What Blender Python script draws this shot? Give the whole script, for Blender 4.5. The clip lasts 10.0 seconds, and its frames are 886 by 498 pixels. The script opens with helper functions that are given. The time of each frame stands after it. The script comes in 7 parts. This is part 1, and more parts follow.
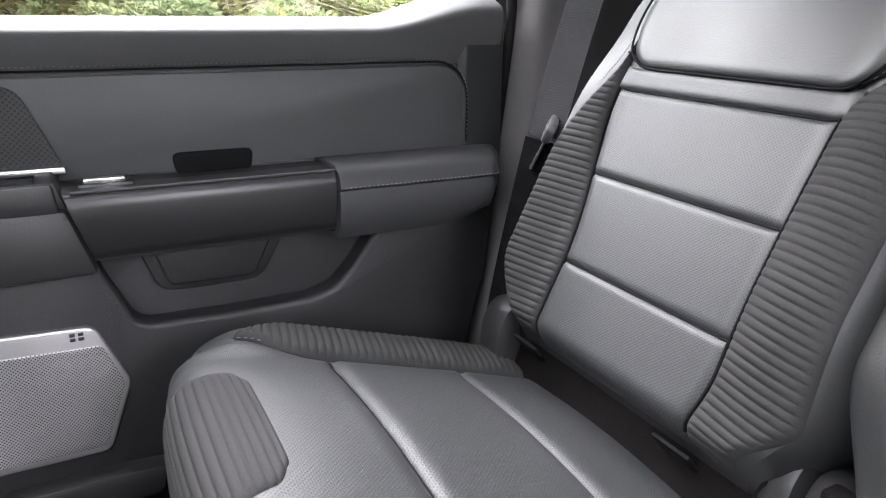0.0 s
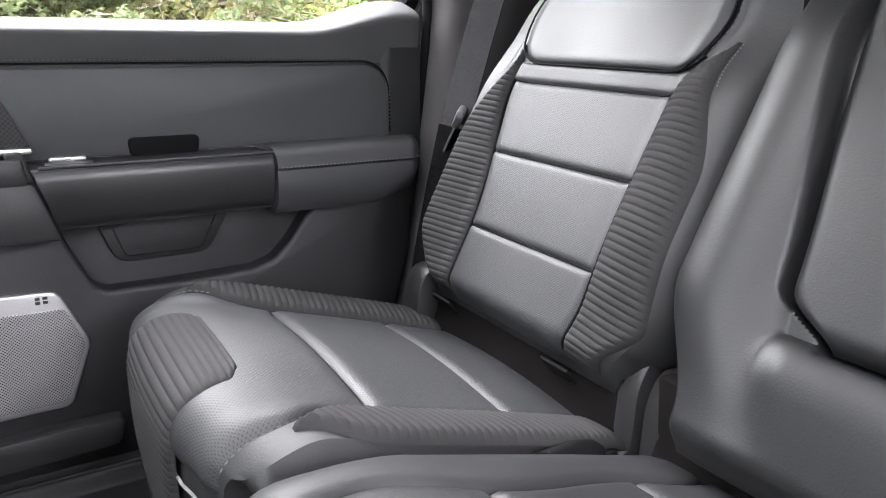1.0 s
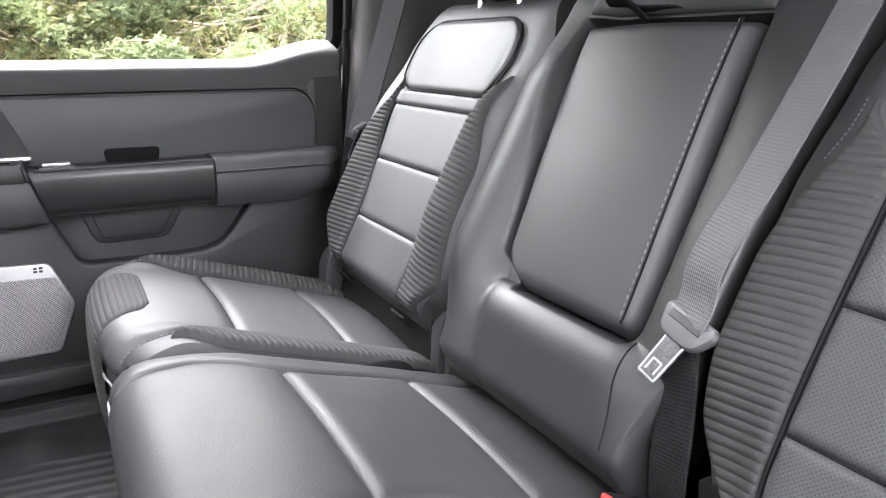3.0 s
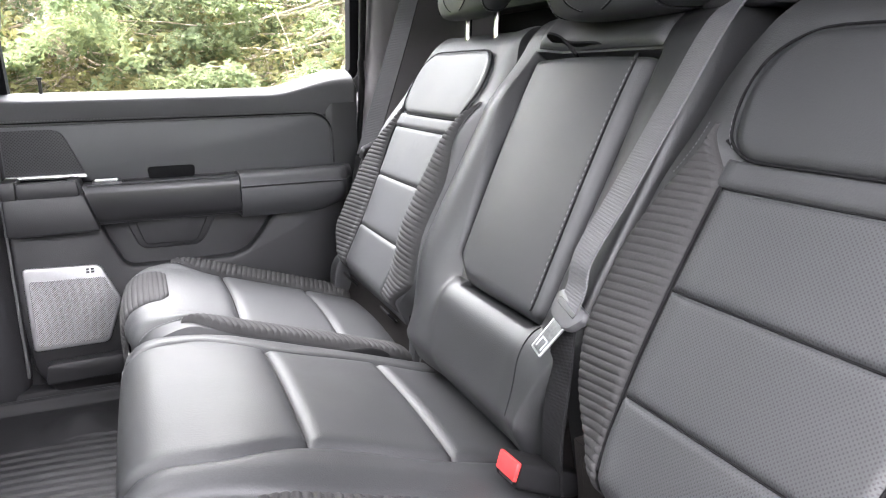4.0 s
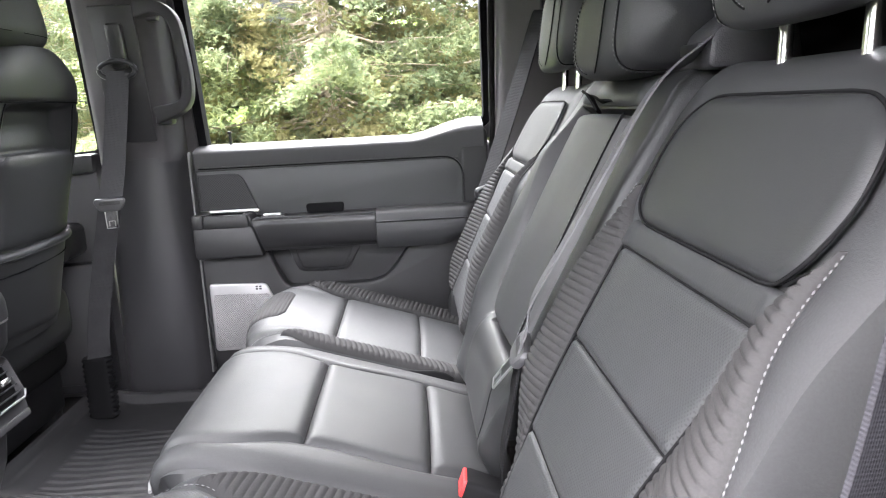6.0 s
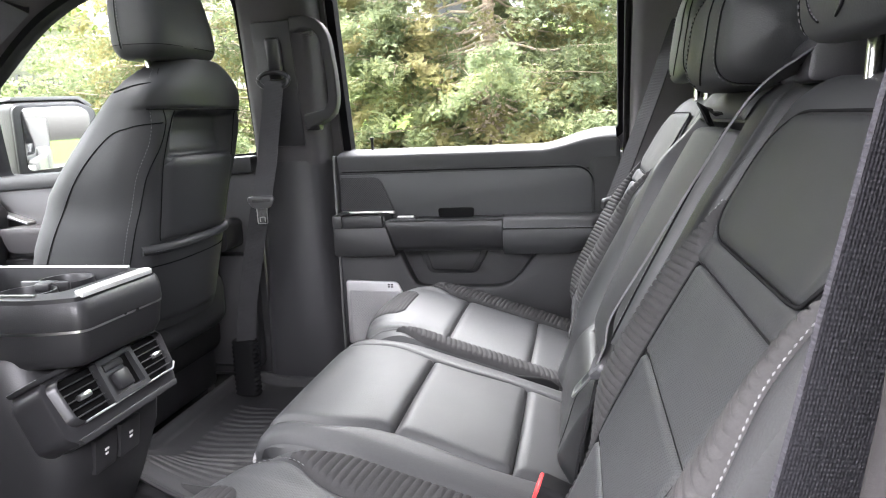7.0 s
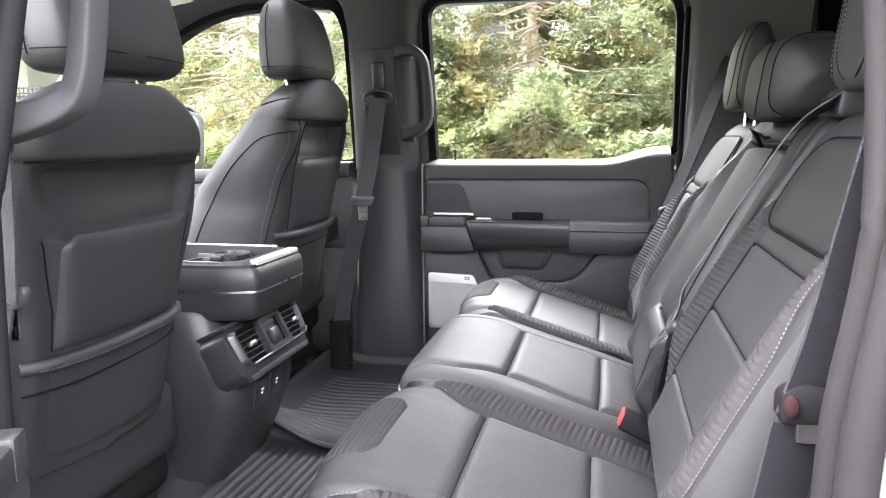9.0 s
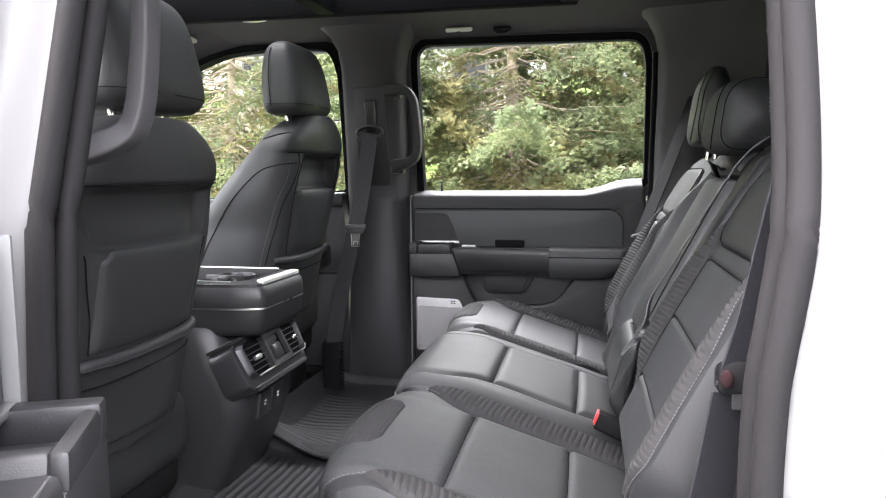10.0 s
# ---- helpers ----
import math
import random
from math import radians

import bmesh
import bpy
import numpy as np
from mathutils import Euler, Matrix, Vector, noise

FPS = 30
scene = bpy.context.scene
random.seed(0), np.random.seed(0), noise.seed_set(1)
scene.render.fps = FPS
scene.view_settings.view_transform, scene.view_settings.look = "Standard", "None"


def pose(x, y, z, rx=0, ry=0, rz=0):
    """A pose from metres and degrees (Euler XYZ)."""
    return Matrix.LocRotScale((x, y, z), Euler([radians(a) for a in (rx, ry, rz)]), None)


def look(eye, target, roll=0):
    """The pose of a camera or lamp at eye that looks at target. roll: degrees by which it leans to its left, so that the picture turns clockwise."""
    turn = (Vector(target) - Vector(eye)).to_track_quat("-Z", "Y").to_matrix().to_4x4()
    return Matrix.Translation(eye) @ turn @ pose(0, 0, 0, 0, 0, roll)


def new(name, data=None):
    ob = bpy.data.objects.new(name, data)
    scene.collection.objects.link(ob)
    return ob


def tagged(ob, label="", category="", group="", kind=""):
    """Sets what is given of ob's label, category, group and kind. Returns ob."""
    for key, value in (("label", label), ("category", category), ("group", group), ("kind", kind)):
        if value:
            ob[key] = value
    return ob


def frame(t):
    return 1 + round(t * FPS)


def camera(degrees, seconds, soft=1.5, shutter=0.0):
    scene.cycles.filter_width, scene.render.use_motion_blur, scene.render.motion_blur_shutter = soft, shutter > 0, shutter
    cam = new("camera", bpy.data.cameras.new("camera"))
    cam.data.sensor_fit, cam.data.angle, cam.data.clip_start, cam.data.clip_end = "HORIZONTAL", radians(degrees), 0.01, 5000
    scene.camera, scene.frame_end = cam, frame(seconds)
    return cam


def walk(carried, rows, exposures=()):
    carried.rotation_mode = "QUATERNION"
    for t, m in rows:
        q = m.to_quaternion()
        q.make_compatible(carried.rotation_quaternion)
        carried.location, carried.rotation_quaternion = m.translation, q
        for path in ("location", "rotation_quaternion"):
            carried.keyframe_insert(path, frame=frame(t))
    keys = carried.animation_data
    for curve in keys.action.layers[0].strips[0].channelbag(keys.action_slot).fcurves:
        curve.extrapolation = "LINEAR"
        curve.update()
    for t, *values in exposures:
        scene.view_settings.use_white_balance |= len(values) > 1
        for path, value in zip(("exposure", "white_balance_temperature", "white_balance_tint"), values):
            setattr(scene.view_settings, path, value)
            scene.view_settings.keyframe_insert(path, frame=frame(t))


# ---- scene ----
cam = camera(62.4, 10.0, 1.1)
PATH = [
    (0, (0.005, -0.096, 0.656), (0.867, 1.596, 0.029), 0.6),
    (0.5, (-0.021, -0.163, 0.647), (0.943, 1.485, 0.051), 0.8),
    (1, (-0.045, -0.251, 0.629), (0.959, 1.384, 0.064), 0.8),
    (1.5, (-0.053, -0.344, 0.614), (0.946, 1.298, 0.063), 1.0),
    (2, (-0.038, -0.444, 0.623), (0.941, 1.21, 0.071), 0.7),
    (2.5, (0.001, -0.546, 0.648), (0.947, 1.129, 0.102), 0.2),
    (3, (0.033, -0.638, 0.662), (0.934, 1.068, 0.133), -0.1),
    (4.5, (0.157, -0.921, 0.684), (0.771, 0.928, 0.23), -1.5),
    (5, (0.232, -0.979, 0.694), (0.699, 0.915, 0.251), -2.1),
    (6.5, (0.446, -1.03, 0.716), (0.293, 0.931, 0.353), -2.9),
    (7, (0.475, -1.048, 0.714), (0.107, 0.886, 0.366), -2.4),
    (7.5, (0.474, -1.083, 0.717), (-0.054, 0.816, 0.375), -1.7),
    (8, (0.432, -1.17, 0.724), (-0.097, 0.729, 0.385), -1.3),
    (8.5, (0.397, -1.276, 0.72), (-0.091, 0.636, 0.392), -1.0),
    (9, (0.395, -1.365, 0.715), (-0.044, 0.562, 0.41), -0.6),
    (9.5, (0.394, -1.442, 0.706), (-0.013, 0.497, 0.439), -0.4),
    (10, (0.404, -1.505, 0.705), (0.015, 0.446, 0.495), -0.4),
]
walk(cam, [(t, look(eye, target, roll)) for t, eye, target, roll in PATH], [(0.0, 4.58, 6500, 19), (1.0, 4.58, 6500, 19), (2.5, 4.85, 6500, 19), (4.5, 5.12, 6500, 19), (6.5, 4.87, 6500, 18), (7.0, 4.72, 6500, 18), (7.5, 4.66, 6500, 18), (8.0, 4.84, 6500, 18), (8.5, 4.85, 6500, 20), (9.0, 4.93, 6500, 21), (9.5, 4.68, 6500, 20), (10.0, 4.25, 6500, 19)])

# ---- daylight: overcast, bright and soft ----
world = bpy.data.worlds.new("sky")
scene.world = world
world.use_nodes = True
wn = world.node_tree.nodes
sky = wn.new("ShaderNodeTexSky")
sky.sky_type, sky.sun_disc = "NISHITA", False
sky.sun_elevation, sky.sun_rotation = radians(66), radians(250)
sky.air_density, sky.dust_density, sky.ozone_density = 1.0, 5.0, 1.0
soft_sky = wn.new("ShaderNodeMixRGB")
soft_sky.inputs[0].default_value = 0.72
grey = wn.new("ShaderNodeHueSaturation")
grey.inputs["Saturation"].default_value = 0.0
world.node_tree.links.new(sky.outputs[0], grey.inputs["Color"])
world.node_tree.links.new(sky.outputs[0], soft_sky.inputs[1])
world.node_tree.links.new(grey.outputs[0], soft_sky.inputs[2])
world.node_tree.links.new(soft_sky.outputs[0], wn["Background"].inputs[0])
wn["Background"].inputs[1].default_value = 0.125
sun = new("sun", bpy.data.lights.new("sun", "SUN"))
sun.data.energy, sun.data.angle, sun.data.color = 0.3, radians(50), (1.0, 0.97, 0.93)
sun.matrix_world = look((-3.2, -1.2, 8.0), (0, 0, 0))

# added fill lamps for sky light through side windows, windscreen, open doorway and sunroof
SKY_FILLS = (
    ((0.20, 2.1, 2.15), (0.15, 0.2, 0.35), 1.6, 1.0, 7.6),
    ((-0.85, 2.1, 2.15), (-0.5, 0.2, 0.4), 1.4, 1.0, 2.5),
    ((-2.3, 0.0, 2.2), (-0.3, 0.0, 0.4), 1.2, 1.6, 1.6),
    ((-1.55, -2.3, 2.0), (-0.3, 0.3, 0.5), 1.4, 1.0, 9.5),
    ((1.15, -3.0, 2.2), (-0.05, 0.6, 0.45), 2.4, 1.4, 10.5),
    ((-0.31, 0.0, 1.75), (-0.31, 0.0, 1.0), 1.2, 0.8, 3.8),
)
for at, aim, sx, sy, watts in SKY_FILLS:
    lamp = new("sky_fill_lamp", bpy.data.lights.new("sky_fill_lamp", "AREA"))
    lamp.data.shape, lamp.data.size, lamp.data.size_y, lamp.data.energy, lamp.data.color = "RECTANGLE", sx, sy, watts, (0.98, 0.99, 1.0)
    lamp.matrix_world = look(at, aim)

# ---- mesh helpers ----


def mesh_object(name, verts, faces, mat, parent=None, label="", smooth=True, uv=None):
    me = bpy.data.meshes.new(name)
    me.from_pydata([tuple(map(float, p)) for p in verts], [], faces)
    if smooth:
        me.polygons.foreach_set("use_smooth", [True] * len(me.polygons))
    if uv is not None:
        layer = me.uv_layers.new(name="UVMap")
        idx = np.zeros(len(me.loops), dtype=np.int32)
        me.loops.foreach_get("vertex_index", idx)
        layer.data.foreach_set("uv", np.asarray(uv, dtype=np.float32)[idx].ravel())
    if mat is not None:
        me.materials.append(mat)
    ob = new(name, me)
    attach(ob, parent)
    return tagged(ob, label=label)


def attach(ob, parent):
    if parent is not None:
        ob.parent = parent
        if parent.type == "EMPTY":
            ob.matrix_parent_inverse = parent.matrix_basis.inverted()


def thing(name, at, label, category, group="", kind=""):
    ob = new(name)
    ob.empty_display_size = 0.05
    ob.location = at
    ob.matrix_basis = Matrix.Translation(at)
    return tagged(ob, label, category, group, kind)


def part(name, bm, mat, parent=None, label="", smooth=True):
    bmesh.ops.recalc_face_normals(bm, faces=bm.faces)
    me = bpy.data.meshes.new(name)
    bm.to_mesh(me)
    bm.free()
    if smooth:
        me.polygons.foreach_set("use_smooth", [True] * len(me.polygons))
        me.set_sharp_from_angle(angle=radians(38))
    me.materials.append(mat)
    ob = new(name, me)
    attach(ob, parent)
    return tagged(ob, label=label)


def grid_faces(na, nb, flip=False):
    i = np.arange((na - 1) * nb).reshape(na - 1, nb)[:, :-1].ravel()
    q = np.stack([i, i + 1, i + nb + 1, i + nb], 1)
    return (q[:, ::-1] if flip else q).tolist()


def patch(name, fn, a, b, mat, parent=None, label="", flip=False, metric=None):
    """A curved sheet: fn takes arrays A, B and gives X, Y, Z."""
    A, B = np.meshgrid(a, b, indexing="ij")
    X, Y, Z = fn(A, B)
    verts = np.stack([X, Y, Z], -1).reshape(-1, 3)
    U, V = metric(A, B) if metric else (A, B)
    uv = np.stack([U + 0 * A, V + 0 * A], -1).reshape(-1, 2)
    return mesh_object(name, verts, grid_faces(len(a), len(b), flip), mat, parent, label, True, uv)


def loft(name, rings, mat, parent=None, label="", caps=True, closed=True, smooth=True):
    """Rings of points joined into a skin."""
    rings = np.asarray(rings, float)
    n, m = rings.shape[:2]
    faces = []
    for i in range(n - 1):
        for j in range(m if closed else m - 1):
            k = (j + 1) % m
            faces.append((i * m + j, i * m + k, (i + 1) * m + k, (i + 1) * m + j))
    if caps:
        faces.append(tuple(range(m))[::-1])
        faces.append(tuple((n - 1) * m + j for j in range(m)))
    ob = mesh_object(name, rings.reshape(-1, 3), faces, mat, parent, label, smooth)
    bm = bmesh.new()
    bm.from_mesh(ob.data)
    bmesh.ops.recalc_face_normals(bm, faces=bm.faces)
    bm.to_mesh(ob.data)
    bm.free()
    ob.data.set_sharp_from_angle(angle=radians(50))
    return ob


def box(x0, x1, y0, y1, z0, z1, bevel=0.004, seg=2):
    bm = bmesh.new()
    bmesh.ops.create_cube(bm, size=1, matrix=Matrix.Translation(((x0 + x1) / 2, (y0 + y1) / 2, (z0 + z1) / 2)) @ Matrix.Diagonal((abs(x1 - x0), abs(y1 - y0), abs(z1 - z0), 1)))
    if bevel:
        bmesh.ops.bevel(bm, geom=list(bm.edges), offset=bevel, segments=seg, profile=0.5, affect="EDGES")
    return bm


def moved(bm, m):
    bmesh.ops.transform(bm, matrix=m, verts=bm.verts)
    return bm


def prism(poly, axis, d0, d1, bevel=0.004, seg=2, taper=1.0):
    """A polygon in the plane across axis ('x', 'y' or 'z'), drawn out from d0 to d1."""
    def lift(p, d):
        return {"x": (d, p[0], p[1]), "y": (p[0], d, p[1]), "z": (p[0], p[1], d)}[axis]
    bm = bmesh.new()
    cx, cy = np.mean(np.array(poly), 0)
    low = [bm.verts.new(lift(p, d0)) for p in poly]
    top = [bm.verts.new(lift((cx + (p[0] - cx) * taper, cy + (p[1] - cy) * taper), d1)) for p in poly]
    n = len(poly)
    bm.faces.new(low[::-1])
    bm.faces.new(top)
    for i in range(n):
        bm.faces.new((low[i], low[(i + 1) % n], top[(i + 1) % n], top[i]))
    bmesh.ops.recalc_face_normals(bm, faces=bm.faces)
    if bevel:
        sharp = [e for e in bm.edges if e.calc_face_angle(0) > 0.5]
        bmesh.ops.bevel(bm, geom=sharp, offset=bevel, segments=seg, profile=0.5, affect="EDGES", clamp_overlap=True)
    return bm


def rounded(points, radius, steps=5):
    """A polygon with its corners rounded."""
    out = []
    n = len(points)
    for i in range(n):
        p, q, r = (Vector(points[(i + k) % n]) for k in (-1, 0, 1))
        rad = radius[i] if isinstance(radius, (list, tuple)) else radius
        a, b = (p - q), (r - q)
        d = min(rad, a.length * 0.48, b.length * 0.48)
        if d < 1e-5:
            out.append(tuple(q))
            continue
        s, e = q + a.normalized() * d, q + b.normalized() * d
        for k in range(steps + 1):
            t = k / steps
            out.append(tuple((1 - t) ** 2 * s + 2 * t * (1 - t) * q + t * t * e))
    return out


def spline(points, steps=8, closed=False):
    """Catmull-Rom through points of any size."""
    P = np.asarray(points, float)
    if closed:
        P = np.vstack([P[-1], P, P[0], P[1]])
    else:
        P = np.vstack([2 * P[0] - P[1], P, 2 * P[-1] - P[-2]])
    out = []
    for i in range(1, len(P) - 2):
        for k in range(steps):
            t = k / steps
            out.append(0.5 * (2 * P[i] + (P[i + 1] - P[i - 1]) * t + (2 * P[i - 1] - 5 * P[i] + 4 * P[i + 1] - P[i + 2]) * t * t + (3 * P[i] - P[i - 1] - 3 * P[i + 1] + P[i + 2]) * t**3))
    if not closed:
        out.append(P[-2])
    return np.array(out)


def tube(name, path, radius, mat, parent=None, label="", sides=8, closed=False, flat=None):
    """A round or flat (width, thickness) section swept along a path."""
    P = np.asarray(path, float)
    n = len(P)
    T = np.roll(P, -1, 0) - np.roll(P, 1, 0) if closed else np.gradient(P, axis=0)
    T /= np.linalg.norm(T, axis=1, keepdims=True) + 1e-9
    up = np.array(flat[2]) if flat else np.array([0.13, 0.21, 0.97])
    rings = []
    for p, t in zip(P, T):
        s = np.cross(t, up)
        if np.linalg.norm(s) < 1e-3:
            s = np.cross(t, (1, 0, 0))
        s /= np.linalg.norm(s)
        w = np.cross(s, t)
        if flat:
            c, d = flat[0] / 2, flat[1] / 2
            sec = [(-c, -d), (0, -d * 1.05), (c, -d), (c, d), (0, d * 1.05), (-c, d)]
            rings.append([p + s * a + w * b for a, b in sec])
        else:
            rings.append([p + radius * (np.cos(a) * s + np.sin(a) * w) for a in np.linspace(0, 2 * np.pi, sides, endpoint=False)])
    if closed:
        rings.append(rings[0])
    ob = loft(name, rings, mat, parent, label, caps=not closed)
    if flat:
        run = np.r_[0, np.cumsum(np.linalg.norm(np.diff(P, axis=0), axis=1))]
        uv = np.array([(a, r) for r in run for a, _ in sec], dtype=np.float32)
        layer = ob.data.uv_layers.new(name="UVMap")
        idx = np.zeros(len(ob.data.loops), dtype=np.int32)
        ob.data.loops.foreach_get("vertex_index", idx)
        layer.data.foreach_set("uv", uv[idx].ravel())
    return ob


def stitches(name, path, mat, parent=None, step=0.008, size=0.0009, label=""):
    """Short raised threads in a row."""
    P = np.asarray(path, float)
    seg = np.linalg.norm(np.diff(P, axis=0), axis=1)
    s = np.r_[0, np.cumsum(seg)]
    at = lambda d: np.array([np.interp(d, s, P[:, k]) for k in range(3)])
    verts, faces = [], []
    d = 0.0
    while d + step * 0.62 < s[-1]:
        a, b = at(d), at(d + step * 0.62)
        t = (b - a) / (np.linalg.norm(b - a) + 1e-9)
        u = np.cross(t, (0.3, 0.2, 0.93))
        u /= np.linalg.norm(u) + 1e-9
        w = np.cross(t, u)
        base = len(verts)
        mid = (a + b) / 2
        for c, r in ((a, 0.4), (mid, 1.0), (b, 0.4)):
            verts += [c + size * r * (np.cos(q) * u + np.sin(q) * w) for q in (0, 2.1, 4.2)]
        for k in (0, 3):
            for j in range(3):
                faces.append((base + k + j, base + k + (j + 1) % 3, base + k + 3 + (j + 1) % 3, base + k + 3 + j))
        d += step
    return mesh_object(name, verts, faces, mat, parent, label)


def ease(x):
    x = np.clip(x, 0, 1)
    return x * x * (3 - 2 * x)


def puff(d, w=0.014):
    """0 at an edge, 1 from w inwards, round between."""
    e = np.clip(d / w, 0, 1)
    return np.sqrt(np.clip(1 - (1 - e) ** 2, 0, 1))


# ---- materials ----


def material(name, color, rough=0.5, metal=0.0, spread=0.12, grain=600.0, bump=0.12, patches=6.0, spec=0.5, uv=False):
    """Colour with fine grain and broad wear, relief at grain size."""
    m = bpy.data.materials.new(name)
    m.use_nodes = True
    nt = m.node_tree
    n, l = nt.nodes, nt.links
    b = n["Principled BSDF"]
    tc = n.new("ShaderNodeTexCoord")
    src = tc.outputs["UV" if uv else "Object"]
    big, fine = n.new("ShaderNodeTexNoise"), n.new("ShaderNodeTexNoise")
    big.inputs["Scale"].default_value, big.inputs["Detail"].default_value = patches, 5
    fine.inputs["Scale"].default_value, fine.inputs["Detail"].default_value = grain, 3
    l.new(src, big.inputs["Vector"])
    l.new(src, fine.inputs["Vector"])
    ramp = n.new("ShaderNodeMapRange")
    l.new(big.outputs["Fac"], ramp.inputs["Value"])
    ramp.inputs["From Min"].default_value, ramp.inputs["From Max"].default_value = 0.3, 0.7
    ramp.inputs["To Min"].default_value, ramp.inputs["To Max"].default_value = 1 - spread, 1 + spread
    ramp2 = n.new("ShaderNodeMapRange")
    l.new(fine.outputs["Fac"], ramp2.inputs["Value"])
    ramp2.inputs["From Min"].default_value, ramp2.inputs["From Max"].default_value = 0.3, 0.7
    ramp2.inputs["To Min"].default_value, ramp2.inputs["To Max"].default_value = 1 - spread, 1 + spread
    mul = n.new("ShaderNodeMath")
    mul.operation = "MULTIPLY"
    l.new(ramp.outputs[0], mul.inputs[0])
    l.new(ramp2.outputs[0], mul.inputs[1])
    mix = n.new("ShaderNodeVectorMath")
    mix.operation = "SCALE"
    mix.inputs[0].default_value = color
    l.new(mul.outputs[0], mix.inputs["Scale"])
    l.new(mix.outputs[0], b.inputs["Base Color"])
    rr = n.new("ShaderNodeMapRange")
    l.new(big.outputs["Fac"], rr.inputs["Value"])
    rr.inputs["From Min"].default_value, rr.inputs["From Max"].default_value = 0.3, 0.7
    rr.inputs["To Min"].default_value, rr.inputs["To Max"].default_value = rough * 0.88, min(1, rough * 1.12)
    l.new(rr.outputs[0], b.inputs["Roughness"])
    b.inputs["Metallic"].default_value = metal
    b.inputs["Specular IOR Level"].default_value = spec
    if bump:
        bp = n.new("ShaderNodeBump")
        bp.inputs["Strength"].default_value, bp.inputs["Distance"].default_value = bump, 0.001
        l.new(fine.outputs["Fac"], bp.inputs["Height"])
        l.new(bp.outputs[0], b.inputs["Normal"])
    return m


def dotted(m, pitch, radius, dark=0.25, depth=0.5):
    """Punches a lattice of small holes into a material, by the sheet's own metres."""
    nt = m.node_tree
    n, l = nt.nodes, nt.links
    b = n["Principled BSDF"]
    tc = n.new("ShaderNodeTexCoord")
    mp = n.new("ShaderNodeMapping")
    mp.inputs["Rotation"].default_value[2] = radians(45)
    v = n.new("ShaderNodeTexVoronoi")
    v.voronoi_dimensions, v.feature = "2D", "F1"
    v.inputs["Randomness"].default_value, v.inputs["Scale"].default_value = 0.0, 1 / pitch
    l.new(tc.outputs["UV"], mp.inputs["Vector"])
    l.new(mp.outputs[0], v.inputs["Vector"])
    f = n.new("ShaderNodeMapRange")
    l.new(v.outputs["Distance"], f.inputs["Value"])
    f.inputs["From Min"].default_value, f.inputs["From Max"].default_value = radius * 0.75, radius * 1.2
    f.inputs["To Min"].default_value, f.inputs["To Max"].default_value = dark, 1.0
    old = b.inputs["Base Color"].links[0].from_socket
    sc = n.new("ShaderNodeVectorMath")
    sc.operation = "SCALE"
    l.new(old, sc.inputs[0])
    l.new(f.outputs[0], sc.inputs["Scale"])
    l.new(sc.outputs[0], b.inputs["Base Color"])
    bp = n.new("ShaderNodeBump")
    bp.inputs["Strength"].default_value, bp.inputs["Distance"].default_value = depth, 0.0006
    l.new(f.outputs[0], bp.inputs["Height"])
    if b.inputs["Normal"].links:
        l.new(b.inputs["Normal"].links[0].from_socket, bp.inputs["Normal"])
    l.new(bp.outputs[0], b.inputs["Normal"])
    return m


def woven(m, su, sv, amount=0.5):
    """Adds a fine weave of ribs across the sheet's own metres."""
    nt = m.node_tree
    n, l = nt.nodes, nt.links
    b = n["Principled BSDF"]
    tc = n.new("ShaderNodeTexCoord")
    last = b.inputs["Normal"].links[0].from_socket if b.inputs["Normal"].links else None
    for axis, sc in (("X", su), ("Y", sv)):
        w = n.new("ShaderNodeTexWave")
        w.wave_type, w.bands_direction = "BANDS", axis
        w.inputs["Scale"].default_value = sc
        l.new(tc.outputs["UV"], w.inputs["Vector"])
        bp = n.new("ShaderNodeBump")
        bp.inputs["Strength"].default_value, bp.inputs["Distance"].default_value = amount, 0.0006
        l.new(w.outputs["Fac"], bp.inputs["Height"])
        if last:
            l.new(last, bp.inputs["Normal"])
        last = bp.outputs[0]
    l.new(last, b.inputs["Normal"])
    return m


def clear_glass(name, tint, rough=0.0):
    m = bpy.data.materials.new(name)
    m.use_nodes = True
    n, l = m.node_tree.nodes, m.node_tree.links
    n.remove(n["Principled BSDF"])
    t, g, mx, fr = n.new("ShaderNodeBsdfTransparent"), n.new("ShaderNodeBsdfGlossy"), n.new("ShaderNodeMixShader"), n.new("ShaderNodeFresnel")
    t.inputs[0].default_value = (*tint, 1)
    g.inputs["Roughness"].default_value = rough
    fr.inputs["IOR"].default_value = 1.12
    l.new(fr.outputs[0], mx.inputs[0])
    l.new(t.outputs[0], mx.inputs[1])
    l.new(g.outputs[0], mx.inputs[2])
    l.new(mx.outputs[0], n["Material Output"].inputs["Surface"])
    return m


LEATHER = material("black_leather", (0.022, 0.0229, 0.0240), 0.53, spread=0.10, grain=520, bump=0.28, patches=5, spec=0.5)
SMOOTH_LEATHER = material("smooth_black_leather", (0.0135, 0.0141, 0.0148), 0.45, spread=0.10, grain=520, bump=0.24, patches=5, spec=0.45)
PERFORATED = dotted(material("perforated_leather", (0.030, 0.0315, 0.033), 0.53, spread=0.07, grain=900, bump=0.15, patches=5, spec=0.5), 0.0030, 0.27, 0.36, 0.45)
PANEL = material("smooth_grey_leather", (0.0155, 0.0163, 0.0171), 0.50, spread=0.08, grain=600, bump=0.22, patches=4, spec=0.5)
RIBBED = material("ribbed_suede", (0.026, 0.0256, 0.026), 0.85, spread=0.10, grain=520, bump=0.30, patches=9, spec=0.25)
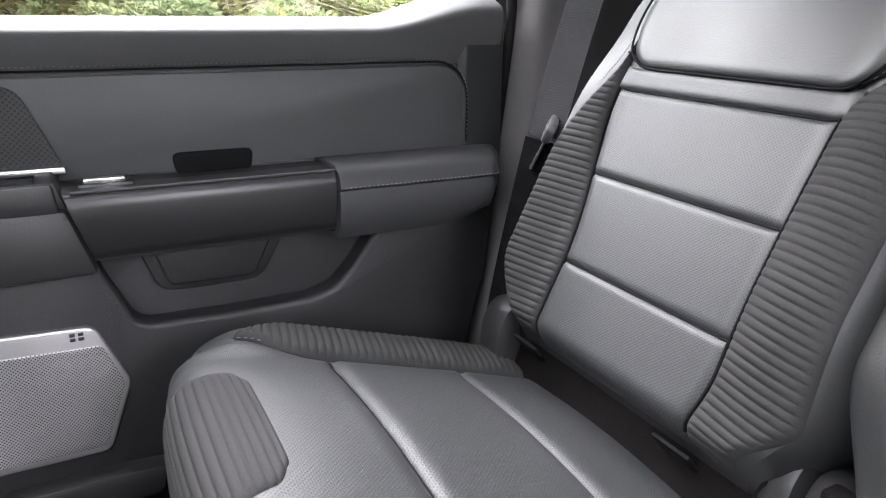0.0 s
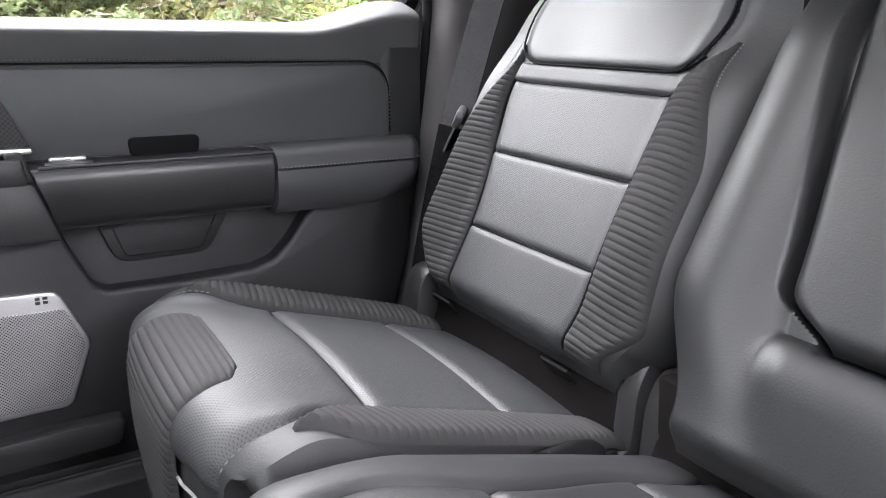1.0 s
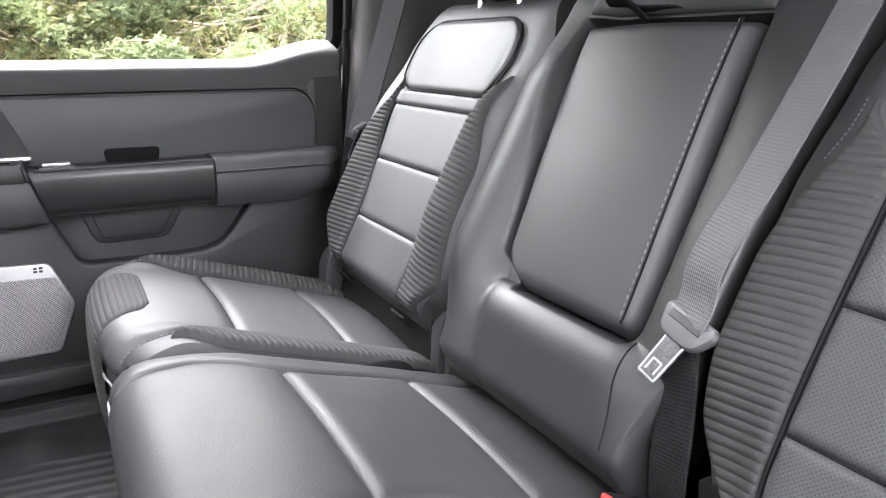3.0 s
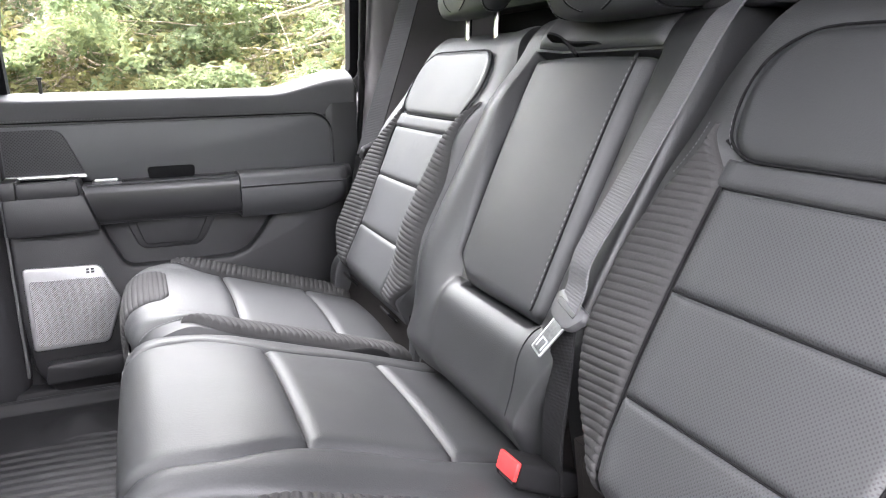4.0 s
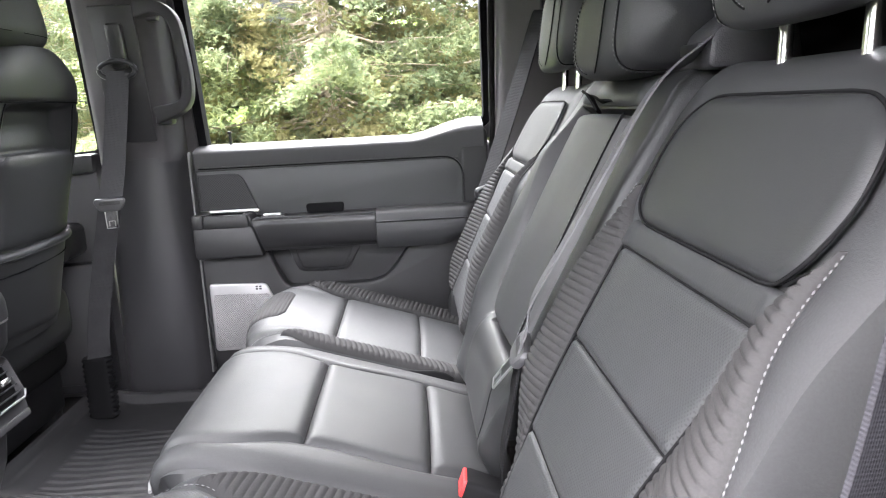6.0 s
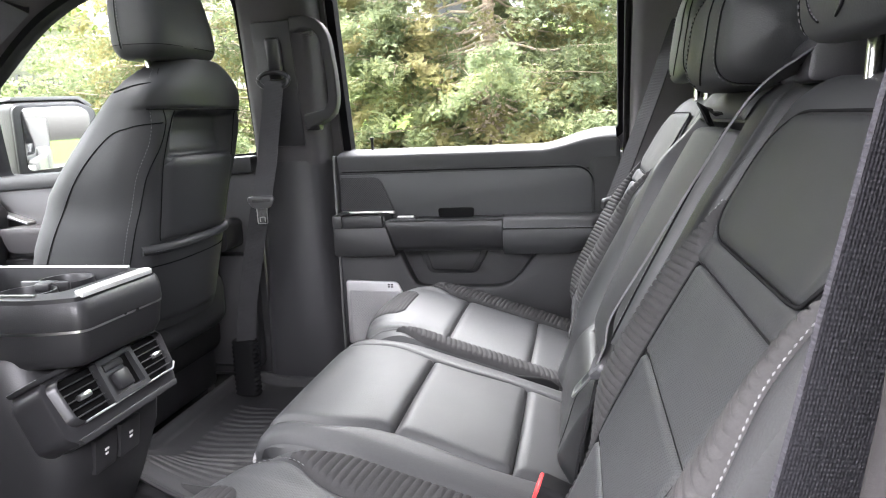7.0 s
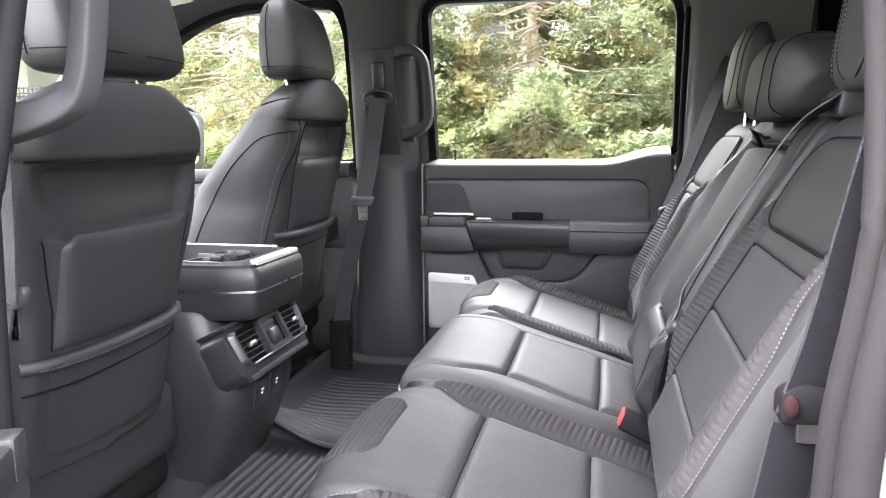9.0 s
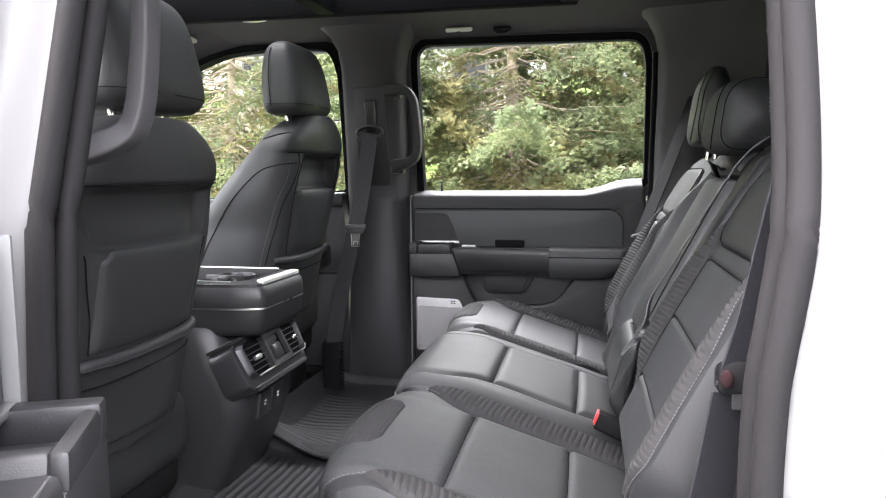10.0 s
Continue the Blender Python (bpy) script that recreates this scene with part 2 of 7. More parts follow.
PLASTIC = material("soft_black_plastic", (0.026, 0.026, 0.0277), 0.48, spread=0.10, grain=600, bump=0.40, patches=4)
PLASTIC_GREY = material("grained_grey_plastic", (0.034, 0.034, 0.0365), 0.45, spread=0.10, grain=600, bump=0.40, patches=4)
GLOSS = material("satin_black_plastic", (0.021, 0.021, 0.0225), 0.33, spread=0.05, grain=900, bump=0.05, patches=5)
RUBBER = material("black_rubber", (0.017, 0.017, 0.0183), 0.58, spread=0.15, grain=700, bump=0.2, patches=9, spec=0.35)
SEAL = material("door_seal_rubber", (0.012, 0.0115, 0.012), 0.75, spread=0.1, grain=500, bump=0.15, patches=12, spec=0.12)
CARPET = material("black_carpet", (0.010, 0.010, 0.010), 0.95, spread=0.2, grain=1100, bump=0.7, patches=9, spec=0.1)
HEADLINER = material("dark_headliner_cloth", (0.060, 0.055, 0.057), 0.92, spread=0.12, grain=700, bump=0.4, patches=8, spec=0.15)
HANDLE = material("matt_dark_handle_plastic", (0.045, 0.044, 0.046), 0.62, spread=0.06, grain=500, bump=0.15, patches=8, spec=0.3)
CONSOLE = material("satin_black_console_plastic", (0.018, 0.018, 0.0193), 0.46, spread=0.08, grain=600, bump=0.25, patches=4)
CONSOLE_TOP = material("dark_console_pad", (0.023, 0.0234, 0.0247), 0.42, spread=0.07, grain=600, bump=0.2, patches=5)
PILLAR = material("dark_pillar_cloth", (0.066, 0.063, 0.065), 0.75, spread=0.08, grain=600, bump=0.25, patches=6, spec=0.3)
# lighter copy of the pillar cloth, its colour making up for weak light
REAR_PILLAR = material("lightened_pillar_cloth", (0.125, 0.119, 0.122), 0.8, spread=0.08, grain=600, bump=0.25, patches=6, spec=0.3)
WEBBING = woven(material("seat_belt_webbing", (0.072, 0.072, 0.076), 0.6, spread=0.08, grain=900, bump=0.2, patches=20), 120, 90, 0.4)
# near-black webbing; on the lower belt runs the colour carries the shade
DARK_WEBBING = woven(material("blackened_webbing", (0.0075, 0.0075, 0.008), 0.95, spread=0.4, grain=600, bump=0.4, patches=40, spec=0.1), 120, 90, 0.4)
METAL = material("bright_steel", (0.75, 0.75, 0.74), 0.22, 1.0, spread=0.06, grain=500, bump=0.03, patches=30)
SILVER = material("satin_silver_trim", (0.62, 0.62, 0.61), 0.30, 1.0, spread=0.05, grain=700, bump=0.03, patches=20)
GRILLE = dotted(material("brushed_aluminium_grille", (0.56, 0.56, 0.56), 0.42, 0.85, spread=0.05, grain=500, bump=0.05, patches=10), 0.0031, 0.30, 0.10, 0.6)
GRILLE_RIM = material("aluminium_grille_rim", (0.58, 0.58, 0.58), 0.40, 0.85, spread=0.04, grain=600, bump=0.04, patches=10)
FABRIC_GRILLE = dotted(material("black_grille_cloth", (0.040, 0.040, 0.042), 0.7, spread=0.06, grain=900, bump=0.1, patches=10), 0.0045, 0.3, 0.3)
THREAD = material("grey_thread", (0.13, 0.13, 0.135), 0.7, spread=0.1, grain=900, bump=0.0, patches=40)
PIPING = material("light_grey_piping", (0.26, 0.26, 0.26), 0.5, spread=0.08, grain=500, bump=0.05, patches=20)
DARK_PIPING = material("black_piping", (0.006, 0.006, 0.0065), 0.8, spread=0.05, grain=500, bump=0.05, patches=20, spec=0.1)
PAINT = material("white_car_paint", (0.11, 0.1112, 0.1112), 0.42, spread=0.015, grain=300, bump=0.01, patches=3)
RED = material("red_release_button", (0.62, 0.035, 0.035), 0.42, spread=0.08, grain=500, bump=0.02, patches=30)
MAROON = material("dull_red_plastic", (0.016, 0.007, 0.008), 0.8, spread=0.08, grain=500, bump=0.02, patches=30, spec=0.12)
WHITE_MARK = material("white_print", (0.75, 0.75, 0.75), 0.5, spread=0.02, grain=500, bump=0.0, patches=20)
LAMP = material("white_lamp_lens", (0.80, 0.78, 0.74), 0.35, spread=0.04, grain=300, bump=0.02, patches=20)
BEIGE = material("pale_visor_vinyl", (0.55, 0.52, 0.48), 0.7, spread=0.05, grain=700, bump=0.2, patches=10)
MIRROR = material("mirror_glass", (0.6, 0.6, 0.6), 0.02, 1.0, spread=0.0, grain=10, bump=0.0)
GLASS = clear_glass("window_glass", (0.93, 0.96, 0.94))
DARK_GLASS = clear_glass("privacy_glass", (0.10, 0.11, 0.11))
BLACK_TRIM = material("window_black_trim", (0.012, 0.012, 0.013), 0.4, spread=0.05, grain=600, bump=0.05, patches=8)
FRAME = material("matt_black_window_channel", (0.010, 0.010, 0.011), 0.9, spread=0.05, grain=600, bump=0.05, patches=8, spec=0.04)
DOOR_SKIN = material("smooth_door_leather", (0.062, 0.064, 0.066), 0.50, spread=0.08, grain=600, bump=0.25, patches=5)
ARM_PAD = material("black_armrest_leather", (0.040, 0.041, 0.043), 0.48, spread=0.08, grain=560, bump=0.25, patches=5)
PAD = material("soft_belt_rail_leather", (0.078, 0.079, 0.081), 0.60, spread=0.08, grain=600, bump=0.22, patches=4, spec=0.35)
# black door plastic, darkened further to carry the shade under the armrest
LOW_PLASTIC = material("shaded_grained_plastic", (0.018, 0.018, 0.0193), 0.5, spread=0.12, grain=600, bump=0.45, patches=4)
# near-black that paints the shade inside shallow recesses
VOID = material("recess_shade_black", (0.006, 0.006, 0.006), 0.9, spread=0.05, grain=500, bump=0.1, patches=20, spec=0.05)
CUP_BLACK = material("dull_black_cup", (0.007, 0.007, 0.0075), 0.7, spread=0.05, grain=500, bump=0.1, patches=20, spec=0.08)
GRIP = material("grey_belt_hardware", (0.060, 0.060, 0.063), 0.40, spread=0.06, grain=500, bump=0.05, patches=20)
ROOF_GLASS = clear_glass("tinted_roof_glass", (0.34, 0.35, 0.35))


def tumble(z, y):
    """The side leans inwards above the belt line."""
    return y - np.maximum(0, np.asarray(z) - 0.65) * 0.22


def ring(inner, outer, y0, y1, side=1):
    """A frame between two outlines in the x-z plane, from y0 to y1, leaning in with the window."""
    bm = bmesh.new()
    n = len(inner)
    loops = []
    for pts, y in ((inner, y0), (outer, y0), (outer, y1), (inner, y1)):
        loops.append([bm.verts.new((p[0], side * float(tumble(p[1], y)), p[1])) for p in pts])
    for k in range(4):
        a, b = loops[k], loops[(k + 1) % 4]
        for i in range(n):
            j = (i + 1) % n
            bm.faces.new((a[i], a[j], b[j], b[i]))
    return bm


def pane(pts, y, side=1, thick=0.004):
    bm = bmesh.new()
    a = [bm.verts.new((p[0], side * float(tumble(p[1], y)), p[1])) for p in pts]
    b = [bm.verts.new((p[0], side * float(tumble(p[1], y + thick)), p[1])) for p in pts]
    n = len(pts)
    bm.faces.new(a)
    bm.faces.new(b[::-1])
    for i in range(n):
        bm.faces.new((a[i], b[i], b[(i + 1) % n], a[(i + 1) % n]))
    return bm


def planar_uv(ob, i=0, j=2):
    me = ob.data
    layer = me.uv_layers.new(name="UVMap")
    co = np.zeros(len(me.vertices) * 3)
    me.vertices.foreach_get("co", co)
    idx = np.zeros(len(me.loops), dtype=np.int32)
    me.loops.foreach_get("vertex_index", idx)
    layer.data.foreach_set("uv", co.reshape(-1, 3)[idx][:, [i, j]].astype(np.float32).ravel())
    return ob


def grow(pts, d):
    """An outline pushed outwards by d."""
    P = np.array(pts)
    c = P.mean(0)
    T = np.roll(P, -1, 0) - np.roll(P, 1, 0)
    T /= np.linalg.norm(T, axis=1, keepdims=True) + 1e-9
    N = np.stack([T[:, 1], -T[:, 0]], 1)
    if ((P - c) * N).sum() < 0:
        N = -N
    return [tuple(p) for p in P + N * d]


# ---- the cab's shell ----
floor = part("floor", box(-1.75, 0.95, -0.87, 0.87, -0.05, 0.0, 0.01), CARPET)
tagged(floor, "black carpeted floor of the pickup cab", "floor", kind="structure")
underbody = part("underbody", box(-1.9, 0.98, -0.93, 0.93, -0.22, -0.055, 0.03), BLACK_TRIM)
tagged(underbody, "dark metal underbody below the cab floor", "vehicle body", kind="structure")



def holed_sheet(name, fn, xs, ys, hole, mat):
    """A sheet with a rectangular opening (x0, x1, y0, y1)."""
    A, B = np.meshgrid(xs, ys, indexing="ij")
    V = np.stack([A, B, fn(A, B)], -1).reshape(-1, 3)
    keep = [f for f in grid_faces(len(xs), len(ys), True) if not all(hole[0] - 1e-6 <= V[k][0] <= hole[1] + 1e-6 and hole[2] - 1e-6 <= V[k][1] <= hole[3] + 1e-6 for k in f)]
    return mesh_object(name, V, keep, mat)


OPENING = (-0.95, 0.33, -0.43, 0.43)
roof_xs = np.unique(np.concatenate([np.linspace(-1.12, -0.95, 5), np.linspace(-0.95, 0.33, 24), np.linspace(0.33, 0.92, 12)]))
roof_ys = np.unique(np.concatenate([np.linspace(-0.80, -0.43, 18), np.linspace(-0.43, 0.43, 12), np.linspace(0.43, 0.80, 18)]))
ceiling = holed_sheet("ceiling", lambda x, y: 1.158 - 0.045 * (np.abs(y) / 0.80) ** 4 - 0.03 * np.clip((-0.8 - x) / 0.5, 0, 1), roof_xs, roof_ys, OPENING, HEADLINER)
tagged(ceiling, "dark grey cloth headliner over the cab", "ceiling", kind="structure")
roof = holed_sheet("roof", lambda x, y: 1.215 - 0.12 * (np.abs(y) / 0.84) ** 4 - 0.05 * np.clip((-0.75 - x) / 0.5, 0, 1) ** 2, roof_xs, roof_ys * 1.05, (-0.95, 0.33, -0.4516, 0.4516), PAINT)
tagged(roof, "white painted roof of the pickup cab", "roof", kind="structure")

sunroof = thing("sunroof", (-0.3, 0, 1.15), "tinted panoramic sunroof glass with black rails", "sunroof")
sg_ = part("pane", box(-0.96, 0.34, -0.455, 0.455, 1.196, 1.202, 0.0), ROOF_GLASS, sunroof, "tinted glass")
sg_.visible_shadow = True
for x0, x1, y0, y1 in ((-0.99, 0.37, 0.425, 0.462), (-0.99, 0.37, -0.462, -0.425), (0.325, 0.375, -0.425, 0.425), (-0.995, -0.945, -0.425, 0.425), (-0.32, -0.27, -0.425, 0.425)):
    part("frame_rail", box(x0, x1, y0, y1, 1.128, 1.194, 0.006), FRAME, sunroof, "matt black rail")

rear_wall = part("rear_wall", box(0.86, 0.92, -0.86, 0.86, 0.0, 0.82, 0.01), CARPET)
tagged(rear_wall, "dark carpeted rear wall of the cab", "wall", kind="structure")
back_window = thing("back_window", (0.88, 0, 0.82), "dark tinted back window behind the rear seats", "window", kind="structure")
part("pane", box(0.885, 0.890, -0.70, 0.70, 0.82, 1.09, 0.0), DARK_GLASS, back_window)
part("window_frame", box(0.865, 0.905, -0.80, -0.66, 0.80, 1.13, 0.01), BLACK_TRIM, back_window)
part("window_frame", box(0.865, 0.905, 0.66, 0.80, 0.80, 1.13, 0.01), BLACK_TRIM, back_window)
part("window_frame", box(0.860, 0.91, -0.66, 0.66, 1.06, 1.155, 0.01), BLACK_TRIM, back_window)
part("window_sill", box(0.80, 0.91, -0.80, 0.80, 0.79, 0.825, 0.012), PLASTIC, back_window)

# ---- rear doors ----
WINDOW_REAR = rounded([(-0.134, 0.632), (-0.134, 1.100), (0.548, 1.092), (0.566, 1.03), (0.572, 0.676), (0.435, 0.634)], [0.004, 0.05, 0.05, 0.06, 0.012, 0.10], 6)


def belt_height(x):
    return 0.641 + 0.037 * ease((np.asarray(x) - 0.37) / 0.17)


def rear_door(side):
    """A rear side door, closed, on the side given; its hinge is at its front edge."""
    s = side
    hinge = (-0.21, s * 0.90, 0.0)
    label = "closed rear passenger door with black leather trim, armrest and metal speaker grille" if s > 0 else "open rear driver-side door with dark armrest tray"
    d = thing("rear_door", hinge, label, "car door", "rear doors")

    def pr(poly, y0, y1, bevel=0.004, seg=2):
        return prism(poly, "y", s * y0, s * y1, bevel, seg)
    shell = pr(rounded([(-0.165, 0.0), (-0.165, 0.63), (0.44, 0.63), (0.578, 0.66), (0.575, 0.56), (0.562, 0.46), (0.54, 0.28), (0.47, 0.0)], 0.03), 0.838, 0.93, 0.006)
    part("door_shell", shell, LOW_PLASTIC, d)
    part("outer_skin", pr(rounded([(-0.18, -0.12), (-0.18, 0.618), (0.60, 0.618), (0.60, 0.3), (0.50, -0.12)], 0.03), 0.932, 0.975, 0.012), PAINT, d, "white painted outer skin")
    # padded top roll under the glass
    patch("belt_pad", lambda a, b: (a, s * (0.838 - 0.012 * np.sin(np.clip(b, 0, 1) * 2.2) + 0.085 * ease((b - 0.62) / 0.5) ** 1.6), 0.582 + (belt_height(a) - 0.582 + 0.002) * np.minimum(b, 1.0) ** 0.9 - 0.010 * np.clip(b - 1, 0, 1)), np.linspace(-0.158, 0.566, 70), np.linspace(0, 1.12, 26), PAD, d, "padded dark leather belt rail", flip=(s < 0))
    # corner behind the insert
    patch("rear_pad", lambda a, b: (a, s * (0.8325 + 0.004 * ease((0.512 - a) / 0.012) + 0 * b), 0.385 + (0.612 - 0.385) * b), np.linspace(0.500, 0.571, 14), np.linspace(0, 1, 12), PANEL, d, flip=(s > 0))
    ins = rounded([(-0.155, 0.475), (0.506, 0.478), (0.507, 0.592), (-0.155, 0.590)], [0.002, 0.002, 0.045, 0.002], 8)
    part("upper_insert", pr(ins, 0.833, 0.842, 0.003), DOOR_SKIN, d, "smooth black leather door insert")
    seam = [(x, s * 0.8305, 0.5975) for x in np.linspace(-0.15, 0.462, 60)] + [(0.462 + 0.050 * math.sin(a), s * 0.830, 0.5475 + 0.05 * math.cos(a)) for a in np.linspace(0.1, 1.57, 10)] + [(0.512, s * 0.829, z) for z in np.linspace(0.54, 0.485, 8)]
    tube("seam", seam, 0.0014, DARK_PIPING, d, sides=6)
    stitches("stitching", [(x, y - s * 0.001, z + 0.0045) for x, y, z in seam], THREAD, d, 0.006, 0.0009)
    tw = rounded([(-0.152, 0.488), (-0.008, 0.488), (-0.046, 0.584), (-0.152, 0.584)], [0.002, 0.004, 0.022, 0.002])
    planar_uv(part("tweeter_grille", pr(tw, 0.826, 0.838, 0.003), FABRIC_GRILLE, d, "fine black perforated tweeter grille"))
    # tray in front of the pull handle
    tray = part("door_tray", pr([(-0.155, 0.462), (-0.012, 0.462), (0.012, 0.386), (-0.155, 0.384)], 0.742, 0.84, 0.008), CONSOLE, d, "dark plastic door tray")
    part("tray_rim", pr([(-0.155, 0.458), (-0.128, 0.458), (-0.128, 0.493), (-0.155, 0.493)], 0.742, 0.83, 0.004), CONSOLE, tray)
    part("tray_rim", pr([(-0.128, 0.458), (-0.018, 0.458), (-0.022, 0.490), (-0.128, 0.490)], 0.742, 0.758, 0.005), CONSOLE, tray)
    part("tray_rim", pr([(-0.040, 0.458), (-0.010, 0.458), (-0.020, 0.490), (-0.040, 0.490)], 0.756, 0.83, 0.004), CONSOLE, tray)
    part("silver_strip", pr([(-0.153, 0.486), (-0.006, 0.486), (-0.008, 0.494), (-0.153, 0.494)], 0.815, 0.828, 0.002), SILVER, tray, "satin silver strip")
    # armrest shelf, switch, pull cup, pull handle, pad
    part("armrest_shelf", pr([(-0.02, 0.4735), (0.30, 0.4735), (0.30, 0.395), (0.0, 0.395)], 0.762, 0.84, 0.004), PLASTIC, d)
    sw = part("window_switch", box(0.002, 0.060, s * 0.783, s * 0.815, 0.470, 0.479, 0.003), GLOSS, d)
    part("switch_tip", box(0.008, 0.052, s * 0.787, s * 0.797, 0.478, 0.484, 0.002), SILVER, sw, "chrome switch lip")
    part("pull_cup", pr(rounded([(0.112, 0.470), (0.202, 0.470), (0.206, 0.498), (0.108, 0.498)], 0.010), 0.826, 0.84, 0.003), CUP_BLACK, d, "black recessed pull cup")
    hd = []
    for x in np.linspace(0.0, 1.0, 14):
        sec = [(0.80, 0.4745), (0.757, 0.4765), (0.7495, 0.4745), (0.7465, 0.4690), (0.7445, 0.4600), (0.7475, 0.4350), (0.7520, 0.4120), (0.7580, 0.4010), (0.7680, 0.3960), (0.80, 0.3950)]
        hd.append([(-0.014 + (0.4765 - z) * 0.30 * (1 - x) + 0.3000 * x, s * y, z) for y, z in sec])
    loft("pull_handle", hd, GLOSS, d, "satin black pull handle")
    part("handle_core", pr([(-0.008, 0.470), (0.294, 0.470), (0.294, 0.400), (0.016, 0.400)], 0.757, 0.80, 0.006), GLOSS, d)
    # grey tube laid on the handle edge to paint its highlight
    tube("handle_glint", [(-0.006 + 0.30 * t, s * 0.7525, 0.4772) for t in np.linspace(0, 1, 12)], 0.0017, GRIP, d, "thin grey line painted in as the edge highlight", sides=6)
    pad = []
    for x in np.linspace(0.288, 0.540, 26):
        f = (x - 0.288) / 0.252
        tip = ease((x - 0.500) / 0.035)
        top = 0.482
        low = 0.388 + 0.020 * ease((x - 0.44) / 0.08)
        yi = 0.734 + 0.045 * tip ** 2
        pad.append([(x, s * 0.835, top - 0.004), (x, s * 0.800, top), (x, s * (yi + 0.022), top - 0.001), (x, s * (yi + 0.006), top - 0.010), (x, s * yi, top - 0.026), (x, s * (yi + 0.004), top - 0.030), (x, s * (yi + 0.002), top - 0.045), (x, s * (yi + 0.006), low + 0.02), (x, s * (yi + 0.02), low), (x, s * 0.835, low - 0.006)])
    loft("armrest_pad", pad, ARM_PAD, d, "padded black leather armrest")
    stitches("stitching", [(x, s * (0.7315 + 0.045 * float(ease((x - 0.500) / 0.035)) ** 2), 0.457) for x in np.linspace(0.292, 0.538, 40)], THREAD, d, 0.006, 0.0014)
    # lower trim with its cut-out, pocket and speaker
    low = [(-0.160, 0.392), (0.002, 0.392), (0.020, 0.345), (0.045, 0.290), (0.060, 0.281), (0.16, 0.279), (0.265, 0.281), (0.300, 0.292), (0.325, 0.318), (0.350, 0.352), (0.372, 0.378), (0.40, 0.388), (0.548, 0.400), (0.535, 0.28), (0.470, 0.03), (-0.11, 0.015), (-0.150, 0.08), (-0.160, 0.20)]
    part("lower_trim", pr(low, 0.802, 0.842, 0.008, 3), LOW_PLASTIC, d, "black grained lower door trim, darkened for shade")
    part("pocket_panel", pr(rounded([(0.050, 0.392), (0.078, 0.312), (0.205, 0.311), (0.250, 0.392)], [0, 0.02, 0.02, 0], 5), 0.824, 0.842, 0.005), LOW_PLASTIC, d, "recessed trapezoid map pocket panel")
    tube("pocket_seam", [(0.068, s * 0.8235, 0.390), (0.088, s * 0.8235, 0.326), (0.094, s * 0.8235, 0.321), (0.190, s * 0.8235, 0.320), (0.198, s * 0.8235, 0.325), (0.230, s * 0.8235, 0.390)], 0.0013, BLACK_TRIM, d, sides=5)
    spk = rounded([(-0.146, 0.299), (-0.003, 0.294), (0.031, 0.214), (-0.003, 0.124), (-0.146, 0.122)], [0.010, 0.012, 0.012, 0.012, 0.010])
    sp = part("speaker_grille", pr(spk, 0.796, 0.812, 0.0035, 3), GRILLE_RIM, d, "brushed aluminium speaker grille with fine perforation")
    holes = rounded([(-0.137, 0.272), (0.003, 0.268), (0.023, 0.214), (-0.008, 0.133), (-0.137, 0.131)], 0.008)
    planar_uv(part("perforated_field", pr(holes, 0.7945, 0.80, 0.0008, 1), GRILLE, sp))
    for x, z in ((-0.030, 0.287), (-0.030, 0.281), (-0.021, 0.287), (-0.021, 0.281)):
        part("badge_bar", box(x, x + 0.006, s * 0.7940, s * 0.797, z - 0.002, z + 0.002, 0.0006, 1), PLASTIC_GREY, sp, "dark badge mark")
    part("storage_lip", pr(rounded([(-0.13, 0.052), (0.05, 0.058), (0.06, 0.098), (0.01, 0.100), (-0.125, 0.097)], 0.01), 0.775, 0.81, 0.006), PLASTIC, d, "black lower door bin")
    # glass and its frame
    w = part("window_frame", ring(grow(WINDOW_REAR, 0.001), grow(WINDOW_REAR, 0.026), 0.885, 0.925, s), FRAME, d, "black window channel")
    part("frame_cap", ring(grow(WINDOW_REAR, 0.022), grow(WINDOW_REAR, 0.052), 0.872, 0.93, s), PILLAR, w)
    g = part("pane", pane(grow(WINDOW_REAR, 0.004), 0.905, s), GLASS, d, "clear side window pane")
    g.visible_shadow = False
    tube("belt_seal", [(x, s * 0.893, float(belt_height(x)) - 0.003) for x in np.linspace(-0.140, 0.568, 40)], 0, FRAME, d, "black belt-line seal", flat=(0.008, 0.006, (0, 0, 1)))
    tube("lock_pin", [(-0.075, s * 0.885, 0.64), (-0.075, s * 0.884, 0.672)], 0.0035, BLACK_TRIM, d, "black lock pin")
    part("pin_head", moved(box(-0.0055, 0.0055, -0.0055, 0.0055, 0, 0.006, 0.002), Matrix.Translation((-0.075, s * 0.884, 0.668))), BLACK_TRIM, d, "black pin tip")
    lowered = ("upper_insert", "seam", "stitching", "tweeter_grille", "door_tray", "armrest_shelf", "window_switch", "pull_cup", "pull_handle", "handle_core", "handle_glint", "armrest_pad")
    for ob in d.children:
        if ob.name.split(".")[0] in lowered:
            ob.location.z -= 0.012
    part("edge_strip", box(-0.1685, -0.1625, s * 0.815, s * 0.845, 0.06, 0.63, 0.002), PAINT, d, "thin white painted edge")
    return d


rear_door(1)
near_door = rear_door(-1)
near_door.matrix_basis = pose(-0.195, -0.940, 0.022, 0, 0, -65)


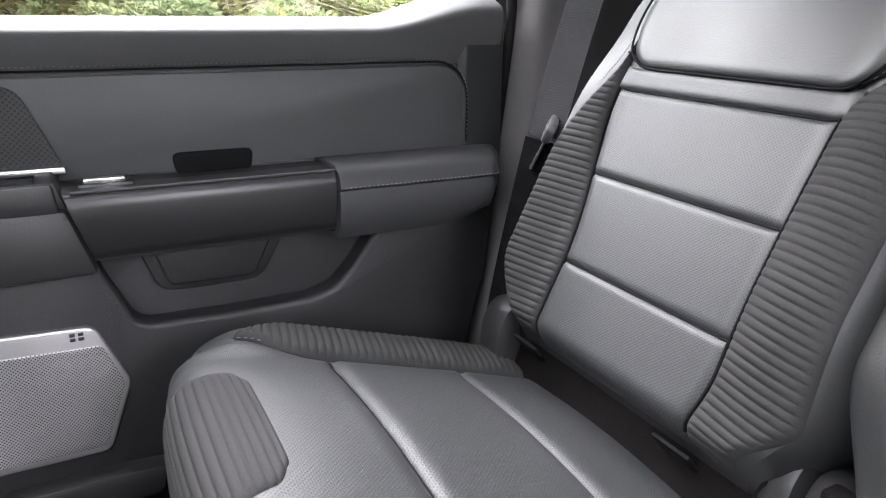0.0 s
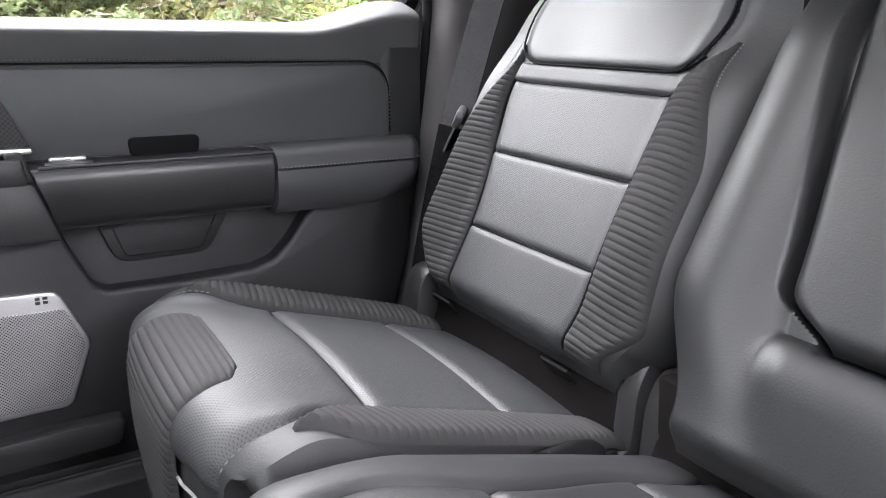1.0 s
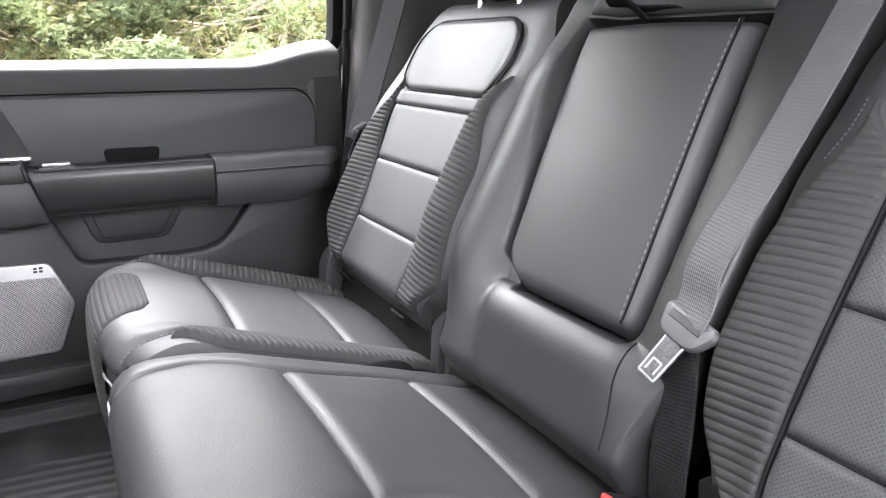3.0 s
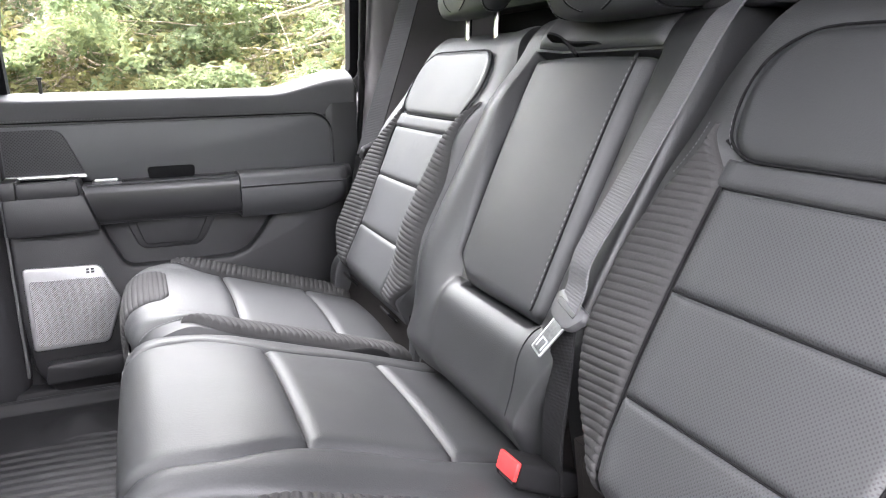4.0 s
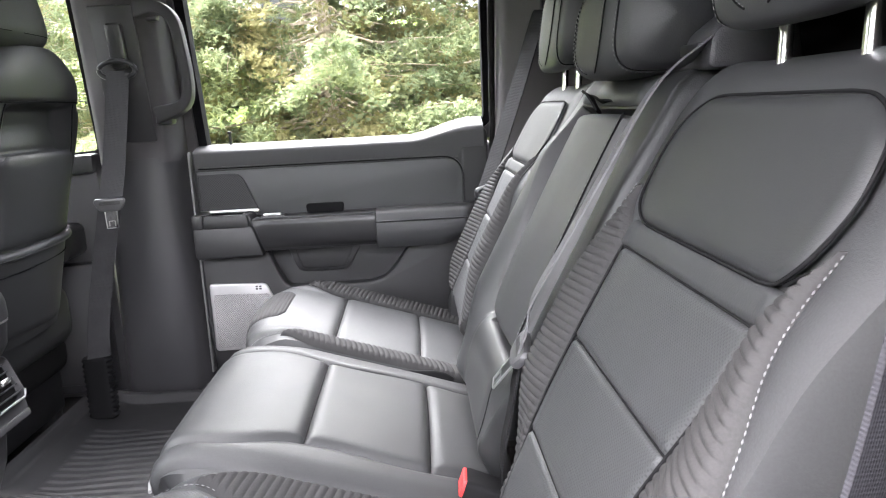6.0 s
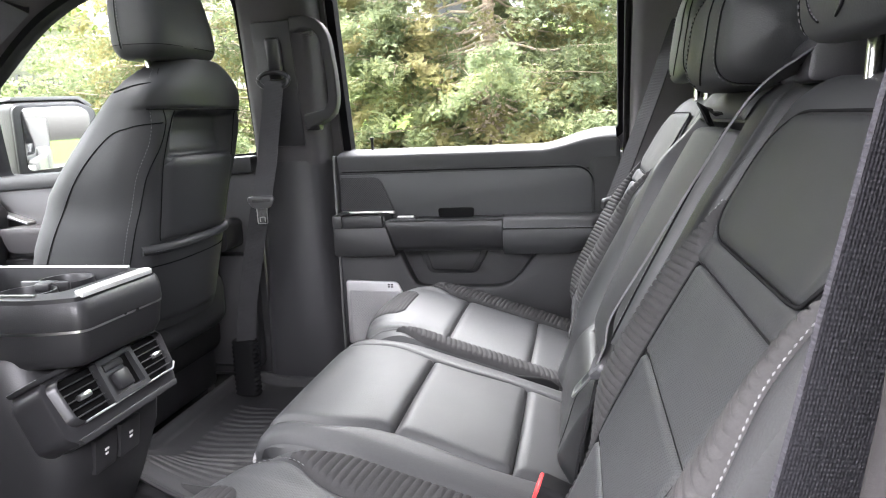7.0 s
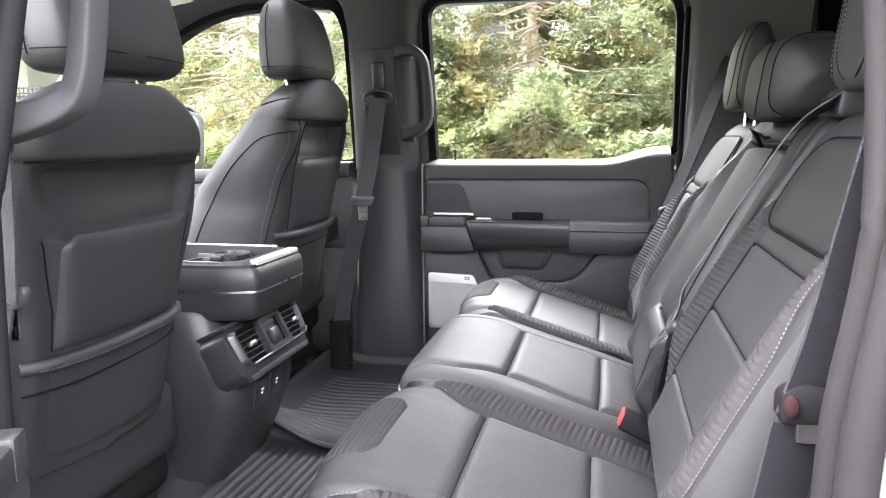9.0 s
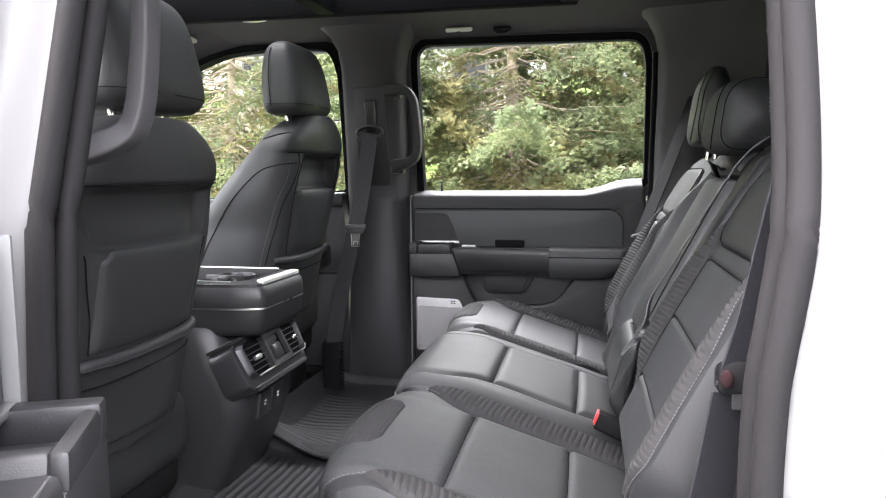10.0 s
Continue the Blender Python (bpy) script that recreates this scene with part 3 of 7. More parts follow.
# ---- pillars and jambs ----
def pillar_b(side):
    s = side
    p = thing("pillar_trim", (-0.27, s * 0.80, 0), "dark plastic centre pillar trim between the doors", "pillar trim", "centre pillars", "structure")
    rings = []
    for z, x0, x1, yi in ((0.0, -0.40, -0.170, 0.80), (0.06, -0.385, -0.170, 0.775), (0.30, -0.375, -0.178, 0.768), (0.55, -0.372, -0.186, 0.765), (0.622, -0.372, -0.188, 0.765)):
        r = 0.03
        rings.append([(x0, s * 0.86, z), (x0 + 0.004, s * (yi + r), z), (x0 + r, s * (yi + 0.006), z), ((x0 + x1) / 2, s * yi, z), (x1 - r, s * (yi + 0.006), z), (x1 - 0.004, s * (yi + r), z), (x1 + 0.01, s * 0.86, z)])
    loft("lower_trim", rings, PLASTIC_GREY, p, "dark grained lower pillar cover")
    rings = []
    for z, x0, x1, yi in ((0.612, -0.370, -0.187, 0.7675), (0.70, -0.370, -0.184, 0.762), (0.90, -0.365, -0.178, 0.725), (1.02, -0.362, -0.172, 0.700), (1.08, -0.368, -0.162, 0.684), (1.12, -0.385, -0.140, 0.655), (1.145, -0.410, -0.110, 0.620), (1.163, -0.44, -0.08, 0.575)):
        r = 0.022
        rings.append([(x0, s * (yi + 0.10), z), (x0 + 0.003, s * (yi + r), z), (x0 + r, s * (yi + 0.005), z), ((x0 + x1) / 2, s * yi, z), (x1 - r, s * (yi + 0.005), z), (x1 - 0.003, s * (yi + r), z), (x1 + 0.006, s * (yi + 0.10), z)])
    loft("upper_trim", rings, PILLAR, p, "dark upper pillar cover")
    part("belt_panel", moved(box(-0.050, 0.050, -0.004, 0.004, -0.155, 0.155, 0.003), Matrix.Translation((-0.268, s * 0.735, 0.815)) @ pose(0, 0, 0, s * 10.5, 0, 0)), PLASTIC, p, "sunken belt adjuster panel")
    return p


def grab_handle(side):
    s = side
    h = thing("grab_handle", (-0.16, s * 0.74, 0.72), "dark grey plastic grab handle on the centre pillar", "grab handle", "grab handles")
    pts = [(-0.200, s * 0.728, 0.958), (-0.166, s * 0.701, 0.957), (-0.138, s * 0.690, 0.944), (-0.122, s * 0.689, 0.918), (-0.117, s * 0.697, 0.870), (-0.115, s * 0.708, 0.820), (-0.117, s * 0.717, 0.778), (-0.127, s * 0.725, 0.752), (-0.152, s * 0.743, 0.737), (-0.194, s * 0.768, 0.726)]
    P = spline(pts, 8)
    rings = []
    T = np.gradient(P, axis=0)
    T /= np.linalg.norm(T, axis=1, keepdims=True)
    for k, (p, t) in enumerate(zip(P, T)):
        f = k / (len(P) - 1)
        w = 0.0165 + 0.012 * (abs(2 * f - 1) ** 4)
        u = np.cross(t, (0, s, 0))
        u /= np.linalg.norm(u)
        v = np.cross(u, t)
        rings.append([p + w * 0.72 * math.copysign(abs(math.cos(a)) ** 0.32, math.cos(a)) * u + w * math.copysign(abs(math.sin(a)) ** 0.32, math.sin(a)) * v for a in np.linspace(0, 2 * math.pi, 24, endpoint=False)])
    loft("grip", rings, HANDLE, h, "smooth dark grip")
    for z in (0.955, 0.722):
        part("mount", box(-0.212, -0.172, s * (0.722 if z > 0.8 else 0.752), s * (0.75 if z > 0.8 else 0.785), z - 0.022, z + 0.018, 0.006), GLOSS, h)
    return h


for s in (1, -1):
    pillar_b(s)
    grab_handle(s)


def pillar_c(side):
    s = side
    p = thing("rear_pillar_trim", (0.68, s * 0.80, 0.3), "dark plastic rear pillar trim beside the rear seat", "pillar trim", "rear pillars", "structure")
    rings = []
    for z, x0, yi in ((0.10, 0.52, 0.80), (0.30, 0.552, 0.795), (0.50, 0.580, 0.790), (0.66, 0.598, 0.785), (0.80, 0.600, 0.765), (0.95, 0.602, 0.735), (1.04, 0.598, 0.708), (1.09, 0.585, 0.680), (1.125, 0.560, 0.640), (1.150, 0.520, 0.590), (1.165, 0.48, 0.53)):
        rings.append([(x0, s * (yi + 0.06), z), (x0 + 0.006, s * (yi + 0.02), z), (x0 + 0.025, s * (yi + 0.003), z), (x0 + 0.10, s * (yi - 0.006), z), (0.80, s * (yi - 0.03), z), (0.87, s * (yi - 0.08), z), (0.87, s * (yi + 0.06), z)])
    loft("trim_panel", rings, REAR_PILLAR, p)
    tube("edge_seal", [(0.590, s * float(tumble(z, 0.845)), z) for z in np.linspace(0.70, 1.05, 10)], 0.008, SEAL, p, "grey rubber door seal")
    tube("edge_seal", spline([(0.470, s * 0.86, 0.02), (0.545, s * 0.855, 0.28), (0.575, s * 0.85, 0.46), (0.590, s * 0.847, 0.62), (0.590, s * 0.845, 0.70)], 8), 0.008, SEAL, p, "grey rubber door seal")
    part("slot", box(0.700, 0.716, s * 0.712, s * 0.75, 0.895, 0.94, 0.004), BLACK_TRIM, p, "black belt slot")
    return p


for s in (1, -1):
    pillar_c(s)

# white bodywork round the open doorway on the camera's side
jamb = thing("door_jamb", (-0.18, -0.92, 0), "white painted door jamb with double rubber seals, door open", "door jamb", kind="structure")
front_edge = [(-0.128, 0.02), (-0.124, 0.30), (-0.121, 0.475), (-0.112, 0.65), (-0.100, 0.87), (-0.094, 1.00), (-0.075, 1.08)]
rear_edge = [(0.470, 0.02), (0.520, 0.20), (0.539, 0.36), (0.541, 0.46), (0.544, 0.53), (0.552, 0.59), (0.560, 0.66), (0.562, 0.75), (0.557, 0.90), (0.550, 1.01), (0.53, 1.08)]
for name, line, sgn in (("front_post", front_edge, -1), ("rear_post", rear_edge, 1)):
    L = spline(line, 8)
    rings = []
    for x, z in L:
        y = -float(tumble(z, 0.865))
        rings.append([(x + sgn * 0.012, y + 0.03, z), (x + sgn * 0.012, y - 0.012, z), (x + sgn * 0.028, y - 0.028, z), (x + sgn * 0.060, y - 0.034, z), (x + sgn * 0.082, y - 0.044, z), (x + sgn * 0.094, y - 0.075, z), (x + sgn * 0.12, y - 0.10, z), (x + sgn * 0.30, y - 0.105, z), (x + sgn * 0.30, y + 0.03, z)])
    loft(name, rings, PAINT, jamb, "white painted post")
    tube("inner_seal", [(x + sgn * 0.006, -float(tumble(z, 0.852)), z) for x, z in L], 0.0125, SEAL, jamb, "ribbed grey rubber seal", sides=10)
    tube("outer_seal", [(x + sgn * 0.012, -float(tumble(z, 0.880)), z) for x, z in L], 0.0135, SEAL, jamb, "smooth grey rubber seal", sides=10)
part("header", box(-0.20, 0.64, -0.84, -0.74, 1.085, 1.135, 0.015), PAINT, jamb, "white painted roof rail")
tube("inner_seal", spline([(-0.080, -0.757, 1.08), (0.0, -0.752, 1.10), (0.3, -0.752, 1.10), (0.536, -0.757, 1.08)], 6), 0.0125, SEAL, jamb, "ribbed grey rubber seal")
sill = part("sill", box(-0.20, 0.50, -0.95, -0.82, -0.10, 0.03, 0.015), PLASTIC)
tagged(sill, "black plastic door sill plate", "door sill", kind="structure")
sill2 = part("sill", box(-0.20, 0.50, 0.80, 0.86, -0.05, 0.035, 0.012), PLASTIC)
tagged(sill2, "black plastic door sill plate", "door sill", kind="structure")
bed_side = part("body_side", box(0.84, 1.6, -0.985, -0.90, -0.2, 0.66, 0.03), PAINT)
tagged(bed_side, "white painted truck body side behind the doorway", "body side", kind="structure")
cab_back = part("body_side", box(0.925, 0.96, -0.90, 0.98, -0.2, 0.82, 0.02), PAINT)
tagged(cab_back, "white painted back of the cab", "body side", kind="structure")
quarter = part("body_side", box(0.60, 0.925, 0.90, 0.985, -0.2, 0.66, 0.03), PAINT)
tagged(quarter, "white painted rear quarter on the far side", "body side", kind="structure")

# ---- front doors, windscreen, dashboard ----
WINDOW_FRONT = rounded([(-1.235, 0.600), (-1.225, 0.830), (-0.99, 1.010), (-0.81, 1.090), (-0.60, 1.106), (-0.42, 1.096), (-0.398, 1.02), (-0.405, 0.646)], [0.02, 0.05, 0.12, 0.12, 0.1, 0.04, 0.03, 0.01], 6)


def front_door(side):
    s = side
    d = thing("front_door", (-1.30, s * 0.90, 0), "closed front door with dark trim and silver-edged armrest", "car door", "front doors")

    def pr(poly, y0, y1, bevel=0.004):
        return prism(poly, "y", s * y0, s * y1, bevel)
    part("door_shell", pr([(-1.32, 0.0), (-1.32, 0.58), (-1.22, 0.585), (-0.40, 0.636), (-0.385, 0.02)], 0.835, 0.93, 0.006), PLASTIC, d)
    part("outer_skin", pr([(-1.34, -0.12), (-1.34, 0.56), (-0.40, 0.60), (-0.39, -0.12)], 0.932, 0.975, 0.012), PAINT, d, "white painted outer skin")
    part("belt_pad", pr([(-1.31, 0.555), (-1.31, 0.596), (-0.40, 0.640), (-0.40, 0.590)], 0.82, 0.90, 0.012), PANEL, d, "dark padded belt rail")
    part("armrest", pr(rounded([(-1.15, 0.46), (-0.45, 0.47), (-0.45, 0.39), (-1.12, 0.39)], 0.02), 0.74, 0.84, 0.012), PLASTIC, d, "dark armrest")
    part("silver_strip", pr([(-1.30, 0.535), (-1.10, 0.470), (-1.10, 0.462), (-1.30, 0.525)], 0.80, 0.842, 0.002), SILVER, d, "satin silver strip")
    part("lower_trim", pr([(-1.28, 0.36), (-0.41, 0.37), (-0.41, 0.05), (-1.25, 0.05)], 0.80, 0.84, 0.008), PLASTIC, d)
    part("window_frame", ring(grow(WINDOW_FRONT, 0.001), grow(WINDOW_FRONT, 0.030), 0.870, 0.925, s), FRAME, d, "black window channel")
    part("frame_cap", ring(grow(WINDOW_FRONT, 0.028), grow(WINDOW_FRONT, 0.085), 0.885, 0.93, s), SEAL, d, "black frame trim")
    g = part("pane", pane(grow(WINDOW_FRONT, 0.004), 0.905, s), GLASS, d)
    g.visible_shadow = False
    return d


for s in (1, -1):
    front_door(s)

# roof rails over the door openings
for s in (1, -1):
    rings = []
    for x in np.linspace(-1.26, 0.62, 40):
        top = float(np.interp(x, [-1.26, -1.225, -1.10, -0.99, -0.90, -0.81, -0.70, -0.60, -0.42, 0.62], [0.80, 0.868, 0.972, 1.048, 1.092, 1.122, 1.142, 1.150, 1.152, 1.150]))
        yi = float(np.interp(x, [-1.26, -0.95, -0.70], [0.735, 0.675, 0.60]))
        out_ = float(np.interp(top, [0.80, 1.15], [0.075, 0.0]))
        rings.append([(x, s * (yi + out_ * 0.3), top + 0.012), (x, s * (yi * 0.5 + 0.355 + out_ * 0.5), top + 0.003), (x, s * (0.735 + out_), top - 0.008), (x, s * (0.768 + out_), top - 0.022), (x, s * (0.795 + out_), top - 0.030), (x, s * (0.82 + out_), top + 0.03)])
    ob = loft("roof_rail", rings, HEADLINER)
    tagged(ob, "dark cloth roof rail over the doors", "roof rail", kind="structure")

for s in (1, -1):
    rings = []
    for x, z, w in ((-1.62, 0.56, 0.10), (-1.40, 0.80, 0.085), (-1.20, 0.99, 0.075), (-1.02, 1.11, 0.08)):
        y = float(tumble(z, 0.86))
        rings.append([(x - w * 0.3, s * (y - 0.09), z + w * 0.5), (x, s * (y - 0.11), z), (x + w * 0.5, s * (y - 0.085), z - w * 0.6), (x + w * 0.85, s * (y - 0.02), z - w * 0.95), (x + w * 0.5, s * (y + 0.03), z), (x - w * 0.3, s * (y + 0.03), z + w * 0.55)])
    ob = loft("windscreen_pillar", rings, PLASTIC_GREY)
    tagged(ob, "dark grey plastic windscreen pillar", "pillar trim", kind="structure")
ws = mesh_object("windscreen", [(-1.64, -0.80, 0.56), (-1.64, 0.80, 0.56), (-1.03, 0.72, 1.135), (-1.03, -0.72, 1.135), (-1.648, -0.80, 0.563), (-1.648, 0.80, 0.563), (-1.038, 0.72, 1.139), (-1.038, -0.72, 1.139)], [(0, 1, 2, 3), (7, 6, 5, 4), (0, 4, 5, 1), (1, 5, 6, 2), (2, 6, 7, 3), (3, 7, 4, 0)], GLASS, smooth=False)
ws.visible_shadow = False
tagged(ws, "clear raked windscreen glass", "windscreen", kind="structure")
dash = prism([(-1.70, 0.0), (-1.70, 0.56), (-1.45, 0.60), (-1.22, 0.57), (-1.16, 0.50), (-1.20, 0.30), (-1.35, 0.05)], "y", -0.82, 0.82, 0.02, 3)
dash = part("dashboard", dash, PLASTIC)
tagged(dash, "dark soft plastic dashboard under the windscreen", "dashboard", kind="structure")
hood = part("bonnet", prism([(-1.72, 0.0), (-1.72, 0.53), (-2.2, 0.56), (-3.0, 0.50), (-3.08, 0.3), (-3.08, -0.2), (-1.9, -0.2)], "y", -0.90, 0.90, 0.05, 3), PAINT)
tagged(hood, "white painted bonnet ahead of the windscreen", "bonnet", kind="structure")

# ---- wing mirror on the far front door ----
wm = thing("wing_mirror", (-1.25, 1.0, 0.62), "black wing mirror with white cap outside the front window", "wing mirror")
part("arm", box(-1.30, -1.22, 0.92, 1.06, 0.56, 0.60, 0.012), BLACK_TRIM, wm, "black arm")
house = prism(rounded([(0.985, 0.585), (1.235, 0.60), (1.245, 0.80), (1.20, 0.83), (0.985, 0.825)], 0.03), "x", -1.42, -1.255, 0.02, 3)
part("housing", house, BLACK_TRIM, wm, "black plastic housing")
part("cap", prism(rounded([(0.99, 0.826), (1.20, 0.832), (1.24, 0.806), (1.25, 0.812), (1.205, 0.842), (0.99, 0.838)], 0.004), "x", -1.43, -1.262, 0.004), PAINT, wm, "white painted cap")
part("bezel", prism(rounded([(0.982, 0.578), (1.240, 0.594), (1.249, 0.800), (1.202, 0.818), (0.982, 0.814)], 0.03), "x", -1.258, -1.243, 0.005), BLACK_TRIM, wm, "black bezel")
part("mirror_pane", prism(rounded([(1.005, 0.605), (1.215, 0.62), (1.225, 0.79), (1.185, 0.808), (1.005, 0.803)], 0.025), "x", -1.246, -1.2405, 0.001, 1), MIRROR, wm, "silvered mirror glass")
wm.matrix_basis = pose(-1.25, 1.0, 0.62, 0, 0, -27)

# near-black colour that puts the shade of the seat creases into a sheet
CREASE_DARK = material("crease_shade_black", (0.0065, 0.0056, 0.0053), 0.95, spread=0.35, grain=400, bump=0.5, patches=20, spec=0.1)

# ---- rear seats: the back and cushion follow one profile each ----
BACK = np.array([(0.425, 0.215), (0.434, 0.25), (0.500, 0.377), (0.549, 0.471), (0.598, 0.563), (0.640, 0.645), (0.672, 0.706), (0.690, 0.728), (0.715, 0.741), (0.745, 0.738), (0.770, 0.722)])
SEAT = np.array([(0.500, 0.200), (0.440, 0.219), (0.375, 0.2405), (0.300, 0.264), (0.220, 0.289), (0.150, 0.311), (0.108, 0.3195), (0.084, 0.319), (0.066, 0.310), (0.057, 0.294), (0.054, 0.265), (0.056, 0.20), (0.064, 0.13)])


class Profile:
    """A curve in the x-z plane by its length, with the way out of it."""

    def __init__(self, points, flip):
        self.P = spline(points, 24)
        self.s = np.r_[0, np.cumsum(np.linalg.norm(np.diff(self.P, axis=0), axis=1))]
        T = np.gradient(self.P, axis=0)
        T /= np.linalg.norm(T, axis=1, keepdims=True)
        self.N = np.stack([-T[:, 1], T[:, 0]], 1) * (-1 if flip else 1)

    def at(self, s, h):
        x, z = np.interp(s, self.s, self.P[:, 0]), np.interp(s, self.s, self.P[:, 1])
        nx, nz = np.interp(s, self.s, self.N[:, 0]), np.interp(s, self.s, self.N[:, 1])
        return x + nx * h, z + nz * h

    def by_z(self, z):
        k = int(np.argmin(np.abs(self.P[:200, 1] - z)))
        return float(self.s[k])

    def by_x(self, x):
        k = int(np.argmin(np.abs(self.P[:200, 0] - x)))
        return float(self.s[k])


back_p = Profile(BACK, False)
seat_p = Profile(SEAT, True)


def region(name, profile, cy, sg, s0, s1, qa, qb, relief, mat, parent, label="", ns=40, nq=24, sink=0.006, edge=0.012, rise=0.0, ribs=None):
    """A padded piece between two curves qa(s), qb(s) of a seat skin, its edges tucked in."""
    ss = np.concatenate([[s0], np.linspace(s0 + 0.0015, s1 - 0.0015, ns), [s1]])
    tt = np.concatenate([[0], np.linspace(0.02, 0.98, nq), [1]])
    S, T = np.meshgrid(ss, tt, indexing="ij")
    A, B = qa(S), qb(S)
    Q = A + (B - A) * T
    dist = np.minimum(np.minimum(S - s0, s1 - S), np.minimum(np.abs(Q - A), np.abs(B - Q)))
    H = relief(S, Q) + rise + (puff(dist, edge) - 1) * sink
    if ribs is not None:
        H = H + ribs(S, Q) * ease((np.minimum(np.abs(Q - A), np.abs(B - Q)) + 0.0) / 0.010)
    x, z = profile.at(S, H)
    y = cy + sg * Q
    verts = np.stack([x, y, z], -1).reshape(-1, 3)
    uv = np.stack([S, Q], -1).reshape(-1, 2)
    wind = (sg * np.sign((qb(np.array([(s0 + s1) / 2])) - qa(np.array([(s0 + s1) / 2])))[0])) > 0
    return mesh_object(name, verts, grid_faces(len(ss), len(tt), bool(wind)), mat, parent, label, True, uv)


def skin_line(profile, cy, sg, sq, relief, h=0.001):
    out = []
    for s, q in sq:
        x, z = profile.at(np.array([s]), relief(np.array([s]), np.array([q])) + h)
        out.append((float(x[0]), cy + sg * q, float(z[0])))
    return out


def body_loft(profile, cy, sg, s_values, half, relief, drop, depth, mat, parent, name, label="", nq=41):
    """A closed block under the padded pieces: relief less drop on the front, depth thick; half gives its width to each side."""
    rings = []
    u = np.linspace(-1, 1, nq)
    over = np.clip(np.abs(u) - 0.94, 0, 1) / 0.06
    lip = 0.03 * (1 - np.sqrt(np.clip(1 - over**2, 0, 1)))
    for s in s_values:
        w = half(s)
        wp, wn_ = w if isinstance(w, tuple) else (w, w)
        qq = np.where(u > 0, u * wp, u * wn_)
        S = np.full(nq, s)
        x, z = profile.at(S, relief(S, qq) - drop - lip)
        row = [(float(x[i]), cy + sg * float(qq[i]), float(z[i])) for i in range(nq)]
        for q in (1.0, 0.9, 0.0, -0.9, -1.0):
            x, z = profile.at(np.array([s]), -depth(s) * (1 if abs(q) < 1 else 0.75))
            row.append((float(x[0]), cy + sg * float(q * (wp if q > 0 else wn_)), float(z[0])))
        rings.append(row)
    return loft(name, rings, mat, parent, label)


def headrest(cx, cy, cz, w, h, t, parent, lean=0.0):
    """A padded rest with a stitched middle, on two steel posts; its face looks to -x."""
    rows = []

    def at(a, b, lift=0.0):
        f = (1 - abs(a) ** 3.5) ** (1 / 3.5)
        c, s = math.cos(b), math.sin(b)
        pz = (h / 2 + lift) * math.copysign(abs(s) ** 0.62, s) * f
        px = (t / 2 * (1 - (0.50 if t < 0.08 else 0.1) * max(0.0, s) ** 1.5) + lift) * math.copysign(abs(c) ** 0.62, c) * f ** 0.6 - 0.012 * (1 - a * a) + lean * pz - 0.045 * max(0, pz)
        return (cx + px, cy + a * w / 2, cz + pz)
    for a in np.linspace(-1, 1, 25):
        f = (1 - abs(a) ** 3.5) ** (1 / 3.5) if abs(a) < 1 else 0.0
        f = max(f, 0.02)
        ring_ = []
        for b in np.linspace(0, 2 * math.pi, 36, endpoint=False):
            c, s = math.cos(b), math.sin(b)
            e = 0.62
            px = t / 2 * math.copysign(abs(c) ** e, c) * f ** 0.6 * (1 - (0.50 if t < 0.08 else 0.1) * max(0.0, s) ** 1.5)
            pz = h / 2 * math.copysign(abs(s) ** e, s) * f
            px += -0.012 * (1 - a * a) + lean * pz - 0.18 * max(0, pz) * (0.25)
            ring_.append((cx + px, cy + a * w / 2, cz + pz))
        rows.append(ring_)
    ob = loft("headrest", rows, LEATHER, parent, "black leather headrest with stitched seams")
    # end seams all round, and the curved seams of the front panel
    for k in (-1, 1):
        stitches("stitching", [at(k * 0.70, b, 0.0012) for b in np.linspace(0.9, 2 * math.pi - 0.9, 80)], THREAD, ob, 0.006, 0.0007)
        tube("seam", [at(k * 0.72, b, 0.0004) for b in np.linspace(0.9, 2 * math.pi - 0.9, 80)], 0.0011, DARK_PIPING, ob, sides=5)
        arc = [(k * (0.46 - 0.30 * abs((b - math.pi + 0.12) / 0.95) ** 2.6), b) for b in np.linspace(math.pi - 0.95, math.pi + 0.85, 50)]
        tube("seam", [at(a, b, 0.0006) for a, b in arc], 0.0010, DARK_PIPING, ob, sides=5)
        stitches("stitching", [at(a - k * 0.035, b, 0.0010) for a, b in arc], THREAD, ob, 0.006, 0.0008)
    for q in (-0.22, 0.22):
        tube("post", [(cx + 0.006, cy + q * w, cz - h / 2 + 0.02), (cx + 0.010 - lean * 0.05, cy + q * w, cz - h / 2 - 0.075)], 0.0062, METAL, ob, "chrome headrest post", sides=12)
    return ob


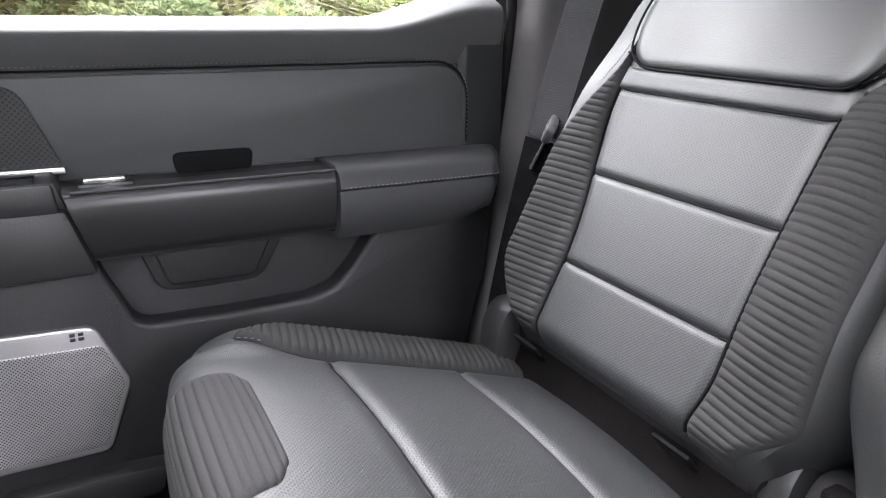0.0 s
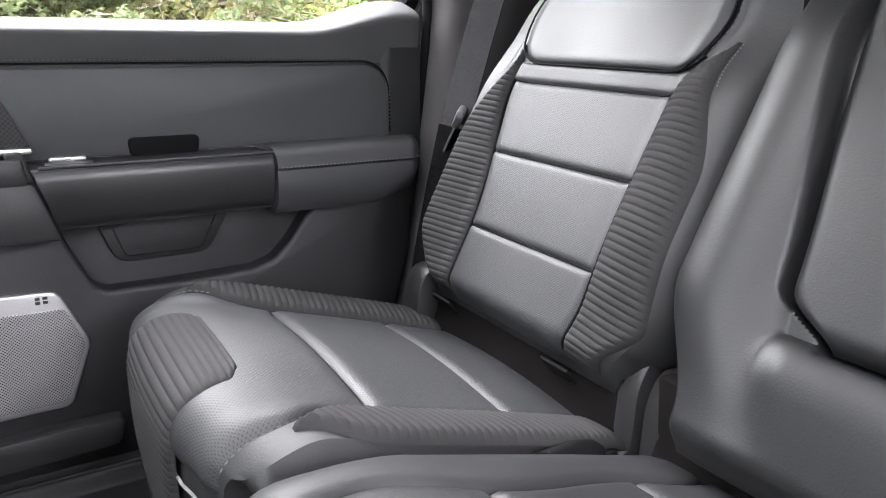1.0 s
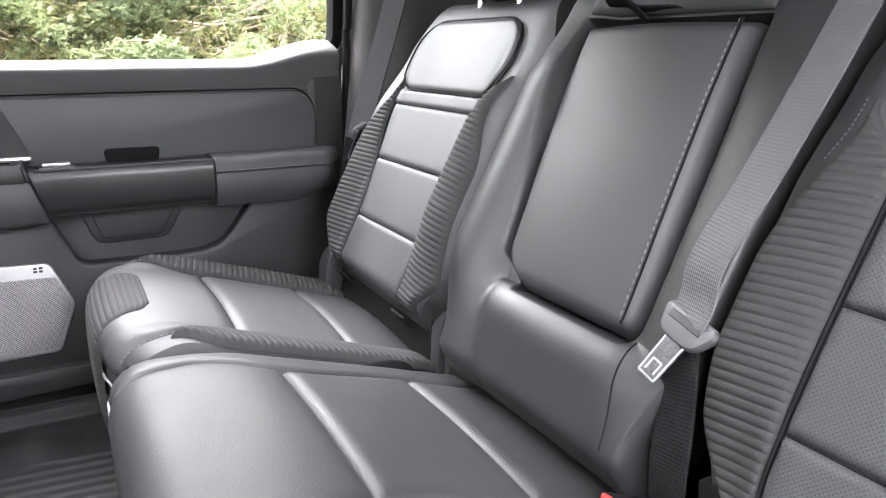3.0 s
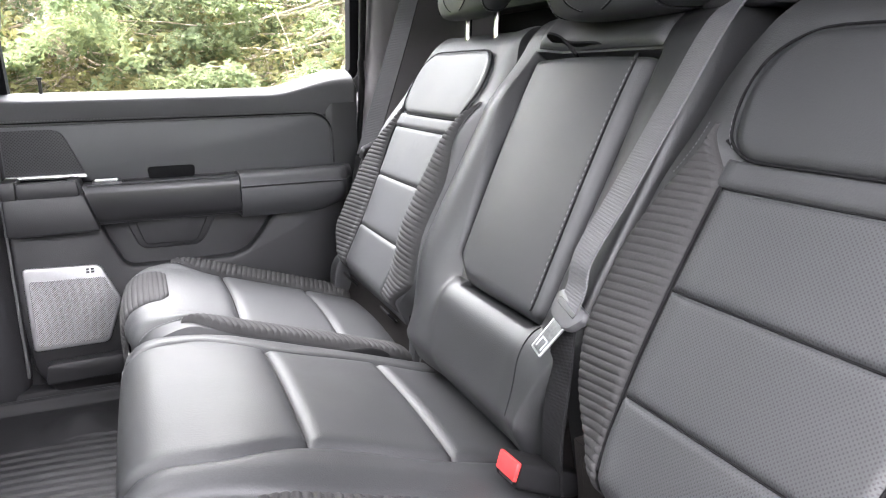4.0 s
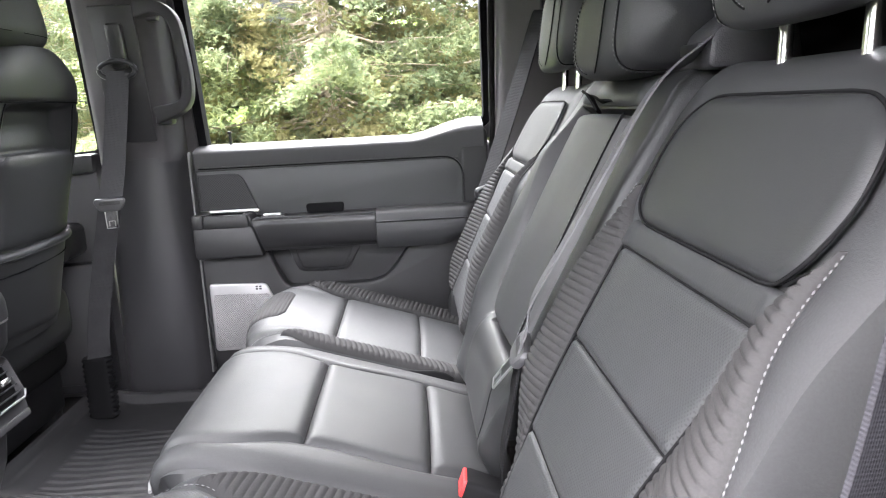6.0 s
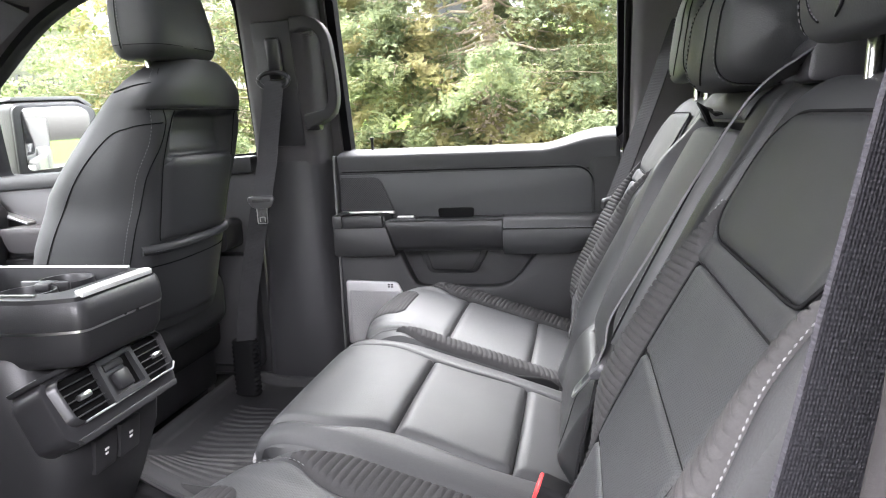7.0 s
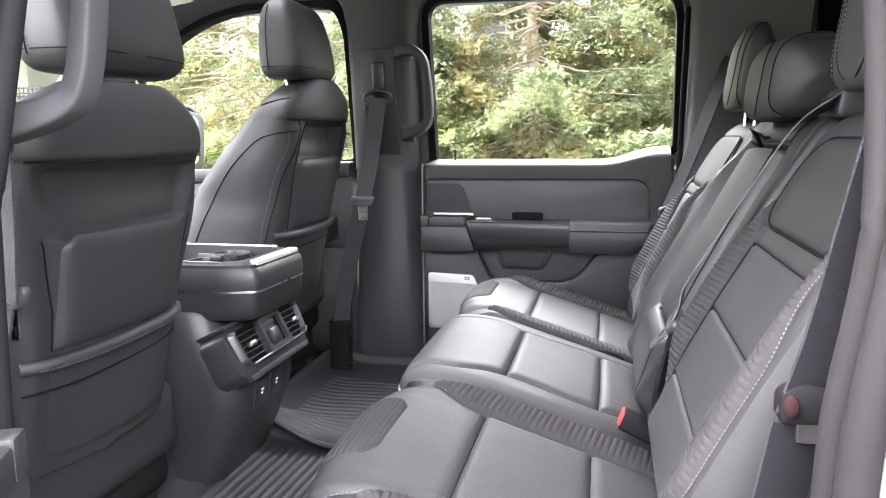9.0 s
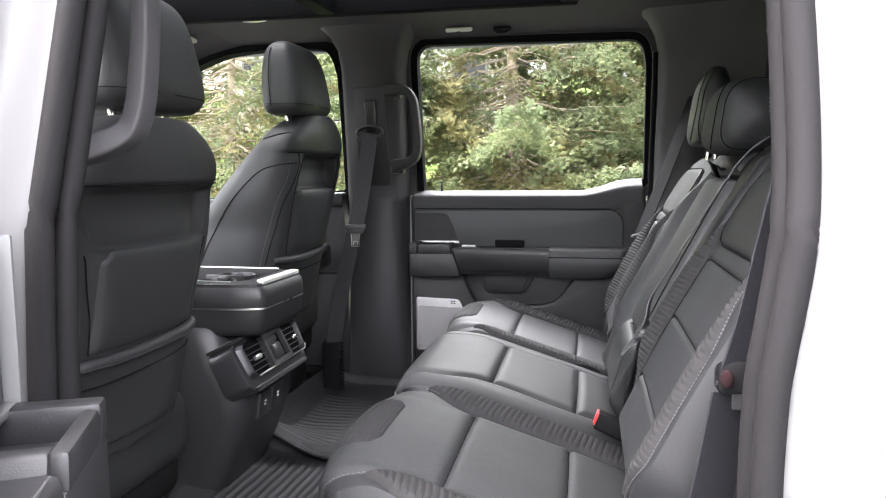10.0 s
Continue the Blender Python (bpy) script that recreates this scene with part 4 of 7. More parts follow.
def outer_rear_seat(sg, label):
    """An outer rear seat; q runs from the seat's middle towards the door."""
    cy = 0.447 if sg > 0 else -0.460
    seat = thing("rear_seat", (0.30, cy, 0.0), label, "car seat", "rear seats")
    top = back_p.by_z(0.706)
    vs = lambda z: back_p.by_z(z)

    def relief(s, q):
        a = np.abs(q)
        foot = np.where(q > 0, 0.35 + 0.65 * ease((s - 0.07) / 0.08), 0.05 + 0.95 * ease((s - 0.08) / 0.16))
        fade = foot * (1 - 0.85 * ease((s - vs(0.54)) / 0.12))
        bol = np.sin(np.pi * np.clip((a - 0.130) / 0.130, 0, 1)) ** 1.15 * np.where(q > 0, 0.019, 0.034 if sg > 0 else 0.014)
        return bol * fade - 0.010 * ease((a - 0.19) / 0.05) * (1 - fade) + 0.008 * np.sin(np.clip(s / top, 0, 1) * np.pi) - 0.034 * ease((0.112 - s) / 0.042) ** 2 - (0.020 if sg < 0 else 0.0) * ease((-q - 0.13) / 0.05) * ease((0.23 - s) / 0.11)

    def half(s):
        trim = 0.040 * ease((s - vs(0.64)) / 0.12) + 0.050 * ease((0.17 - s) / 0.11)
        return (0.208 - trim, 0.250 - trim) if sg > 0 else (0.230 - trim, 0.230 - trim)
    body_loft(back_p, cy, sg, np.concatenate([np.linspace(0.070, top, 34), np.linspace(top + 0.01, back_p.s[-1], 12)]), half, relief, 0.004, lambda s: 0.11 - 0.06 * float(ease((s - top + 0.1) / 0.16)), LEATHER, seat, "backrest", "black leather seat back")
    z1, z2, z3 = vs(0.377), vs(0.471), vs(0.563)
    inset = lambda s: 0.142 - 0.014 * ease((0.15 - s) / 0.08)
    inset_door = lambda s: (0.106 if sg > 0 else 0.100) + 0.039 * ease((s - z1) / (z3 - z1))
    for a, b in ((0.078, z1), (z1, z2), (z2, z3)):
        region("back_insert", back_p, cy, sg, a, b, lambda s: -inset(s), lambda s: inset_door(s), relief, PERFORATED, seat, "perforated grey-black leather insert", 26, 30, 0.007, 0.008, 0.004)
    for sq in ([(z1, q) for q in np.linspace(-0.138, 0.105, 16)], [(z2, q) for q in np.linspace(-0.140, 0.118, 16)], [(z3, q) for q in np.linspace(-0.141, 0.140, 16)]):
        tube("seam", skin_line(back_p, cy, sg, sq, relief, -0.0004), 0.0013, DARK_PIPING, seat, sides=6)
    for sq in ([(s, -float(inset(s))) for s in np.linspace(0.09, z3, 40)], [(s, float(inset_door(s))) for s in np.linspace(0.09, z3, 60)]):
        tube("seam", skin_line(back_p, cy, sg, sq, relief, 0.0012), 0.0019, DARK_PIPING, seat, sides=6)
    vt = vs(0.618)
    pitch = 0.0084

    def ribs(s, q):
        bend = -0.10 * (np.abs(q) - 0.14)
        ph = ((s - bend) / pitch) % 1.0
        wob = 0.97 + 0.03 * np.sin(37 * s + 3 * np.floor((s - bend) / pitch))
        return 0.0037 * np.clip(np.sin(np.pi * ph), 0, 1) ** 0.36 * wob
    def outer(s, k):
        full = (0.230 if k < 0 else 0.194) if sg > 0 else (0.222 if k < 0 else 0.210)
        return full - 0.034 * ease((s - vs(0.48)) / 0.14) - (0.060 if k < 0 and sg < 0 else 0.046 if k > 0 else 0.0) * ease((0.17 - s) / 0.10) - (0.048 * ease((0.145 - s) / 0.065) if sg > 0 and k < 0 else 0.0)

    def inner(s, k):
        edge = inset_door(s) if k > 0 else inset(s)
        return edge + (outer(s, k) - edge - 0.004) * ease((s - z3) / (vt - z3)) + 0.0005
    for k, lab in ((1, "ribbed black suede side bolster"), (-1, "ribbed black suede side bolster")):
        region("side_bolster", back_p, cy, sg, 0.082, vt, lambda s: k * inner(s, k), lambda s: k * outer(s, k), relief, RIBBED, seat, lab, 420, 20, 0.007, 0.008, 0.003, ribs)
        stitches("stitching", skin_line(back_p, cy, sg, [(s, k * (float(outer(s, k)) + 0.006)) for s in np.linspace(0.10 if k > 0 and sg < 0 else vt - 0.06, vt, 60)], relief, 0.0005), THREAD, seat, 0.0048, 0.0008)
    # smooth band and piped upper panel
    b0, b1 = vs(0.588), vs(0.706)
    region("back_band", back_p, cy, sg, z3, b0, lambda s: -0.150 - 0.0 * s, lambda s: 0.150 + 0.0 * s, relief, LEATHER, seat, "", 10, 24, 0.006, 0.008, 0.004)
    def bulge(s):
        d = np.minimum(s - b0, b1 - s)
        r = np.where(s - b0 < b1 - s, 0.026, 0.040)
        return 0.144 + 0.022 * np.sin(np.pi * np.clip((s - b0) / (b1 - b0), 0, 1)) - r + np.sqrt(np.clip(r**2 - np.clip(r - d, 0, None) ** 2, 0, None))
    region("upper_panel", back_p, cy, sg, b0, b1, lambda s: -bulge(s), bulge, relief, PANEL, seat, "smooth grey leather shoulder panel", 60, 30, 0.007, 0.012, 0.006)
    su = b0 + (b1 - b0) * (1 - np.cos(np.linspace(0.05, math.pi - 0.05, 60))) / 2
    loop = [(s, float(bulge(s)) + 0.002) for s in su] + [(b1 + 0.001, q) for q in np.linspace(0.095, -0.095, 12)] + [(s, -float(bulge(s)) - 0.002) for s in su[::-1]] + [(b0 - 0.001, q) for q in np.linspace(-0.110, 0.110, 12)]
    tube("piping", skin_line(back_p, cy, sg, loop, relief, 0.003), 0.0015, DARK_PIPING, seat, "black piping", sides=6, closed=True)
    for k in (1, -1):
        tube("seam", skin_line(back_p, cy, sg, [(b0 + 0.004, k * 0.137), (vt - 0.018, k * 0.162)], relief, -0.001), 0.0016, DARK_PIPING, seat, sides=5)
    stitches("stitching", skin_line(back_p, cy, sg, [(s, -float(bulge(s)) - 0.007) for s in np.linspace(b0 + 0.01, b1, 30)], relief, 0.0), THREAD, seat, 0.007, 0.0008)

    # cushion
    front_low = seat_p.s[-1]
    xs = lambda x: seat_p.by_x(x)
    crest = xs(0.080)

    def crel(s, q):
        a = np.abs(q)
        side = 0.012 * np.sin(np.pi * np.clip((a - 0.135) / 0.13, 0, 1)) * ease(s / 0.05)
        return side + 0.007 * np.cos(np.clip(q / 0.15, -1, 1) * np.pi / 2) - 0.034 * ease((a - 0.115) / 0.11) * ease((s - xs(0.15)) / 0.09)

    def chalf(s):
        return 0.223 - 0.030 * ease((s - xs(0.13)) / 0.10) ** 2
    body_loft(seat_p, cy, sg, np.concatenate([np.linspace(0, xs(0.15), 16), np.linspace(xs(0.15) + 0.01, front_low, 30)]), chalf, crel, 0.004, lambda s: 0.11 - 0.05 * float(ease((s - crest + 0.05) / 0.06)), LEATHER, seat, "cushion", "black leather seat cushion")
    e = lambda s: 0.148 + 0.0 * s
    xb, xa, xi = xs(0.378), xs(0.220), xs(0.118)
    for a, b in ((xs(0.492), xb), (xb, xa)):
        region("cushion_insert", seat_p, cy, sg, a, b, lambda s: -e(s), e, crel, PERFORATED, seat, "perforated grey-black leather insert", 26, 34, 0.008, 0.016, 0.005)
    for x_ in (xa, xb):
        tube("seam", skin_line(seat_p, cy, sg, [(x_, q) for q in np.linspace(-0.145, 0.145, 18)], crel, -0.0034), 0.0019, DARK_PIPING, seat, sides=6)
    # front field surrounds the ribbed knee pad
    ffw = lambda s: 0.148 + 0.030 * ease((s - xa) / 0.11) ** 1.5
    region("cushion_insert", seat_p, cy, sg, xa, crest + 0.055, lambda s: -ffw(s), ffw, crel, PERFORATED, seat, "perforated grey-black leather insert", 40, 40, 0.011, 0.024, 0.0055)
    kp = lambda s: 0.094 + 0.010 * ease((s - xi) / 0.05) - 0.022 * ease((xi + 0.020 - s) / 0.020) ** 2

    def kribs(s, q):
        return 0.0024 * np.abs(np.sin(np.pi * (s - xi) / 0.0072)) ** 0.45
    k_end = front_low - 0.03
    region("knee_pad", seat_p, cy, sg, xi, k_end, lambda s: -kp(s), kp, crel, RIBBED, seat, "ribbed black suede knee pad", 330, 22, 0.006, 0.006, 0.0065, kribs)

    def cribs(s, q):
        ph = ((s + 0.15 * np.abs(q)) / 0.0100) % 1.0
        return 0.0038 * np.clip(np.sin(np.pi * ph), 0, 1) ** 0.36
    tip = xs(0.128)
    ci = lambda s: 0.1495 + 0.036 * ease((s - xs(0.20)) / 0.085) ** 1.6
    co = lambda s: 0.221 - 0.030 * ease((s - xs(0.22)) / 0.10) ** 2
    for k in (1, -1):
        region("cushion_bolster", seat_p, cy, sg, xs(0.480), tip, lambda s: k * ci(s), lambda s: k * co(s), crel, RIBBED, seat, "ribbed black suede cushion edge", 340, 16, 0.008, 0.008, 0.0035, cribs)
        stitches("stitching", skin_line(seat_p, cy, sg, [(s, k * (float(ffw(s)) + 0.004)) for s in np.linspace(xa + 0.02, crest + 0.03, 30)], crel, 0.0005), THREAD, seat, 0.007, 0.0008)
    tube("front_piping", skin_line(seat_p, cy, sg, [(crest + 0.075, q) for q in np.linspace(-0.15, 0.15, 20)], crel, 0.0), 0.0016, PIPING, seat, "light grey piping", sides=6)
    part("cushion_base", box(0.06, 0.50, cy - 0.19, cy + 0.19, 0.03, 0.125, 0.012), PLASTIC, seat, "black plastic seat base")
    part("seat_foot", box(0.08, 0.46, cy - 0.15, cy + 0.15, 0.0, 0.035, 0.006), PLASTIC, seat)
    # hinge covers at the foot of the back
    for q, w, dx, top_z in ((0.200, 0.028, 0.01, 0.300),) if sg < 0 else ((-0.226, 0.030, 0.050, 0.314), (-0.262, 0.033, 0.056, 0.302), (0.178, 0.046, 0.020, 0.300)):
        hc = prism(rounded([(0.425 + dx, 0.150), (0.505 + dx, 0.150), (0.512 + dx, 0.270), (0.492 + dx, top_z - 0.004), (0.450 + dx, top_z), (0.432 + dx, top_z - 0.03)], 0.02), "y", cy + sg * q, cy + sg * (q + w), 0.006, 2)
        part("hinge_cover", hc, CONSOLE, seat, "satin black plastic hinge cover")
    # child-seat anchor slots
    for q in (-0.11, 0.14):
        lie = Matrix.Translation((0.474, cy + sg * q, 0.258)) @ pose(0, 0, 0, 0, 52, 0)
        pl = part("anchor_plate", moved(box(-0.012, 0.012, -0.024, 0.024, -0.002, 0.002, 0.001), lie), CUP_BLACK, seat, "flat black steel anchor slot")
        part("plate_edge", moved(box(0.0105, 0.0125, -0.021, 0.021, -0.0015, 0.0028, 0.0005, 1), lie), SILVER, pl, "bright silver edge")
    # sheet added in the crease, its colour standing in for shade
    part("crease_shade", prism([(0.470, 0.195), (0.520, 0.190), (0.500, 0.31), (0.478, 0.31), (0.486, 0.24)], "y", cy - 0.205, cy + 0.205, 0.004), CREASE_DARK, seat, "dark brown-black sheet that paints the shade in the seat crease")
    if sg > 0:
        headrest(0.700, 0.432, 0.858, 0.275, 0.190, 0.066, seat, 0.16)
    else:
        headrest(0.705, -0.447, 0.855, 0.275, 0.190, 0.066, seat, 0.16)
    return seat


outer_rear_seat(1, "black leather outer rear seat with ribbed bolsters beside the closed door")
outer_rear_seat(-1, "black leather outer rear seat with ribbed bolsters beside the doorway")


def middle_rear_seat():
    cy, sg = -0.0095, 1
    seat = thing("rear_seat", (0.30, cy, 0.0), "smooth black leather middle rear seat with folded-up armrest", "car seat", "rear seats")
    vs = lambda z: back_p.by_z(z)
    top = vs(0.706)

    a0, a1 = vs(0.388), vs(0.690)
    al = lambda s: 0.106 + 0.044 * ease((s - a0) / (a1 - a0)) - 0.048 * ease((a0 + 0.05 - s) / 0.05) ** 2
    ar = lambda s: -0.128 + 0.018 * ease((s - a0) / (a1 - a0)) + 0.008 * ease((a0 + 0.02 - s) / 0.02) ** 2

    def shape(s, q):
        """The wing beside the armrest and the roll below it, in one skin."""
        tuck = ease((0.215 - s) / 0.13)
        wing = 0.036 * np.sin(np.pi * np.clip((q + 0.044 * tuck - 0.100) / 0.140, 0, 1)) ** 0.9 * (1 - 0.45 * tuck)
        right = 0.012 * np.sin(np.pi * np.clip((-q - 0.125) / 0.11, 0, 1))
        roll = 0.024 * np.sqrt(np.clip(1 - (1 - np.clip((a0 + 0.002 - s) / 0.05, 0, 1)) ** 2, 0, 1)) * (0.30 + 0.70 * ease((s - 0.05) / 0.12)) * ease((q + 0.235) / 0.11) * ease((0.150 - q) / 0.075)
        side = (wing + right) * (1 - 0.75 * ease((s - vs(0.60)) / 0.12)) * ease(s / 0.05)
        return (side**4 + roll**4 + 1e-16) ** 0.25 - 0.034 * ease((0.095 - s) / 0.045) ** 2

    def relief(s, q):
        """The same with a well for the folded armrest."""
        well = ease((al(s) + 0.009 - q) / 0.009) * ease((q - ar(s) + 0.012) / 0.009) * ease((s - a0 + 0.007) / 0.007) * ease((a1 + 0.008 - s) / 0.006)
        return shape(s, q) - 0.026 * well

    def half(s):
        tuck = float(ease((0.215 - s) / 0.13))
        return (0.2125 - 0.050 * tuck, 0.2125 - 0.026 * tuck)
    body_loft(back_p, cy, sg, np.concatenate([np.linspace(0.055, top, 210), np.linspace(top + 0.01, back_p.s[-1], 12)]), half, relief, 0.0, lambda s: 0.11 - 0.06 * float(ease((s - top + 0.1) / 0.16)), SMOOTH_LEATHER, seat, "backrest", "smooth black leather middle back", 201)
    pr_ = lambda s, q: 0.010 * np.cos(np.clip((q - 0.01) / 0.15, -1, 1) * np.pi / 2) + 0.004 * np.sin(np.pi * np.clip((s - a0) / (a1 - a0), 0, 1))
    region("armrest_panel", back_p, cy, sg, a0, a1, ar, al, pr_, PANEL, seat, "smooth grey-black leather fold-down armrest", 70, 50, 0.026, 0.018, 0.008)
    stitches("stitching", skin_line(back_p, cy, sg, [(s, float(ar(np.array(s))) + 0.016) for s in np.linspace(a0 + 0.02, a1 - 0.005, 60)], pr_, 0.0082), THREAD, seat, 0.008, 0.0010)
    tube("seam", skin_line(back_p, cy, sg, [(s, float(ar(np.array(s))) + 0.013) for s in np.linspace(a0 + 0.012, a1 - 0.004, 60)], pr_, 0.0072), 0.0014, DARK_PIPING, seat, sides=6)
    # sewn end of the roll
    for sq in ([(a0 + 0.002, -0.140), (a0 - 0.040, -0.146), (0.120, -0.152), (0.085, -0.156)],):
        tube("seam", skin_line(back_p, cy, sg, [tuple(v) for v in spline(sq, 8)], relief, 0.0), 0.0010, DARK_PIPING, seat, sides=6)
    region("top_band", back_p, cy, sg, a1 + 0.010, back_p.s[-1] - 0.02, lambda s: -0.12 + 0 * s, lambda s: 0.15 + 0 * s, shape, LEATHER, seat, "", 16, 24, 0.008, 0.014, 0.010)
    tube("pull_strap", spline([(0.655, 0.030, 0.690), (0.650, 0.060, 0.712), (0.652, 0.092, 0.718), (0.662, 0.098, 0.712), (0.668, 0.078, 0.708), (0.664, 0.045, 0.704), (0.668, 0.010, 0.703), (0.672, -0.02, 0.700)], 6), 0, DARK_WEBBING, seat, "black pull strap loop", flat=(0.017, 0.003, (0.6, 0.0, 0.8)))

    # cushion
    xs = lambda x: seat_p.by_x(x)
    crest = xs(0.080)
    front_low = seat_p.s[-1]

    def crel(s, q):
        a = np.abs(q)
        return (0.014 + 0.008 * np.cos(np.clip(q / 0.2, -1, 1) * np.pi / 2)) * (1 - 0.75 * ease((s - xs(0.20)) / 0.12)) - 0.014 * ease((a - 0.18) / 0.06)

    def chalf(s):
        return 0.232 - 0.012 * ease((s - xs(0.13)) / 0.10)
    body_loft(seat_p, cy, sg, np.concatenate([np.linspace(0, xs(0.15), 16), np.linspace(xs(0.15) + 0.01, front_low, 30)]), chalf, crel, 0.004, lambda s: 0.11 - 0.05 * float(ease((s - crest + 0.05) / 0.06)), LEATHER, seat, "cushion", "smooth black leather middle cushion")
    xb, xa = xs(0.380), xs(0.222)
    wave = lambda s: 0.142 + 0.018 * ease((s - xa) / 0.10) ** 1.2 + 0.004 * np.sin((s - 0.1) * 30)
    for a, b in ((xs(0.49), xb), (xb, xa), (xa, crest + 0.06)):
        region("cushion_panel", seat_p, cy, sg, a, b, lambda s: -wave(s) - 0.006, lambda s: wave(s), crel, LEATHER, seat, "smooth black leather panel", 34, 44, 0.010, 0.018, 0.006)
    for x_ in (xa, xb):
        tube("seam", skin_line(seat_p, cy, sg, [(x_, q) for q in np.linspace(-0.145, 0.139, 18)], crel, -0.0046), 0.0019, DARK_PIPING, seat, sides=6)
    for k in (1, -1):
        region("cushion_side", seat_p, cy, sg, xs(0.49), crest + 0.05, lambda s: k * (wave(s) + (0.001 if k > 0 else 0.007)), lambda s: k * (0.222 - 0.01 * ease((s - xs(0.2)) / 0.1)), crel, LEATHER, seat, "", 40, 12, 0.010, 0.014, 0.004)
    tube("front_piping", skin_line(seat_p, cy, sg, [(crest + 0.040, q) for q in np.linspace(-0.215, 0.215, 24)], crel, 0.003), 0.0022, PIPING, seat, "light grey piping", sides=6)
    part("cushion_base", box(0.06, 0.50, cy - 0.21, cy + 0.21, 0.03, 0.13, 0.012), PLASTIC, seat, "black plastic seat base")
    part("seat_foot", box(0.08, 0.46, cy - 0.15, cy + 0.15, 0.0, 0.035, 0.006), PLASTIC, seat)
    # the same shade-coloured sheet behind the middle cushion
    part("crease_shade", prism([(0.470, 0.195), (0.520, 0.190), (0.500, 0.31), (0.478, 0.31), (0.486, 0.24)], "y", cy - 0.205, cy + 0.205, 0.004), CREASE_DARK, seat, "dark brown-black sheet that paints the shade in the seat crease")
    headrest(0.690, -0.045, 0.800, 0.300, 0.135, 0.115, seat, 0.15)
    return seat


middle_rear_seat()


# ---- front seats, seen from behind ----
def front_headrest(cx, cy, cz, parent):
    """A block-shaped rest that narrows upwards, its rear face leaning forward, on two steel posts."""
    table = ((-0.098, 0.098, -0.040, 0.026), (-0.094, 0.114, -0.054, 0.042), (-0.082, 0.127, -0.063, 0.054), (-0.062, 0.132, -0.067, 0.060), (-0.02, 0.131, -0.069, 0.054), (0.03, 0.125, -0.067, 0.043), (0.065, 0.116, -0.060, 0.031), (0.084, 0.104, -0.048, 0.019), (0.094, 0.088, -0.034, 0.006), (0.098, 0.066, -0.022, -0.006))
    T = spline(np.array(table), 4)

    def ring_at(z, hw, xf, xr, lift=0.0):
        m, d = (xf + xr) / 2, (xr - xf) / 2
        out = []
        for b in np.linspace(0, 2 * math.pi, 56, endpoint=False):
            c, s_ = math.cos(b), math.sin(b)
            out.append((cx + m + (d + lift) * math.copysign(abs(c) ** 0.5, c), cy + (hw + lift) * math.copysign(abs(s_) ** 0.5, s_), cz + z))
        return out
    ob = loft("headrest", [ring_at(*r) for r in T], LEATHER, parent, "black leather headrest with stitched side seams")
    for k in (-1, 1):
        at = lambda r, dx: (cx + (r[2] + r[3]) / 2 + dx * (r[3] - r[2]) / 2, cy + k * (r[1] + 0.0006), cz + r[0])
        inner = [r for r in T if -0.08 < r[0] < 0.08]
        tube("seam", [at(r, -0.36) for r in inner], 0.0009, DARK_PIPING, ob, sides=5)
        stitches("stitching", [at(r, -0.30) for r in inner], THREAD, ob, 0.006, 0.0009)
    tube("seam", [(cx + r_[0], cy + r_[1], cz - 0.071) for r_ in [(p[0] - cx, p[1] - cy) for p in ring_at(-0.071, 0.1305, -0.066, 0.0585, 0.0004)] if r_[0] > -0.05], 0.0008, DARK_PIPING, ob, sides=5)
    for q in (-0.074, 0.074):
        tube("post", [(cx - 0.008, cy + q, cz - 0.09), (cx + 0.004, cy + q, cz - 0.150)], 0.0062, METAL, ob, "chrome headrest post", sides=12)
    return ob


